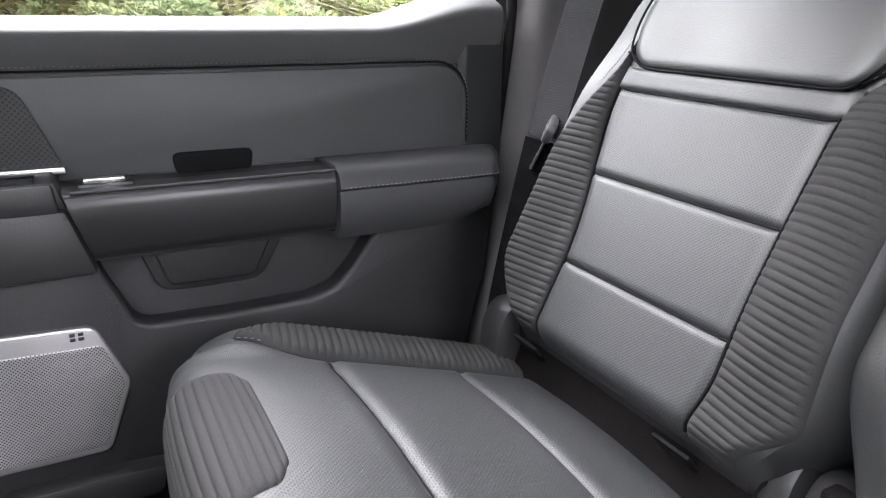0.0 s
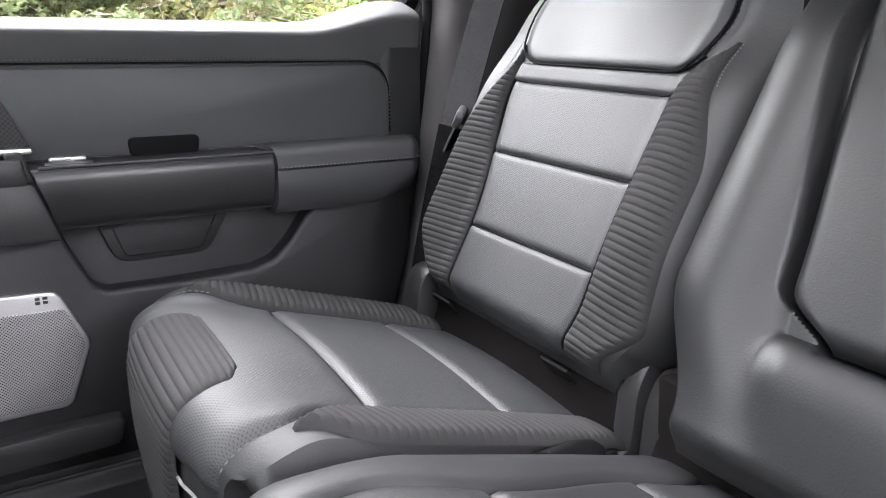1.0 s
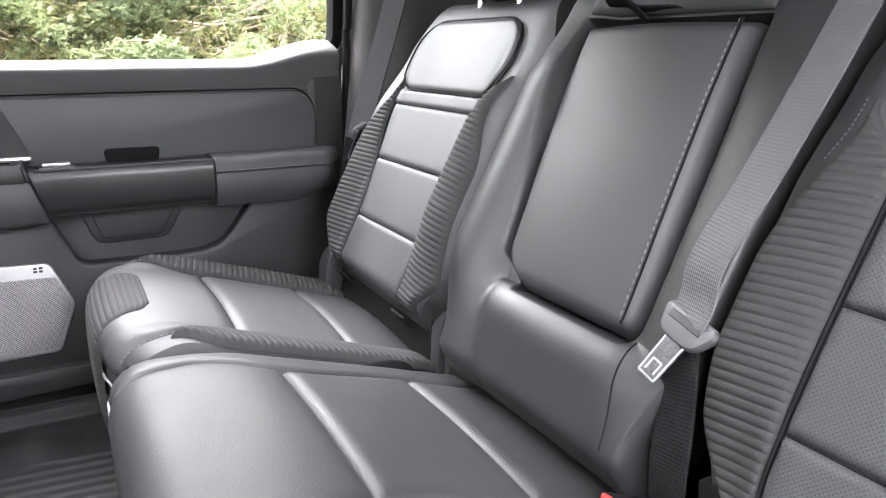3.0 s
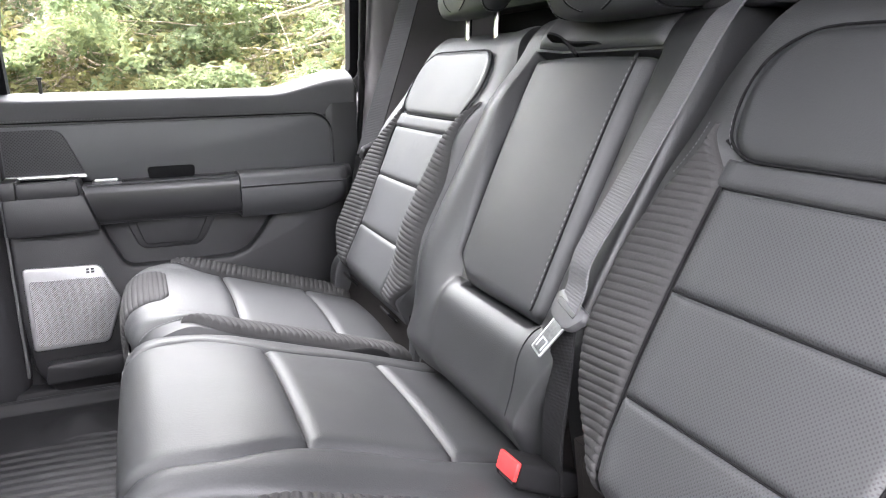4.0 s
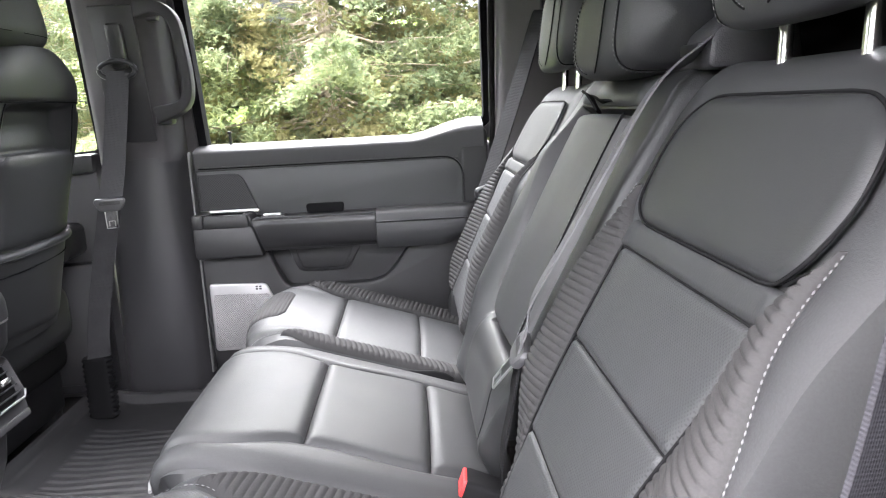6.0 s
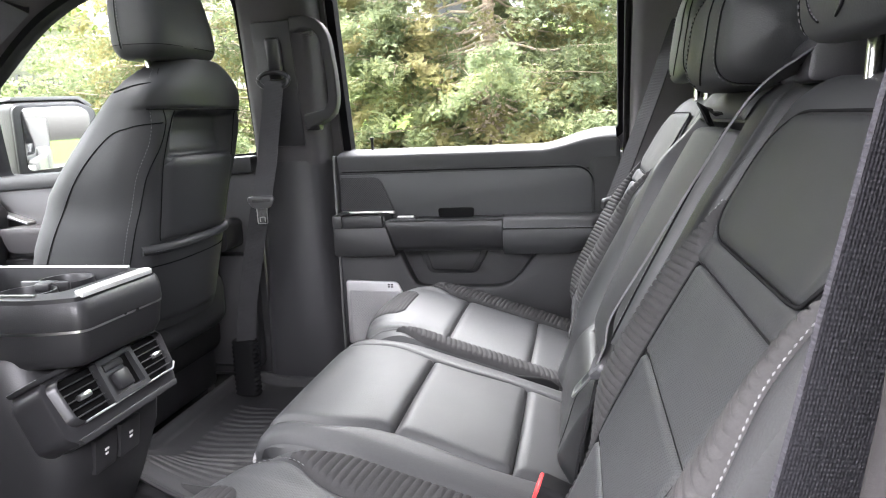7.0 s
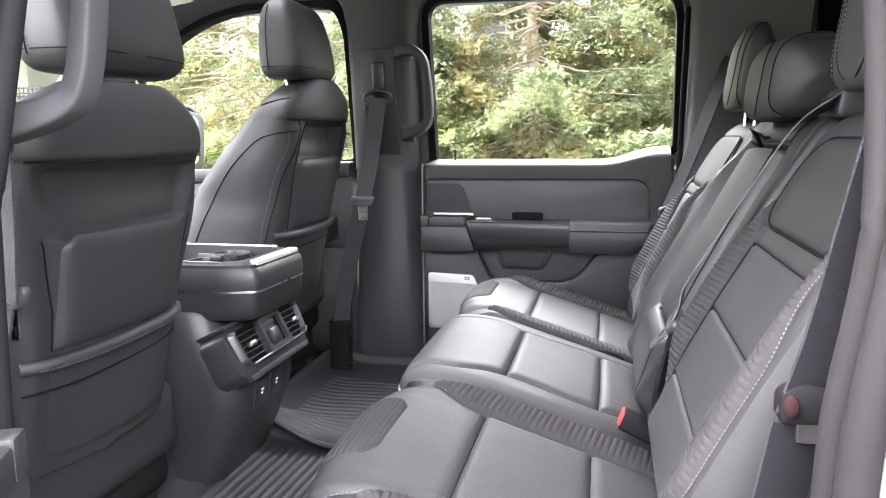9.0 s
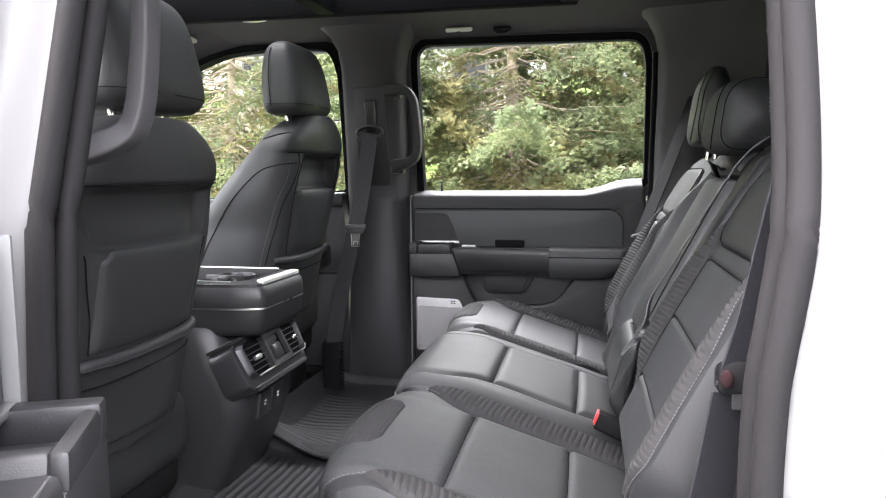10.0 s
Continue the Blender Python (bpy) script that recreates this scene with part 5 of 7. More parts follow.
def front_seat(cy, seam_x, seam_z, label, w=0.215, rest=0.196, low=-0.465, hem=-0.286, shift=-0.062, flanks=(-1,), folds=(0.62, 0.64, 0.66, 0.66, 0.64), sunk=0.040, soft=0.20, proud=0.008):
    seat = thing("front_seat", (seam_x - 0.2, cy, 0.0), label, "car seat", "front seats")
    lean = 0.20

    def half(z):
        if z > 0:
            return w * (1 - 0.55 * (z / 0.105) ** 2.2) if z < 0.1045 else w * 0.42
        return w * (1.0 + 0.06 * math.sin(min(1, -z / 0.2) * math.pi)) - 0.02 * max(0, (-z - 0.25) / 0.25)

    def fold(z):
        """Where the sewn fold runs between the back panel and the edge roll."""
        return np.interp(-np.asarray(z, float), [0.0, 0.05, 0.11, 0.20, 0.30], folds)

    def dip(z, t):
        u = np.abs(t)
        z = np.asarray(z, float)
        hollow = sunk * ease(-z / 0.016) * ease((z + 0.106) / 0.012) * ease((fold(z) - u) / soft) * (1 - 0.35 * ease((-z - 0.04) / 0.05))
        roll = 0.007 * np.exp(-(((u - fold(z) - 0.15) / 0.10) ** 2)) * ease(-z / 0.03) * ease((0.96 - u) / 0.06)
        groove = 0.003 * np.exp(-(((u - fold(z)) / 0.05) ** 2)) * ease((z + 0.285) / 0.02) * ease(-z / 0.02)
        return hollow + groove - roll

    def depth(z):
        return float(np.interp(z, [-0.47, -0.29, -0.17, -0.09, 0.0, 0.06, 0.09, 0.105], [0.32, 0.31, 0.27, 0.215, 0.15, 0.105, 0.07, 0.05]))

    def rear(z, t):
        d_ = np.vectorize(depth)(z)
        c_ = np.sqrt(np.clip(1 - np.clip(np.abs(t), 0, 1) ** (2 / 0.62), 0, 1))
        return 0.012 * (1 - np.asarray(t) ** 2) - d_ / 2 * (1 - c_ ** 0.55)

    def crown(z):
        return -0.026 * max(0.0, z / 0.105) ** 2.5

    def ringz(z):
        hw = half(z)
        x = seam_x + lean * z + crown(z)
        thick = depth(z)
        out = []
        for t in np.sin(np.linspace(-math.pi / 2, math.pi / 2, 81)):
            c = math.sqrt(max(0.0, 1 - abs(t) ** (2 / 0.62))) ** 0.55
            out.append((x - thick / 2 + c * thick / 2 + 0.012 * (1 - t * t) - float(dip(z, t)) + (0.003 if z > 0.001 else 0.0), cy + t * hw, seam_z + z))
        for b in np.linspace(math.pi / 2, 3 * math.pi / 2, 26)[1:-1]:
            c, s_ = math.cos(b), math.sin(b)
            out.append((x - thick / 2 - abs(c) ** 0.55 * thick / 2, cy + math.copysign(abs(s_) ** 0.62, s_) * hw, seam_z + z))
        return out
    zs = list(np.linspace(low - 0.012, -0.15, 18)) + list(np.linspace(-0.145, 0.0, 40)) + [0.0022] + list(np.linspace(0.010, 0.085, 12)) + [0.091, 0.096, 0.100, 0.103, 0.105]
    loft("backrest", [ringz(z) for z in zs], LEATHER, seat, "black leather front seat back")
    # back cover: hood on top, hollow below it, pocket
    def sheet(name, z0, z1, t0, t1, off, mat, lab, nz=24, nt=24, sink=0.008, edge=0.015, corner=0.0):
        Z, T = np.meshgrid(np.linspace(z0, z1, nz), np.linspace(t0, t1, nt), indexing="ij")
        T = T * (1 - corner * ease((Z - z1 + 0.022) / 0.022) ** 2)
        hw = np.vectorize(half)(Z) * 0.90
        dist = np.minimum(np.minimum(Z - z0, z1 - Z), np.minimum((T - T[:, :1]) * hw, (T[:, -1:] - T) * hw))
        O = off(Z, T) + (puff(dist, edge) - 1) * sink
        X = seam_x + lean * Z + rear(Z, T * 0.90) + O
        Y = cy + T * hw
        return mesh_object(name, np.stack([X, Y, seam_z + Z], -1).reshape(-1, 3), grid_faces(nz, nt, True), mat, seat, lab, True, np.stack([T * 0.2, Z], -1).reshape(-1, 2))
    sheet("back_panel", hem + 0.010, -0.099, -0.72, 0.72, lambda z, t: proud - 0 * z, LEATHER, "smooth black back panel", 40, 40, sink=0.010, edge=0.030, corner=0.16)
    sheet("map_pocket", low, hem, -0.90, 0.90, lambda z, t: 0.005 + 0.003 * np.sin(3 * t + 1), LEATHER, "black leather map pocket", 24, 30, 0.014, 0.02)
    tube("pocket_hem", [(seam_x + lean * hem + float(rear(hem, t * 0.88)) + 0.008, cy + t * half(hem) * 0.88, seam_z + hem + 0.004 * t) for t in np.linspace(-0.96, 0.96, 24)], 0.0100, LEATHER, seat, "rolled pocket hem", sides=8)
    stitches("stitching", [(seam_x + lean * hem + float(rear(hem, t * 0.88)) + 0.0178, cy + t * half(hem) * 0.88, seam_z + hem - 0.004 + 0.004 * t) for t in np.linspace(-0.95, 0.95, 40)], THREAD, seat, 0.007, 0.0008)
    tube("seam", [(seam_x + lean * (hem - 0.036) + float(rear(hem - 0.036, t * 0.88)) + 0.0075, cy + t * half(hem) * 0.88, seam_z + hem - 0.036 + 0.006 * t) for t in np.linspace(-0.94, 0.94, 24)], 0.0014, DARK_PIPING, seat, sides=6)
    tube("seam", [(seam_x + float(rear(0.0, t * 0.955)) + 0.004, cy + t * half(0) * 0.955, seam_z - 0.001) for t in np.linspace(-0.97, 0.97, 40)], 0.0017, DARK_PIPING, seat, sides=6)
    # sewn lines on the flank and round the hollow
    def flank_line(k, uz, lift=0.0):
        out = []
        for u, z in spline(uz, 8):
            thick = depth(z)
            px = 1 - 2 * min(max(u, 0.0005), thick * 0.95) / thick
            c = math.copysign(min(1.0, abs(px)) ** (1 / 0.55), px)
            py = math.sqrt(max(0, 1 - c * c)) ** 0.62
            swell = 0.012 * (1 - py * py) - float(dip(z, py)) if px > 0 else 0.0
            out.append((seam_x + lean * z + crown(z) - u + swell + lift * 0.5 * max(0, px), cy + k * (py * half(z) + lift), seam_z + z))
        return out
    for k in flanks:
        edge_ = [(0.020, 0.080), (0.014, 0.04), (0.010, -0.01), (0.012, -0.07), (0.026, -0.14), (0.036, -0.22), (0.044, -0.31), (0.050, -0.40)]
        tube("seam", flank_line(k, edge_, 0.0006), 0.0014, DARK_PIPING, seat, sides=6)
        stitches("stitching", flank_line(k, [(u + 0.010, z) for u, z in edge_], 0.0006), THREAD, seat, 0.0075, 0.0010)
        arc = [(0.012, -0.028), (0.045, -0.036), (0.085, -0.054), (0.144, -0.126), (0.190, -0.219), (0.222, -0.315), (0.24, -0.40)]
        tube("seam", flank_line(k, arc, 0.0006), 0.0014, DARK_PIPING, seat, sides=6)
        tube("seam", flank_line(k, [(0.010, 0.052), (0.05, 0.046), (0.09, 0.034)], 0.0006), 0.0016, DARK_PIPING, seat, sides=6)
    for k in (-1, 1):
        zz = [z for z in np.linspace(-0.004, hem + 0.012, 40) if fold(z) < 0.76]
        tube("seam", [(seam_x + lean * z + float(rear(z, k * float(fold(z)))) - float(dip(z, fold(z))) + 0.0004, cy + k * float(fold(z)) * half(z), seam_z + z) for z in zz], 0.0014, DARK_PIPING, seat, sides=6)
    # cushion and base
    cz = seam_z - 0.43
    part("cushion", box(seam_x - 0.66, seam_x - 0.10, cy - 0.23, cy + 0.23, cz - 0.13, cz + 0.03, 0.05, 4), LEATHER, seat, "black leather front cushion")
    part("base_shroud", box(seam_x - 0.60, seam_x - 0.12, cy - 0.21, cy + 0.21, cz - 0.19, cz - 0.10, 0.03, 3), CARPET, seat, "grey felt seat skirt")
    sk = []
    for f in np.linspace(1, 0, 9):
        z = seam_z + low + 0.012 - f * (seam_z + low - 0.115)
        x = seam_x + lean * low - 0.004 - 0.055 * f
        hw = half(low) * (0.90 - 0.16 * f)
        sk.append([(x - 0.02 * t * t + 0.006 * math.sin(7 * t + 5 * f), cy + t * hw, z) for t in np.linspace(-1, 1, 18)] + [(x - 0.16, cy + t * hw, z) for t in np.linspace(1, -1, 18)])
    loft("back_skirt", sk, FELT, seat, "dull grey felt under the seat back")
    for k in (-1, 1):
        part("seat_rail", box(seam_x - 0.62, seam_x - 0.15, cy + k * 0.17 - 0.02, cy + k * 0.17 + 0.02, 0.0, 0.05, 0.006), GLOSS, seat, "black steel seat rail")
    part("pedestal", box(seam_x - 0.55, seam_x - 0.14, cy - 0.19, cy + 0.19, 0.045, cz - 0.15, 0.01), BLACK_TRIM, seat, "dark seat frame")
    front_headrest(seam_x - 0.040, cy + shift, seam_z + rest, seat)
    return seat


FELT = material("grey_felt", (0.085, 0.078, 0.072), 0.95, spread=0.25, grain=500, bump=0.5, patches=14, spec=0.1)
front_seat(0.490, -0.342, 0.759, "black leather front passenger seat with map pocket on its back")
front_seat(-0.415, -0.275, 0.689, "black leather driver seat with map pocket on its back", 0.211, 0.214, -0.425, -0.268, 0.008, (), (0.93, 0.85, 0.73, 0.67, 0.63), 0.034, 0.22, 0.007)

POLISHED = material("polished_aluminium", (0.90, 0.90, 0.89), 0.55, 0.8, spread=0.04, grain=300, bump=0.02, patches=20)

# ---- centre console with its folded-down armrest ----
def console():
    c = thing("centre_console", (-0.45, 0, 0), "dark centre console with cup holders and rear air vents", "console")
    rings = []
    for z, x1, hw in ((0.0, -0.37, 0.135), (0.10, -0.325, 0.138), (0.19, -0.292, 0.142), (0.24, -0.290, 0.148), (0.30, -0.318, 0.152), (0.375, -0.345, 0.150), (0.385, -0.35, 0.145)):
        rings.append([(-0.95, -hw, z), (x1 - 0.06, -hw, z), (x1 - 0.016, -hw + 0.014, z), (x1, -hw + 0.045, z), (x1, hw - 0.045, z), (x1 - 0.016, hw - 0.014, z), (x1 - 0.06, hw, z), (-0.95, hw, z)])
    loft("body", rings, CONSOLE, c, "soft black console body")
    outer = rounded([(-0.82, -0.136), (-0.312, -0.136), (-0.250, -0.112), (-0.246, 0.090), (-0.268, 0.116), (-0.82, 0.132)], [0.02, 0.03, 0.016, 0.02, 0.02, 0.02])
    loft("armrest_lid", [[(x + dx, y * g, z) for x, y in outer] for z, g, dx in ((0.366, 0.90, -0.022), (0.372, 0.95, -0.014), (0.386, 0.985, -0.006), (0.424, 0.995, -0.001))], CONSOLE, c, "dark rounded lower lid")
    rims = [(1.0, 0.427, 0.0), (1.012, 0.430, 0.001), (1.012, 0.452, 0.0), (1.0, 0.464, -0.003), (0.985, 0.470, -0.008)]
    loft("armrest_top", [[(x + dx, y * g, z) for x, y in outer] for g, z, dx in rims], CONSOLE_TOP, c, "dark grey padded console top", caps=False)
    loft("seam", [[(x * 1.0, y * 1.004, z) for x, y in outer] for z in (0.4235, 0.4275)], SILVER, c, "thin bright parting line")
    # tray with an open well, two cups and a silver lip
    a = rounded([(-0.600, -0.130), (-0.316, -0.130), (-0.262, -0.108), (-0.258, 0.086), (-0.278, 0.110), (-0.600, 0.120)], [0.018, 0.02, 0.012, 0.012, 0.018, 0.018])
    b = rounded([(-0.575, -0.108), (-0.330, -0.108), (-0.298, -0.085), (-0.296, 0.076), (-0.310, 0.094), (-0.575, 0.102)], 0.018)
    loft("tray_rim", [[(x, y, 0.469) for x, y in a], [(x, y, 0.476) for x, y in a], [(x, y, 0.480) for x, y in b], [(x, y, 0.430) for x, y in b]], CONSOLE_TOP, c, "dark grey tray rim", caps=False)
    # shallow floor coloured near-black for the shade of a deep well
    part("well", prism(b, "z", 0.4255, 0.4315, 0.0), VOID, c, "well floor with the recess shade in its colour")
    for y in (-0.052, 0.042):
        cup = [[(-0.392 + r * math.cos(t), y + r * math.sin(t), z) for t in np.linspace(0, 2 * math.pi, 28, endpoint=False)] for r, z in ((0.044, 0.4315), (0.0445, 0.468), (0.0440, 0.4725), (0.0410, 0.4725), (0.0395, 0.466), (0.0375, 0.4318))]
        loft("cup_ring", cup, GLOSS, c, "glossy cup holder ring", caps=False)
    part("divider", box(-0.44, -0.35, -0.009, -0.001, 0.4315, 0.4785, 0.003), GLOSS, c, "clip between the cups")
    part("divider_tab", box(-0.406, -0.378, -0.020, 0.010, 0.462, 0.4770, 0.004), GLOSS, c)
    part("silver_bar", prism(rounded([(-0.279, -0.088), (-0.257, -0.100), (-0.252, 0.078), (-0.266, 0.090), (-0.277, 0.086)], 0.004), "z", 0.474, 0.4815, 0.0015), POLISHED, c, "polished silver lip")
    part("silver_line", box(-0.585, -0.315, 0.102, 0.110, 0.4765, 0.4815, 0.001), POLISHED, c, "thin silver line")
    part("silver_line", box(-0.585, -0.325, -0.119, -0.111, 0.4765, 0.4815, 0.001), SILVER, c, "thin silver line")
    part("lid_panel", box(-0.80, -0.612, -0.118, 0.110, 0.466, 0.4815, 0.005), GLOSS, c, "glossy black sliding cover")
    part("lid_groove", box(-0.79, -0.616, -0.003, 0.003, 0.4795, 0.4832, 0.001), SILVER, c, "thin silver line")
    # rear vent unit, tilted to face the rear seats
    m = Matrix.Translation((-0.297, 0.0, 0.310)) @ pose(0, 0, 0, 0, -27, 0)
    outline = rounded([(-0.156, 0.030), (-0.140, 0.050), (0.146, 0.050), (0.158, 0.040), (0.140, -0.052), (0.126, -0.064), (-0.138, -0.064), (-0.158, -0.046)], 0.008)
    inner = rounded([(-0.140, 0.030), (-0.132, 0.038), (0.136, 0.038), (0.146, 0.030), (0.136, -0.028), (0.124, -0.038), (-0.122, -0.038), (-0.136, -0.028)], 0.008)
    vent = part("vent_unit", moved(prism(outline, "x", -0.055, 0.008, 0.006), m), GLOSS, c, "satin black air vent housing")
    part("vent_hood", moved(prism(rounded([(-0.150, 0.046), (0.150, 0.046), (0.156, 0.054), (-0.154, 0.054)], 0.003), "x", -0.05, 0.014, 0.003), m), CONSOLE_TOP, vent, "grey hood over the vents")
    part("vent_chin", moved(prism(rounded([(-0.134, -0.066), (0.124, -0.066), (0.128, -0.056), (-0.140, -0.056)], 0.003), "x", -0.03, 0.012, 0.003), m), CONSOLE_TOP, vent, "grey lower lip")
    bm = bmesh.new()
    n = len(inner)
    fl = [[bm.verts.new((x, p[0] * k, p[1] * k)) for p in inner] for x, k in ((0.006, 1.05), (0.019, 1.0), (0.021, 0.97), (0.006, 0.93))]
    for k in range(3):
        for i in range(n):
            bm.faces.new((fl[k][i], fl[k][(i + 1) % n], fl[k + 1][(i + 1) % n], fl[k + 1][i]))
    part("vent_rim", moved(bm, m), GLOSS, vent, "raised rim")
    # flat plate whose black stands in for the dark depth behind the slats
    part("vent_backing", moved(prism([(p[0] * 0.95, p[1] * 0.95) for p in inner], "x", 0.0085, 0.0095, 0.0), m), VOID, vent, "near-black plate for the shaded depth of the vent")
    part("rim_line", moved(prism(rounded([(-0.121, -0.0388), (0.123, -0.0388), (0.136, -0.028), (0.133, -0.026), (0.122, -0.0358), (-0.120, -0.0358)], 0.001), "x", 0.0195, 0.0222, 0.0005), m), SILVER, vent, "thin bright edge")
    for side in (-1, 1):
        for k in range(5):
            z = -0.026 + 0.0125 * k
            part("slat", moved(box(0.0092, 0.0185, side * 0.091 - 0.039, side * 0.091 + 0.039, z - 0.0010, z + 0.0010, 0.0004, 1), m), CONSOLE_TOP, vent)
        part("vent_tab", moved(box(0.017, 0.027, side * 0.098 - 0.014, side * 0.098 + 0.014, -0.006, 0.004, 0.003), m), METAL if side > 0 else SILVER, vent, "bright thumb tab")
    plate = rounded([(-0.050, -0.037), (0.050, -0.037), (0.047, 0.037), (-0.047, 0.037)], 0.004)
    hole = rounded([(-0.040, -0.028), (0.040, -0.028), (0.038, 0.029), (-0.038, 0.029)], 0.003)
    bm = bmesh.new()
    n = len(plate)
    fl = [[bm.verts.new((x, p[0], p[1])) for p in o] for o, x in ((plate, 0.008), (plate, 0.024), (plate, 0.0245), (hole, 0.0245), (hole, 0.014))]
    for k in range(4):
        for i in range(n):
            bm.faces.new((fl[k][i], fl[k][(i + 1) % n], fl[k + 1][(i + 1) % n], fl[k + 1][i]))
    bm.faces.new(fl[4])
    ctl = part("socket_plate", moved(bm, m), CONSOLE_TOP, vent, "grey socket plate")
    part("socket_flap", moved(box(0.014, 0.025, -0.022, 0.016, -0.024, 0.008, 0.004), m), GLOSS, ctl, "black power socket cover")
    part("socket_lid", moved(box(0.014, 0.022, -0.032, 0.018, 0.014, 0.026, 0.003), m), CONSOLE_TOP, ctl)
    part("socket_slot", moved(box(0.014, 0.0155, 0.022, 0.037, -0.026, 0.027, 0.0005, 1), m), VOID, ctl)
    # ports below
    for y in (-0.052, 0.014):
        turn = Matrix.Translation((-0.293, y, 0.207)) @ pose(0, 0, 0, 0, 8, 0)
        p = part("port_cover", moved(box(-0.004, 0.008, -0.028, 0.028, -0.032, 0.028, 0.004), turn), GLOSS, c, "black port cover")
        part("port_mark", moved(box(0.0070, 0.0088, -0.005, 0.005, 0.002, 0.006, 0.0004, 1), turn), WHITE_MARK, p, "small white mark")
        part("port_mark", moved(box(0.0070, 0.0088, -0.004, 0.004, -0.006, -0.002, 0.0004, 1), turn), WHITE_MARK, p, "small white mark")
    return c


console()


# ---- floor mats ----
def floor_mat(sg, label):
    mat = thing("floor_mat", (-0.15, sg * 0.45, 0), label, "floor mat", "floor mats")
    y0, y1 = (0.10 if sg > 0 else -0.16), 0.775

    def h(x, y):
        edge = np.minimum(np.minimum(x + 0.46, 0.14 - x), np.minimum(y - y0, y1 - y))
        lip = 0.022 * ease((0.022 - edge) / 0.014)
        rise = (0.075 if sg > 0 else 0.015) * ease((-0.20 - x) / 0.22) * ease((0.34 - y) / 0.20) + 0.02 * ease((-0.32 - x) / 0.14)
        hump = 0.018 * ease(1 - np.hypot((x + 0.06) / 0.08, (y - 0.66) / 0.09))
        across = y + 0.010 * np.sin(9 * x) if sg > 0 else x + 0.004 * np.sin(7 * y)
        pitch, high = (0.026, 0.0034) if sg > 0 else (0.020, 0.0020)
        gx = high * ease((np.abs((across / pitch) % 1.0 - 0.5) - 0.24) / 0.10)
        field = (x > -0.38) & (x < 0.10) & (y > y0 + 0.07) & (y < 0.60)
        return 0.008 + lip + rise + hump + gx * field
    nx, ny = (110, 300) if sg > 0 else (220, 120)
    patch("mat_sheet", lambda a, b: (a, sg * b, h(a, b)), np.linspace(-0.46, 0.14, nx), np.linspace(y0, y1, ny), RUBBER, mat, "", flip=(sg < 0))
    rim = [(-0.46, y0), (0.14, y0), (0.14, y1), (-0.46, y1)]
    path = []
    for i in range(4):
        a, b = np.array(rim[i]), np.array(rim[(i + 1) % 4])
        path += [tuple(a + (b - a) * t) for t in np.linspace(0, 1, 16, endpoint=False)]
    tube("mat_rim", [(x, sg * y, float(h(np.array(x), np.array(y))) - 0.004) for x, y in path], 0.0055, RUBBER, mat, "raised rubber rim", sides=6, closed=True)
    return mat


floor_mat(1, "black ribbed rubber floor mat in front of the far rear seat")
floor_mat(-1, "black ribbed rubber floor mat inside the open doorway")


# ---- seat belts ----
def axes(ex, ez):
    """A turn whose x lies along ex and whose z lies near ez."""
    x = Vector(ex).normalized()
    y = Vector(ez).cross(x).normalized()
    z = x.cross(y)
    return Matrix((x, y, z)).transposed().to_4x4()


def tongue(at, turn, parent):
    m = Matrix.Translation(at) @ turn
    grip = rounded([(-0.034, 0.010), (-0.030, 0.018), (0.030, 0.018), (0.034, 0.010), (0.022, -0.012), (-0.022, -0.012)], 0.010)
    part("tongue_grip", moved(prism(grip, "y", -0.006, 0.006, 0.004), m), GRIP, parent, "grey tongue grip")
    part("tongue_slot", moved(box(-0.022, 0.022, -0.0068, 0.0068, 0.003, 0.011, 0.001, 1), m), BLACK_TRIM, parent)
    # brighter tubes outline the plate as edge glints
    w, d = 0.0125, 0.050
    for a, b in (((-w, -0.008), (-w * 0.9, -d)), ((w, -0.008), (w * 0.9, -d)), ((-w * 0.9, -d), (w * 0.9, -d)), ((-0.006, -d + 0.016), (0.006, -d + 0.016)), ((-0.006, -d + 0.004), (-0.006, -d + 0.016)), ((0.006, -d + 0.004), (0.006, -d + 0.016))):
        tube("tongue_edge", [tuple(m @ Vector((a[0], 0, a[1]))), tuple(m @ Vector((b[0], 0, b[1])))], 0.0016, STEEL_DARK, parent, "thin steel tube that gives the edge its glint", sides=6)
    # plate coloured dark for the dark surroundings that steel reflects
    part("tongue_plate", moved(prism(rounded([(-w, -0.010), (w, -0.010), (w * 0.9, -d), (-w * 0.9, -d)], 0.003), "y", -0.0010, 0.0010, 0.0), m), PLATE, parent, "steel belt tongue with a dark reflection in its colour")


# belt webbing in a darker copy, with shadow put into its colour
SHADE_WEBBING = woven(material("shaded_webbing", (0.036, 0.036, 0.038), 0.8, spread=0.15, grain=700, bump=0.3, patches=30, spec=0.15), 120, 90, 0.3)
INDIGO = woven(material("blue_black_webbing", (0.018, 0.018, 0.0212), 0.85, spread=0.12, grain=700, bump=0.3, patches=8, spec=0.15), 190, 150, 0.3)
FRONT_WEBBING = woven(material("dark_grey_webbing", (0.040, 0.040, 0.043), 0.65, spread=0.15, grain=700, bump=0.3, patches=30), 120, 90, 0.4)
STEEL_DARK = material("dull_steel", (0.40, 0.40, 0.40), 0.30, 1.0, spread=0.08, grain=300, bump=0.03, patches=20)
# steel made dark in colour to paint a dark reflection
PLATE = material("darkened_steel", (0.10, 0.10, 0.105), 0.30, 1.0, spread=0.25, grain=300, bump=0.05, patches=40)
mb = thing("seat_belt", (0.60, -0.20, 0.30), "grey webbing belt with steel tongue across the middle rear seat", "seat belt", "seat belts")
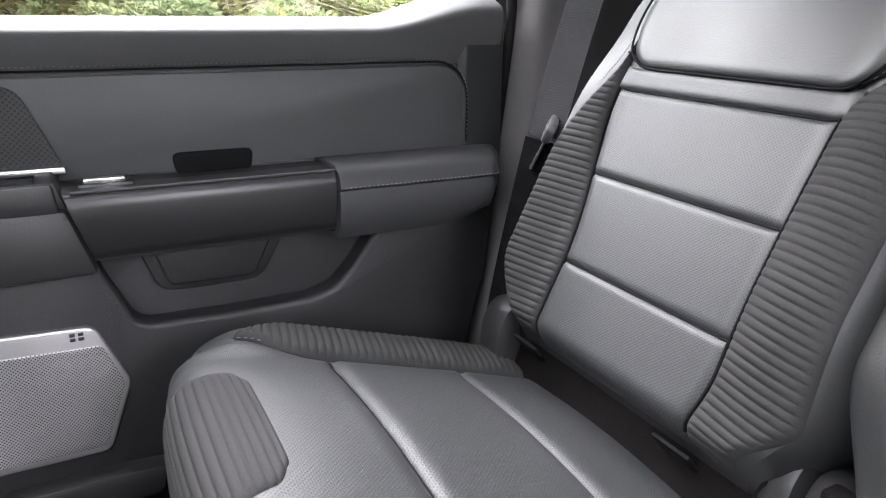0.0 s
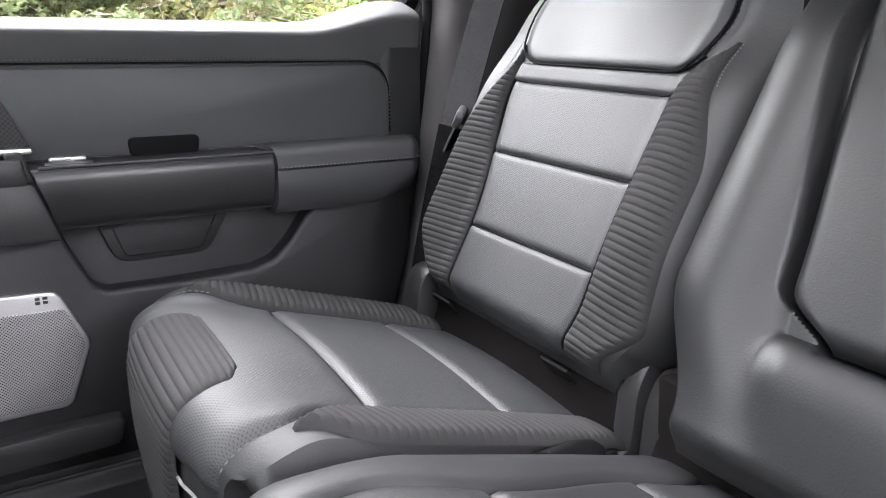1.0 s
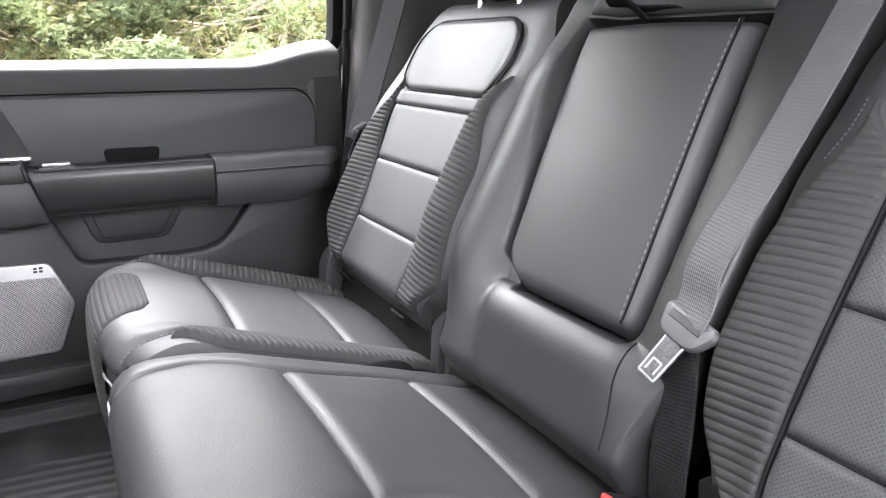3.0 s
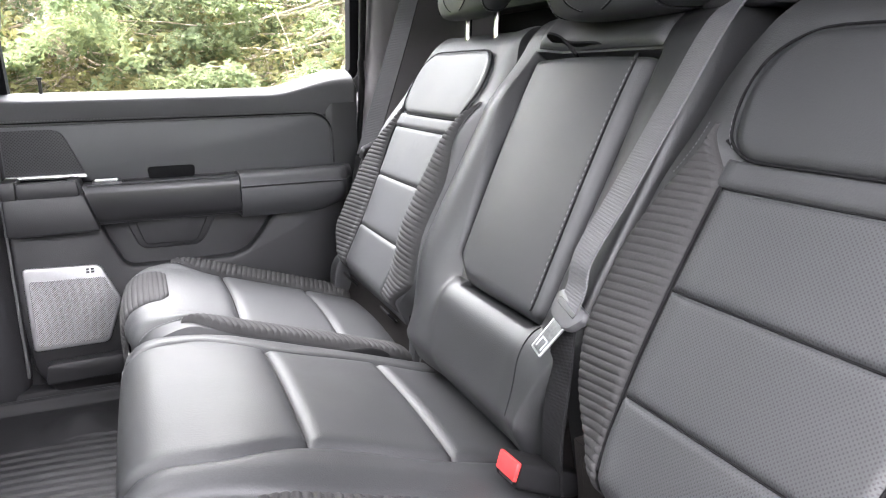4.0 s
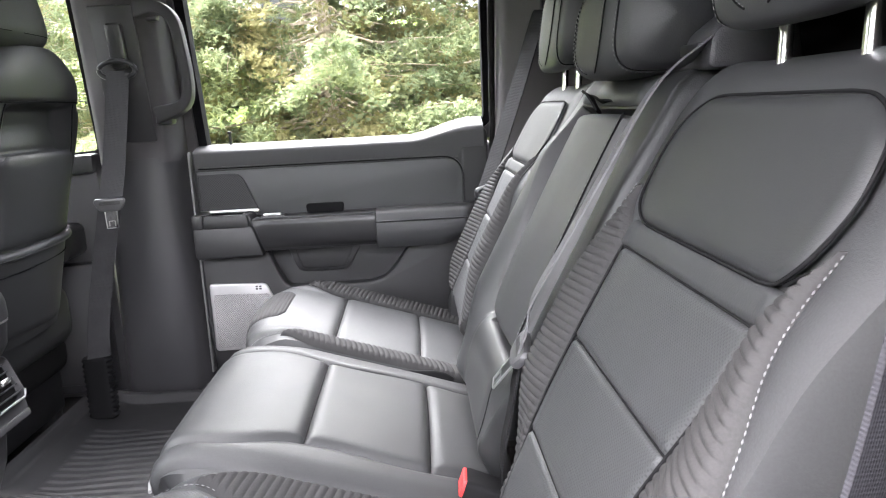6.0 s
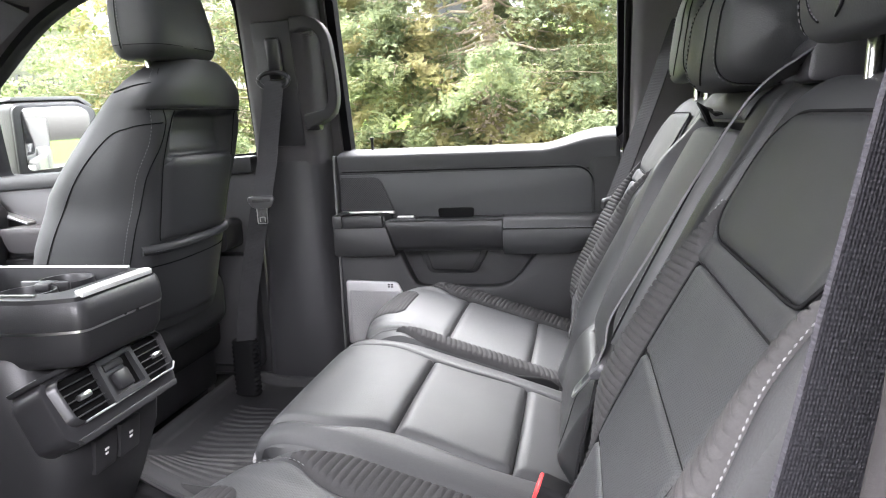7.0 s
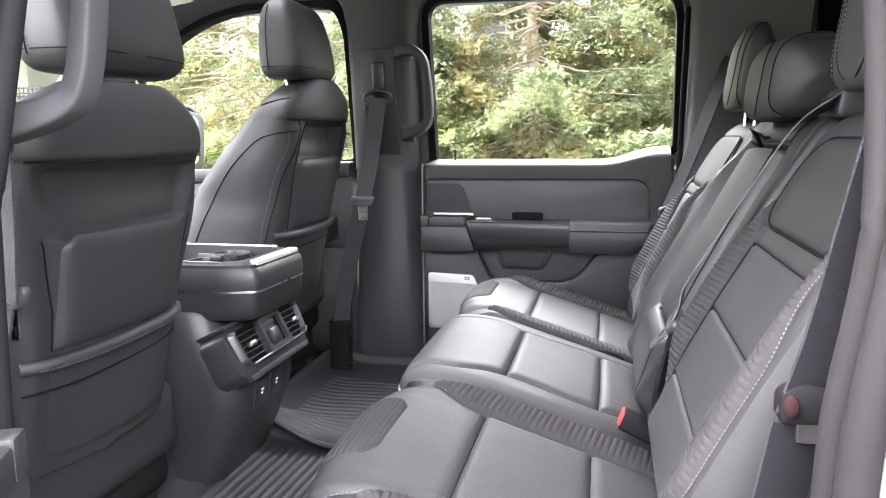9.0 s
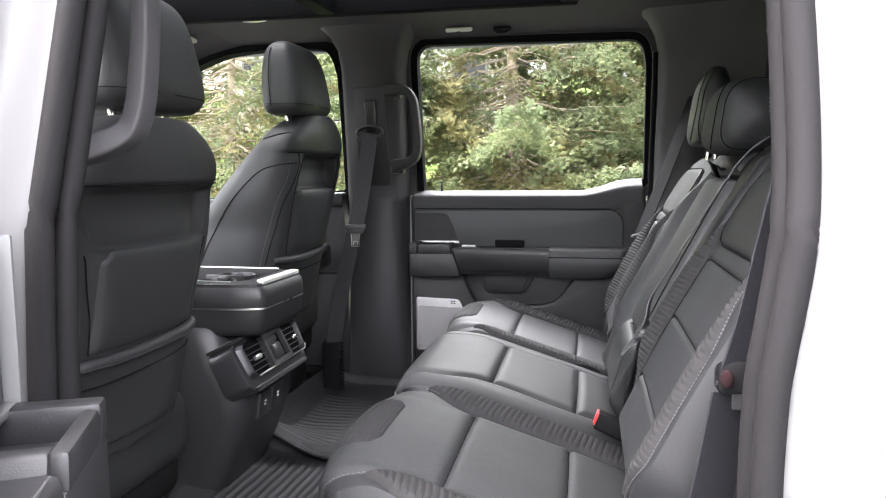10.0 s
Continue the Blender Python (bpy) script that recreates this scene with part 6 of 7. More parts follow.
lap = [(0.762, -0.215, 0.752), (0.735, -0.220, 0.770)]
for s_, y_, h_ in ((0.590, -0.236, 0.020), (0.550, -0.240, 0.030), (0.46, -0.236, 0.037), (0.36, -0.226, 0.040), (0.285, -0.214, 0.040)):
    bx, bz = back_p.at(np.array([s_]), h_)
    lap.append((float(bx[0]), y_, float(bz[0])))
lap += [(0.506, -0.2125, 0.454), (0.497, -0.211, 0.432)]
tube("webbing", spline(lap, 8), 0, WEBBING, mb, "", flat=(0.047, 0.0022, (-0.86, 0.18, 0.47)))
low = spline([(0.495, -0.208, 0.412), (0.481, -0.222, 0.354), (0.470, -0.230, 0.305), (0.470, -0.233, 0.250), (0.480, -0.233, 0.190)], 8)
# same belt below the tongue, shade put into a darker colour
tube("lower_webbing", low, 0, DARK_WEBBING, mb, "lower webbing with shade in its black colour", flat=(0.044, 0.003, (-0.93, 0.1, 0.35)))
tongue((0.4960, -0.210, 0.424), axes((-0.16, -0.975, -0.15), (0.58, -0.29, 0.77)), mb)
guide = thing("belt_guide", (0.735, -0.205, 0.745), "grey plastic belt outlet on top of the seat back", "belt guide")
part("outlet", prism(rounded([(0.695, 0.735), (0.700, 0.772), (0.740, 0.800), (0.790, 0.790), (0.80, 0.735)], 0.012), "y", -0.255, -0.150, 0.008), PLASTIC_GREY, guide, "grey plastic cover")
part("outlet_slot", box(0.693, 0.72, -0.234, -0.176, 0.752, 0.764, 0.003), BLACK_TRIM, guide, "black slot")


def outer_belt(sg, label):
    b = thing("seat_belt", (0.58, sg * 0.70, 0.15), label, "seat belt", "seat belts")
    if sg > 0:
        up = [(0.698, 0.722, 0.915), (0.678, 0.716, 0.86), (0.636, 0.704, 0.74), (0.580, 0.691, 0.59), (0.545, 0.680, 0.50)]
        lo = [(0.543, 0.682, 0.495), (0.522, 0.690, 0.38), (0.505, 0.700, 0.26), (0.490, 0.705, 0.13), (0.485, 0.705, 0.03)]
        face = (-0.75, -0.55, 0.3)
    else:
        up = [(0.690, -0.735, 0.965), (0.655, -0.745, 0.88), (0.612, -0.755, 0.76), (0.588, -0.760, 0.66), (0.568, -0.760, 0.56), (0.550, -0.758, 0.49)]
        lo = [(0.548, -0.757, 0.485), (0.535, -0.752, 0.40), (0.515, -0.745, 0.28), (0.500, -0.735, 0.15), (0.490, -0.725, 0.03)]
        face = (-0.35, 0.93, 0.1)
    tube("webbing", spline(up, 8), 0, SHADE_WEBBING if sg > 0 else INDIGO, b, "", flat=(0.047, 0.003, face))
    # the far belt's lower run is coloured darker for the shade low down
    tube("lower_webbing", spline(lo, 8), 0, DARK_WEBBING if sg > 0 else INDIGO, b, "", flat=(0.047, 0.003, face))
    if sg > 0:
        tongue((0.543, 0.668, 0.508), axes((0.6, 0.75, 0.1), (0.35, -0.2, 0.9)), b)
    else:
        part("tongue_grip", prism(rounded([(0.530, 0.486), (0.572, 0.488), (0.578, 0.512), (0.548, 0.520), (0.530, 0.512)], 0.008), "y", -0.772, -0.745, 0.005), CUP_BLACK, b, "black tongue grip")
        part("stop_button", prism([(0.538 + 0.006 * math.cos(a), 0.503 + 0.009 * math.sin(a)) for a in np.linspace(0, 2 * math.pi, 20, endpoint=False)], "y", -0.776, -0.752, 0.003), MAROON, b, "dull red belt stop")
        part("tongue_plate", box(0.545, 0.572, -0.764, -0.760, 0.470, 0.488, 0.0008, 1), STEEL_DARK, b, "steel belt tongue")
    part("anchor", box(0.465, 0.51, sg * 0.70 - 0.02, sg * 0.70 + 0.02, 0.0, 0.04, 0.006), GLOSS, b, "black floor anchor")
    return b


outer_belt(1, "grey seat belt with steel tongue hanging beside the far rear seat")
outer_belt(-1, "dark blue-black seat belt with red stop beside the doorway seat")


def front_belt(sg):
    b = thing("seat_belt", (-0.30, sg * 0.70, 0.10), "dark grey front seat belt on the centre pillar with steel tongue", "seat belt", "seat belts")
    tube("webbing", spline([(-0.258, sg * 0.682, 0.822), (-0.268, sg * 0.672, 0.74), (-0.285, sg * 0.660, 0.62), (-0.302, sg * 0.650, 0.53)], 8), 0, FRONT_WEBBING, b, "", flat=(0.047, 0.003, (0.3, -sg * 0.95, 0)))
    tube("lower_webbing", spline([(-0.304, sg * 0.650, 0.525), (-0.335, sg * 0.652, 0.40), (-0.365, sg * 0.655, 0.27), (-0.385, sg * 0.660, 0.15)], 8), 0, SHADE_WEBBING, b, "", flat=(0.047, 0.003, (0.4, -sg * 0.9, 0)))
    part("height_adjuster", moved(box(-0.018, 0.018, -0.010, 0.010, -0.050, 0.050, 0.007), Matrix.Translation((-0.262, sg * 0.706, 0.878)) @ pose(0, 0, 0, sg * 9, 0, 0)), GLOSS, b, "black height adjuster")
    arc = [(-0.262 + 0.040 * math.cos(a), sg * 0.690, 0.826 + 0.020 * math.sin(a)) for a in np.linspace(0, 2 * math.pi, 24, endpoint=False)]
    tube("belt_ring", arc, 0.0055, GLOSS, b, "black belt ring", closed=True)
    tongue((-0.300, sg * 0.645, 0.528), axes((1, 0.25 * sg, 0), (0.05, 0, 1)), b)
    boot = []
    for k in range(25):
        z = 0.02 + 0.15 * k / 24
        r = 0.025 + (0.003 if k % 2 else 0.0)
        boot.append([(-0.388 + r * 1.25 * math.copysign(abs(math.cos(a)) ** 0.6, math.cos(a)), sg * 0.665 + r * 0.7 * math.copysign(abs(math.sin(a)) ** 0.6, math.sin(a)), z) for a in np.linspace(0, 2 * math.pi, 20, endpoint=False)])
    loft("ribbed_boot", boot, CUP_BLACK, b, "ribbed black rubber boot", smooth=False)
    return b


for s in (1, -1):
    front_belt(s)


# ---- belt buckles ----
def buckle(at, turn, label):
    b = thing("belt_buckle", at, label, "belt buckle", "belt buckles")
    m = Matrix.Translation(at) @ turn
    body = [[(x, y * w, z * h) for y, z in rounded([(-0.027, -0.014), (0.027, -0.014), (0.027, 0.014), (-0.027, 0.014)], 0.007)] for x, w, h in ((-0.050, 0.96, 0.95), (-0.046, 1.0, 1.0), (0.0, 1.0, 1.0), (0.020, 0.85, 0.9), (0.034, 0.55, 0.7))]
    ob = loft("housing", [[tuple(m @ Vector(p)) for p in r] for r in body], CUP_BLACK, b, "black plastic buckle housing")
    part("release_button", moved(box(-0.0545, -0.0485, -0.0225, 0.0225, -0.0075, 0.0130, 0.002), m), RED, b, "bright red release button")
    part("slot", moved(box(-0.0515, -0.048, -0.017, 0.017, -0.0115, -0.0080, 0.0008, 1), m), BLACK_TRIM, b)
    tube("stalk", [tuple(m @ Vector(p)) for p in ((0.028, 0, 0), (0.050, 0.002, -0.003), (0.075, 0.004, -0.012))], 0, WEBBING, b, "black webbing stalk", flat=(0.030, 0.004, (0.2, 0, 1)))
    part("anchor_clip", moved(box(0.040, 0.058, -0.012, 0.004, 0.000, 0.006, 0.0015), m), PLATE, b, "dull steel anchor clip")
    return b


buckle((0.470, -0.226, 0.251), axes((0.93, -0.10, -0.36), (0.25, 0.12, 1.0)), "black belt buckle with red button lying on the seat seam")
buckle((0.400, 0.213, 0.222), pose(0, 0, 0, 60, 8, 10), "black belt buckle with red button tucked between seats")

# ---- roof fittings ----
rl = thing("roof_lamp", (-0.545, 0.515, 1.13), "white oval roof lamp in the headliner", "roof lamp")
part("lens", prism([(-0.555 + 0.042 * math.cos(a), 0.517 + 0.030 * math.sin(a)) for a in np.linspace(0, 2 * math.pi, 28, endpoint=False)], "z", 1.143, 1.152, 0.002), LAMP, rl, "white lens")
vs_ = thing("sun_visor", (-0.9, 0.5, 1.08), "pale folded sun visor corner under the headliner", "sun visor")
part("visor_panel", moved(box(-0.10, 0.08, -0.20, 0.20, -0.008, 0.008, 0.006), Matrix.Translation((-0.895, 0.47, 1.112)) @ pose(0, 0, 0, 0, -8, 0)), BEIGE, vs_)
sl = thing("side_lamp", (0.017, 0.70, 1.12), "white rectangular reading lamp over the far door", "reading lamp")
part("lens", moved(box(-0.040, 0.040, -0.012, 0.012, -0.006, 0.006, 0.004), Matrix.Translation((0.018, 0.700, 1.1285)) @ pose(0, 0, 0, 35, 0, 0)), LAMP, sl, "white lens")
part("lamp_switch", moved(box(-0.006, 0.006, -0.008, 0.008, -0.010, 0.0, 0.002), Matrix.Translation((0.018, 0.697, 1.1255)) @ pose(0, 0, 0, 35, 0, 0)), PLASTIC, sl)
ck = thing("coat_hook", (0.145, 0.70, 1.11), "black plastic coat hook over the far door", "coat hook")
part("hook_plate", moved(box(-0.026, 0.026, -0.012, 0.012, -0.006, 0.006, 0.003), Matrix.Translation((0.145, 0.712, 1.1265)) @ pose(0, 0, 0, 35, 0, 0)), GLOSS, ck)
tube("hook_arm", spline([(0.130, 0.709, 1.124), (0.130, 0.694, 1.113), (0.145, 0.690, 1.109), (0.160, 0.694, 1.113), (0.160, 0.709, 1.124)], 5), 0.004, GLOSS, ck, "black hook")

# ---- outside: rising lawn, spruces, fence, house ----
LAWN = material("lawn", (0.100, 0.150, 0.030), 0.95, spread=0.35, grain=30, bump=0.0, patches=0.8, spec=0.1)
FENCE = material("black_fence_steel", (0.012, 0.012, 0.013), 0.45, spread=0.05, grain=200, bump=0.0)
SIDING = material("pale_siding", (0.36, 0.34, 0.31), 0.7, spread=0.04, grain=60, bump=0.05, patches=1)
SHINGLE = material("brown_shingles", (0.16, 0.13, 0.11), 0.9, spread=0.2, grain=20, bump=0.1, patches=2)
BARK = material("spruce_bark", (0.42, 0.34, 0.27), 0.95, spread=0.35, grain=60, bump=0.6, patches=6)


def leaf_material(name, c0, c1, c2, through_=0.25):
    m = bpy.data.materials.new(name)
    m.use_nodes = True
    n, l = m.node_tree.nodes, m.node_tree.links
    b = n["Principled BSDF"]
    g = n.new("ShaderNodeNewGeometry")
    r = n.new("ShaderNodeValToRGB")
    r.color_ramp.elements[0].color, r.color_ramp.elements[1].color = (*c0, 1), (*c2, 1)
    e = r.color_ramp.elements.new(0.55)
    e.color = (*c1, 1)
    tc, nz, mx = n.new("ShaderNodeTexCoord"), n.new("ShaderNodeTexNoise"), n.new("ShaderNodeMath")
    nz.inputs["Scale"].default_value, nz.inputs["Detail"].default_value = 1.1, 3
    l.new(tc.outputs["Object"], nz.inputs["Vector"])
    mx.operation = "MULTIPLY_ADD"
    l.new(g.outputs["Random Per Island"], mx.inputs[0])
    mx.inputs[1].default_value = 0.55
    sub = n.new("ShaderNodeMapRange")
    sub.inputs["From Min"].default_value, sub.inputs["From Max"].default_value = 0.3, 0.7
    sub.inputs["To Min"].default_value, sub.inputs["To Max"].default_value = 0.0, 0.45
    l.new(nz.outputs["Fac"], sub.inputs["Value"])
    l.new(sub.outputs[0], mx.inputs[2])
    l.new(mx.outputs[0], r.inputs[0])
    l.new(r.outputs[0], b.inputs["Base Color"])
    b.inputs["Roughness"].default_value = 0.65
    b.inputs["Specular IOR Level"].default_value = 0.25
    t, ms = n.new("ShaderNodeBsdfTranslucent"), n.new("ShaderNodeMixShader")
    l.new(r.outputs[0], t.inputs[0])
    ms.inputs[0].default_value = through_
    l.new(b.outputs[0], ms.inputs[1])
    l.new(t.outputs[0], ms.inputs[2])
    l.new(ms.outputs[0], n["Material Output"].inputs["Surface"])
    return m


NEEDLES = leaf_material("spruce_needles", (0.136, 0.174, 0.108), (0.180, 0.208, 0.110), (0.242, 0.236, 0.102), 0.6)
DRY_NEEDLES = leaf_material("yellowing_inner_needles", (0.19, 0.165, 0.085), (0.25, 0.225, 0.105), (0.28, 0.27, 0.125), 0.6)
LEAVES = leaf_material("broad_leaves", (0.045, 0.080, 0.012), (0.11, 0.19, 0.030), (0.20, 0.28, 0.05), 0.35)


def ground_z(x, y):
    return -0.80 + 0.128 * y * (y > 0) + 0.03 * y * (y <= 0)


ground = patch("ground", lambda a, b: (a, b, ground_z(a, b)), np.linspace(-300, 300, 61), np.concatenate([np.linspace(-300, -4, 20), np.linspace(-2, 40, 43), np.linspace(60, 300, 10)]), LAWN)
tagged(ground, "light green mown lawn rising beyond the truck", "lawn", kind="structure")


CONCRETE = material("grey_concrete", (0.12, 0.118, 0.115), 0.9, spread=0.12, grain=40, bump=0.1, patches=0.7)
drive = patch("driveway", lambda a, b: (a, b, ground_z(a, b) + 0.02), np.linspace(-40, 40, 41), np.linspace(-16, 3.6, 30), CONCRETE)
tagged(drive, "grey concrete driveway under the truck", "driveway", kind="structure")


def spruce(x, y, height, reach, seed, label, sprays=9000):
    rnd = np.random.default_rng(seed)
    z0 = float(ground_z(np.array(x), np.array(y)))
    t = thing("spruce_tree", (x, y, z0), label, "tree", "spruce trees")
    rings = []
    for k in range(14):
        f = k / 13
        r = 0.066 * (1 - f) ** 0.9 * height / 9 + 0.012
        rings.append([(x + 0.05 * math.sin(5 * f + seed) + r * math.cos(a), y + 0.05 * math.cos(4 * f) + r * math.sin(a), z0 - 0.1 + f * height) for a in np.linspace(0, 2 * math.pi, 10, endpoint=False)])
    loft("trunk", rings, BARK, t, "rough brown trunk")
    limbs_v, limbs_f, P, D, S, N, dry = [], [], [], [], [], [], []
    n_limb = int(height * 30)
    up = np.array([0.0, 0.0, 1.0])

    def stick(line, r0, side):
        """A thin three-sided limb along a line."""
        b0, n = len(limbs_v), len(line) - 1
        for k, p in enumerate(line):
            r = r0 * (1 - k / (n + 1))
            limbs_v.extend(p + r * (math.cos(q) * side + math.sin(q) * up) for q in (0, 2.1, 4.2))
        for k in range(n):
            limbs_f.extend((b0 + 3 * k + j, b0 + 3 * k + (j + 1) % 3, b0 + 3 * k + 3 + (j + 1) % 3, b0 + 3 * k + 3 + j) for j in range(3))
    limbs = []
    for i in range(n_limb):
        f = 0.015 + 0.965 * ((i + rnd.random()) / n_limb) ** 1.4
        a = rnd.random() * 2 * math.pi
        L = reach * (1 - f) ** 0.75 * (0.7 + 0.5 * rnd.random()) + 0.12
        # the side towards the drive is thin at head height, where the trunk shows
        thin = math.cos(a + math.pi / 2) > 0.90 and 1.5 < f * height + z0 < 2.4
        limbs.append((f, a, L * (0.62 if thin else 1.0), thin))
    total = sum(L * L * (0.25 if thin else 1.0) for _, _, L, thin in limbs)
    for f, a, L, thin in limbs:
        base = np.array([x, y, z0 + f * height])
        out = np.array([math.cos(a), math.sin(a), 0])
        side = np.cross(out, up)
        droop = 0.26 + 0.25 * rnd.random() - 0.45 * f
        n = 9
        line = np.array([base + out * L * k / n + up * (-droop * L * (k / n) + 0.26 * L * (k / n) ** 2) + rnd.normal(0, 0.018, 3) for k in range(n + 1)])
        stick(line, 0.009 + 0.013 * (1 - f), side)
        twigs = 9
        each = max(3, int(sprays * L * L * (0.25 if thin else 1.0) / total / twigs))
        for j in range(twigs):
            u = 0.34 + 0.66 * (j + rnd.random()) / twigs
            root = np.array([np.interp(u * n, np.arange(n + 1), line[:, k]) for k in range(3)])
            d = out * (0.45 + 0.5 * u) + side * (1 if j % 2 else -1) * (0.95 - 0.5 * u) + up * rnd.normal(-0.16, 0.10)
            d /= np.linalg.norm(d)
            tl = (0.40 * L * (1.12 - u) + 0.09) * (0.7 + 0.6 * rnd.random())
            sag = 0.20 + 0.25 * rnd.random()
            if j % 3 == 0:
                stick(np.array([root + d * tl * v - up * sag * tl * v * v for v in (0, 0.5, 1.0)]), 0.006, np.cross(d, up) / (np.linalg.norm(np.cross(d, up)) + 1e-6))
            across = np.cross(d, up)
            across /= np.linalg.norm(across) + 1e-6
            v = rnd.random(each) ** 0.8
            w = rnd.normal(0, 0.34, each) * (1.1 - 0.7 * v)
            pts = root + np.outer(v * tl, d) - np.outer(sag * tl * v * v, up) + np.outer(w * tl * 0.55, across) + rnd.normal(0, 0.035, (each, 3))
            old = (u < 0.66 + 0.22 * rnd.random()) and rnd.random() < 0.36
            fall = (0.55 if old else 0.14) + 0.25 * sag
            dd = d + np.outer(np.sign(w) * 0.65 * rnd.random(each), across) - np.outer(fall + rnd.normal(0, 0.16, each), up)
            P.append(pts)
            D.append(dd / np.linalg.norm(dd, axis=1, keepdims=True))
            S.append((0.040 + 0.038 * rnd.random(each)) * (1.15 if old else 1.0))
            N.append(np.tile(up + 0.35 * out, (each, 1)) + rnd.normal(0, 0.85, (each, 3)))
            dry.append(np.full(each, old))
    mesh_object("limbs", limbs_v, limbs_f, BARK, t, "thin bare brown limbs")
    P, D, S, N, dry = np.concatenate(P), np.concatenate(D), np.concatenate(S)[:, None], np.concatenate(N), np.concatenate(dry)
    U = np.cross(D, N)
    U /= np.linalg.norm(U, axis=1, keepdims=True) + 1e-9
    quads = []
    # each spray: three narrow blades that lie in one plate
    for along, ang, fl in ((0.0, 0.0, 1.0), (0.12, 0.75, 0.72), (0.12, -0.75, 0.72)):
        way, wid = math.cos(ang) * D + math.sin(ang) * U, (math.cos(ang) * U - math.sin(ang) * D) * 0.138
        a0 = P + D * S * along
        quads.append(np.stack([a0, a0 + way * S * fl * 0.5 + wid * S, a0 + way * S * fl, a0 + way * S * fl * 0.5 - wid * S], 1))
    Q = np.stack(quads, 1).reshape(-1, 3)
    for nm, sel, mt, lb in (("crown", np.repeat(~dry, 12), NEEDLES, "drooping blue-green needle sprays"), ("inner_needles", np.repeat(dry, 12), DRY_NEEDLES, "yellow-brown drying inner needles")):
        q_ = Q[sel]
        mesh_object(nm, q_, np.arange(len(q_)).reshape(-1, 4).tolist(), mt, t, lb, smooth=False)
    return t


spruce(-0.50, 7.6, 9.0, 2.3, 3, "blue-green spruce close beyond the far window", 200000)
spruce(2.6, 8.2, 10.0, 3.2, 5, "tall spruce with yellowing inner needles", 95000)
spruce(1.1, 10.3, 9.5, 2.8, 21, "blue-green spruce standing behind two larger ones", 34000)
spruce(5.8, 8.6, 9.5, 3.0, 8, "blue-green spruce in a row of trees", 18000)
spruce(9.2, 9.0, 9.0, 3.0, 9, "blue-green spruce at the end of the row", 6000)
spruce(-4.9, 8.9, 8.5, 2.4, 11, "blue-green spruce beside the lawn", 85000)
spruce(-7.8, 13.0, 7.0, 2.2, 14, "slim spruce beside the lawn fence", 6000)


def leafy_tree(x, y, height, seed, label, leaves=9000):
    rnd = np.random.default_rng(seed)
    z0 = float(ground_z(np.array(x), np.array(y)))
    t = thing("leafy_tree", (x, y, z0), label, "tree", "leafy trees")
    verts, faces = [], []
    ends = []

    def limb(p, d, L, r, depth):
        q = p + d * L
        u = np.cross(d, (0.2, 0.4, 0.9))
        u /= np.linalg.norm(u)
        w = np.cross(d, u)
        b0 = len(verts)
        for c, rr in ((p, r), (q, r * 0.6)):
            for a in np.linspace(0, 2 * math.pi, 6, endpoint=False):
                verts.append(c + rr * (math.cos(a) * u + math.sin(a) * w))
        for j in range(6):
            faces.append((b0 + j, b0 + (j + 1) % 6, b0 + 6 + (j + 1) % 6, b0 + 6 + j))
        if depth == 0:
            ends.append(q)
            return
        for _ in range(3 if depth > 1 else 4):
            nd = d + rnd.normal(0, 0.55, 3)
            nd[2] = abs(nd[2]) * 0.6 + 0.1
            nd /= np.linalg.norm(nd)
            limb(p + d * L * (0.6 + 0.4 * rnd.random()), nd, L * 0.68, r * 0.5, depth - 1)
    limb(np.array([x, y, z0 - 0.1]), np.array([0.03, 0.02, 1.0]), height * 0.36, height * 0.022, 4)
    mesh_object("trunk", verts, faces, BARK, t, "brown trunk and limbs")
    E = np.array(ends)
    c = E[rnd.integers(0, len(E), leaves)] + rnd.normal(0, height * 0.055, (leaves, 3))
    d = rnd.normal(0, 1, (leaves, 3))
    d /= np.linalg.norm(d, axis=1, keepdims=True)
    u = np.cross(d, rnd.normal(0, 1, (leaves, 3)))
    u /= np.linalg.norm(u, axis=1, keepdims=True)
    s = (0.10 + 0.10 * rnd.random((leaves, 1))) * height / 8
    Q = np.stack([c - d * s, c + u * s * 0.6, c + d * s, c - u * s * 0.6], 1).reshape(-1, 3)
    mesh_object("crown", Q, np.arange(len(Q)).reshape(-1, 4).tolist(), LEAVES, t, "fresh green leaves", smooth=False)
    return t


for x, y, hgt, seed in ((-17, 17, 9, 2), (-22, 12, 10, 4), (-26, 20, 12, 6), (-14, 24, 9, 7), (4, 19, 9, 10), (-30, 6, 12, 12), (-27, -2, 11, 13), (-10, 30, 10, 17), (-20, 30, 11, 18)):
    leafy_tree(x, y, hgt, seed, "fresh green broadleaf tree behind the lawn")

# steel fence
fence = thing("steel_fence", (-9, 14, 1.0), "black steel picket fence along the lawn", "fence")
fx = np.arange(-24, 6, 0.125)


def fence_at(x):
    y = 14.0 + 0.02 * (x + 9)
    return y, float(ground_z(np.array(x), np.array(y)))


bars_v, bars_f = [], []


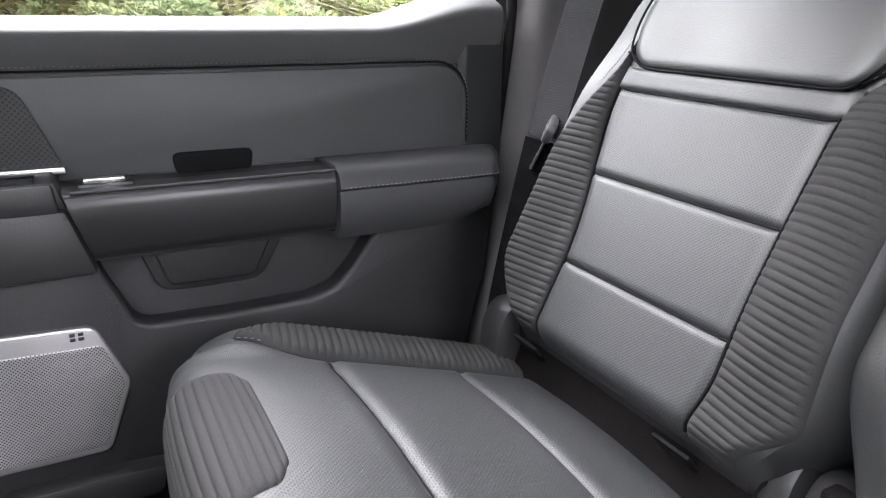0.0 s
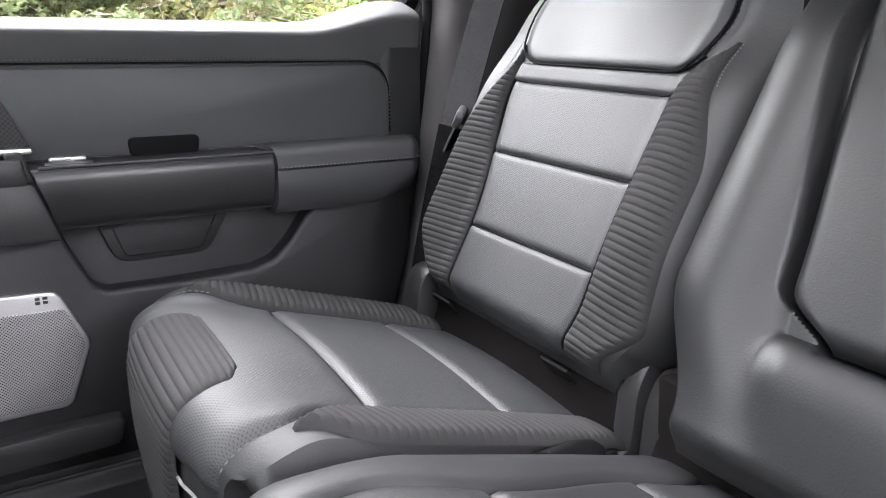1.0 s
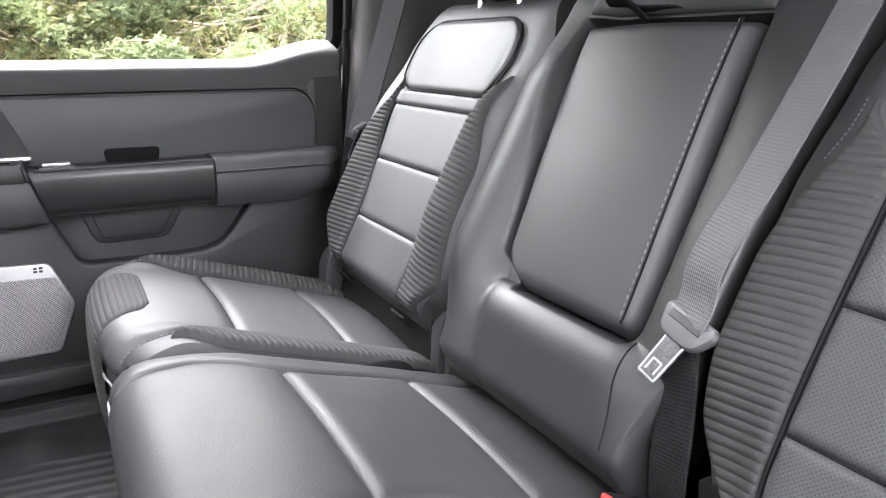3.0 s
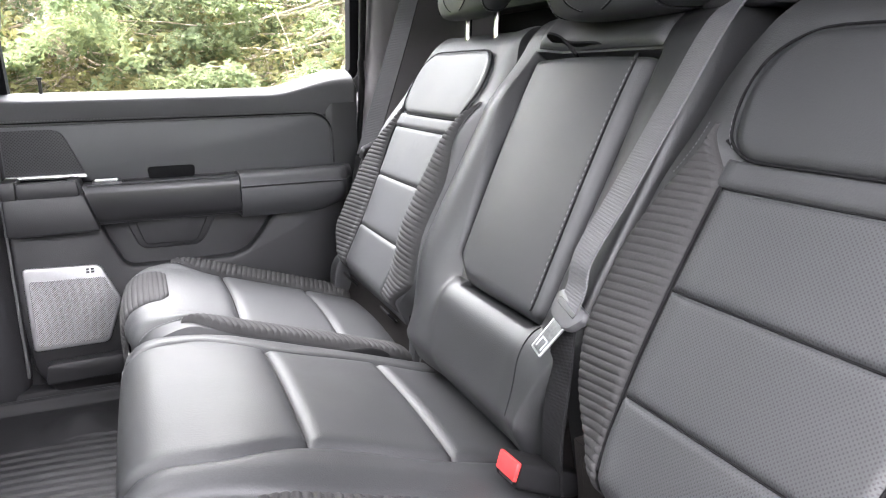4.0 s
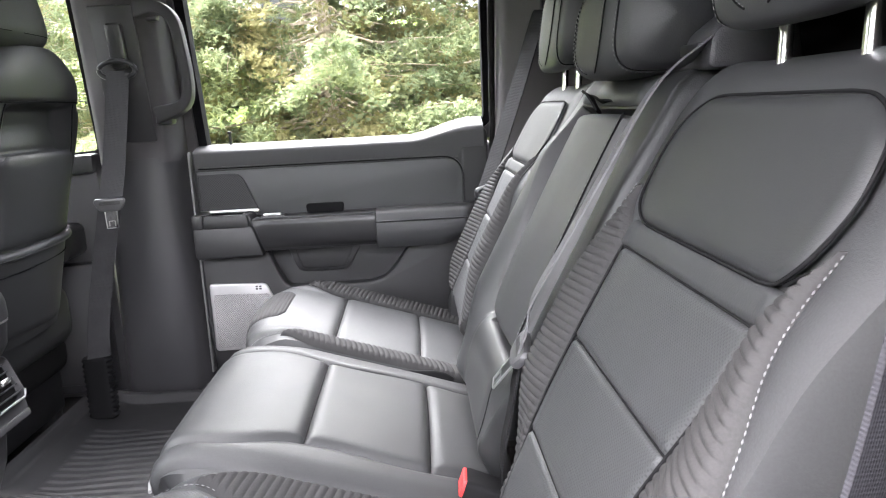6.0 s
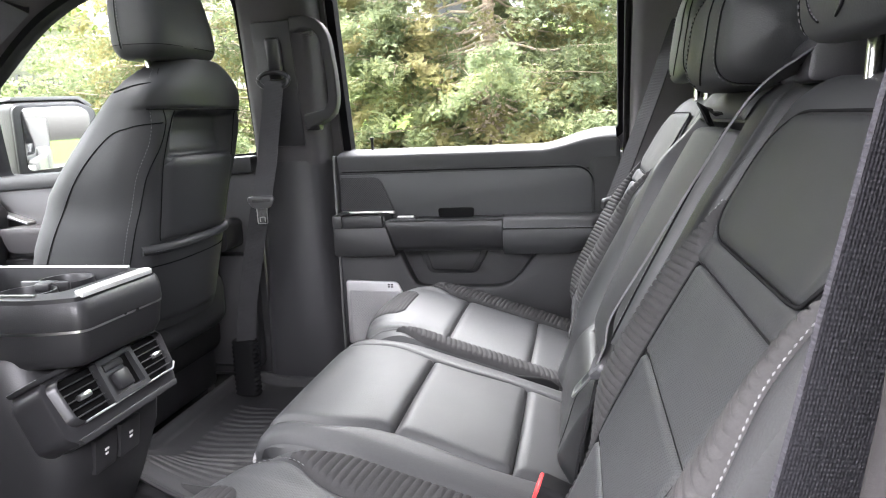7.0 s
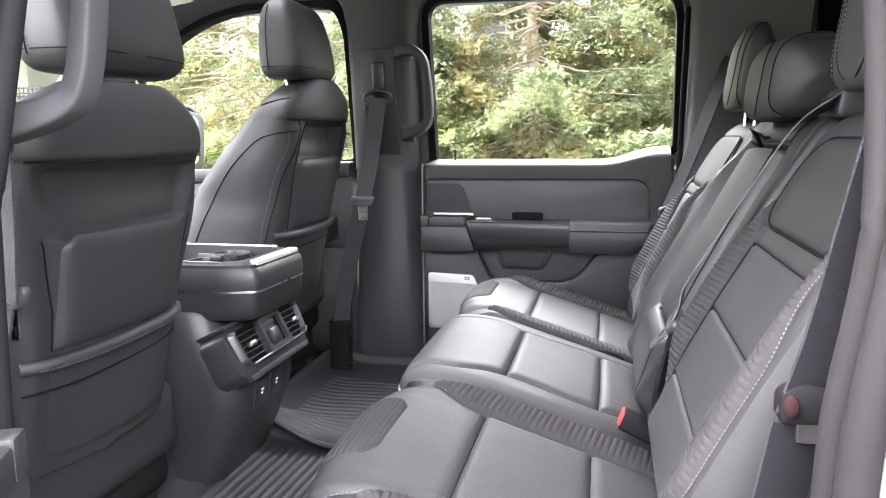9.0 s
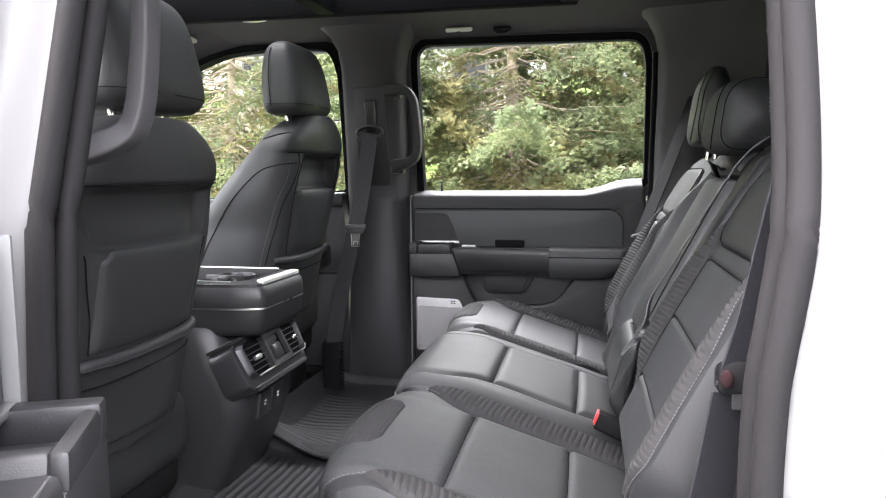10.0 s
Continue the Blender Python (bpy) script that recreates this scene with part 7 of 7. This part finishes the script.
def bar(x, y, z0, z1, r):
    b0 = len(bars_v)
    for z in (z0, z1):
        bars_v.extend([(x - r, y - r, z), (x + r, y - r, z), (x + r, y + r, z), (x - r, y + r, z)])
    bars_f.extend([(b0, b0 + 1, b0 + 5, b0 + 4), (b0 + 1, b0 + 2, b0 + 6, b0 + 5), (b0 + 2, b0 + 3, b0 + 7, b0 + 6), (b0 + 3, b0, b0 + 4, b0 + 7), (b0 + 4, b0 + 5, b0 + 6, b0 + 7)])


for x in fx:
    y, z = fence_at(x)
    bar(x, y, z + 0.06, z + 1.02, 0.009)
tagged(mesh_object("pickets", bars_v, bars_f, FENCE, fence, "thin black pickets", smooth=False), kind="stuff")
for x in np.arange(-24, 6.1, 2.0):
    y, z = fence_at(x)
    part("post", box(x - 0.03, x + 0.03, y - 0.03, y + 0.03, z - 0.05, z + 1.12, 0.004), FENCE, fence)
for dz in (0.15, 0.85, 0.98):
    tube("rail", [(x, fence_at(x)[0], fence_at(x)[1] + dz) for x in np.linspace(-24, 6, 6)], 0.018, FENCE, fence, sides=4)


def far_house(x, y, w, d, h, label, windows=4):
    z0 = float(ground_z(np.array(x), np.array(y))) - 0.4
    hs_ = thing("house", (x, y, z0), label, "house", "houses")
    part("wall", box(x - w / 2, x + w / 2, y - d / 2, y + d / 2, z0, z0 + h, 0.02), SIDING, hs_, "pale horizontal siding")
    for k in range(int(h / 0.22)):
        part("siding_board", box(x - w / 2 - 0.012, x + w / 2 + 0.012, y - d / 2 - 0.02, y - d / 2, z0 + 0.22 * k, z0 + 0.22 * k + 0.20, 0.0), SIDING, hs_)
    part("roof", prism([(y - d / 2 - 0.4, z0 + h), (y + d / 2 + 0.4, z0 + h), (y, z0 + h + d * 0.32)], "x", x - w / 2 - 0.4, x + w / 2 + 0.4, 0.02), SHINGLE, hs_, "brown shingle roof")
    for k in range(windows):
        cx = x - w / 2 + w * (k + 0.5) / windows
        wd = part("window", box(cx - 0.55, cx + 0.55, y - d / 2 - 0.06, y - d / 2 - 0.01, z0 + 1.1, z0 + 2.4, 0.01), PAINT, hs_, "white framed window")
        part("pane", box(cx - 0.47, cx + 0.47, y - d / 2 - 0.065, y - d / 2 - 0.05, z0 + 1.18, z0 + 2.32, 0.0), BLACK_TRIM, wd)
    return hs_


far_house(-6.5, 24, 9, 7, 3.4, "pale sided house behind the steel fence")
far_house(-30, 30, 12, 8, 3.2, "pale house with brown roof far behind the trees")
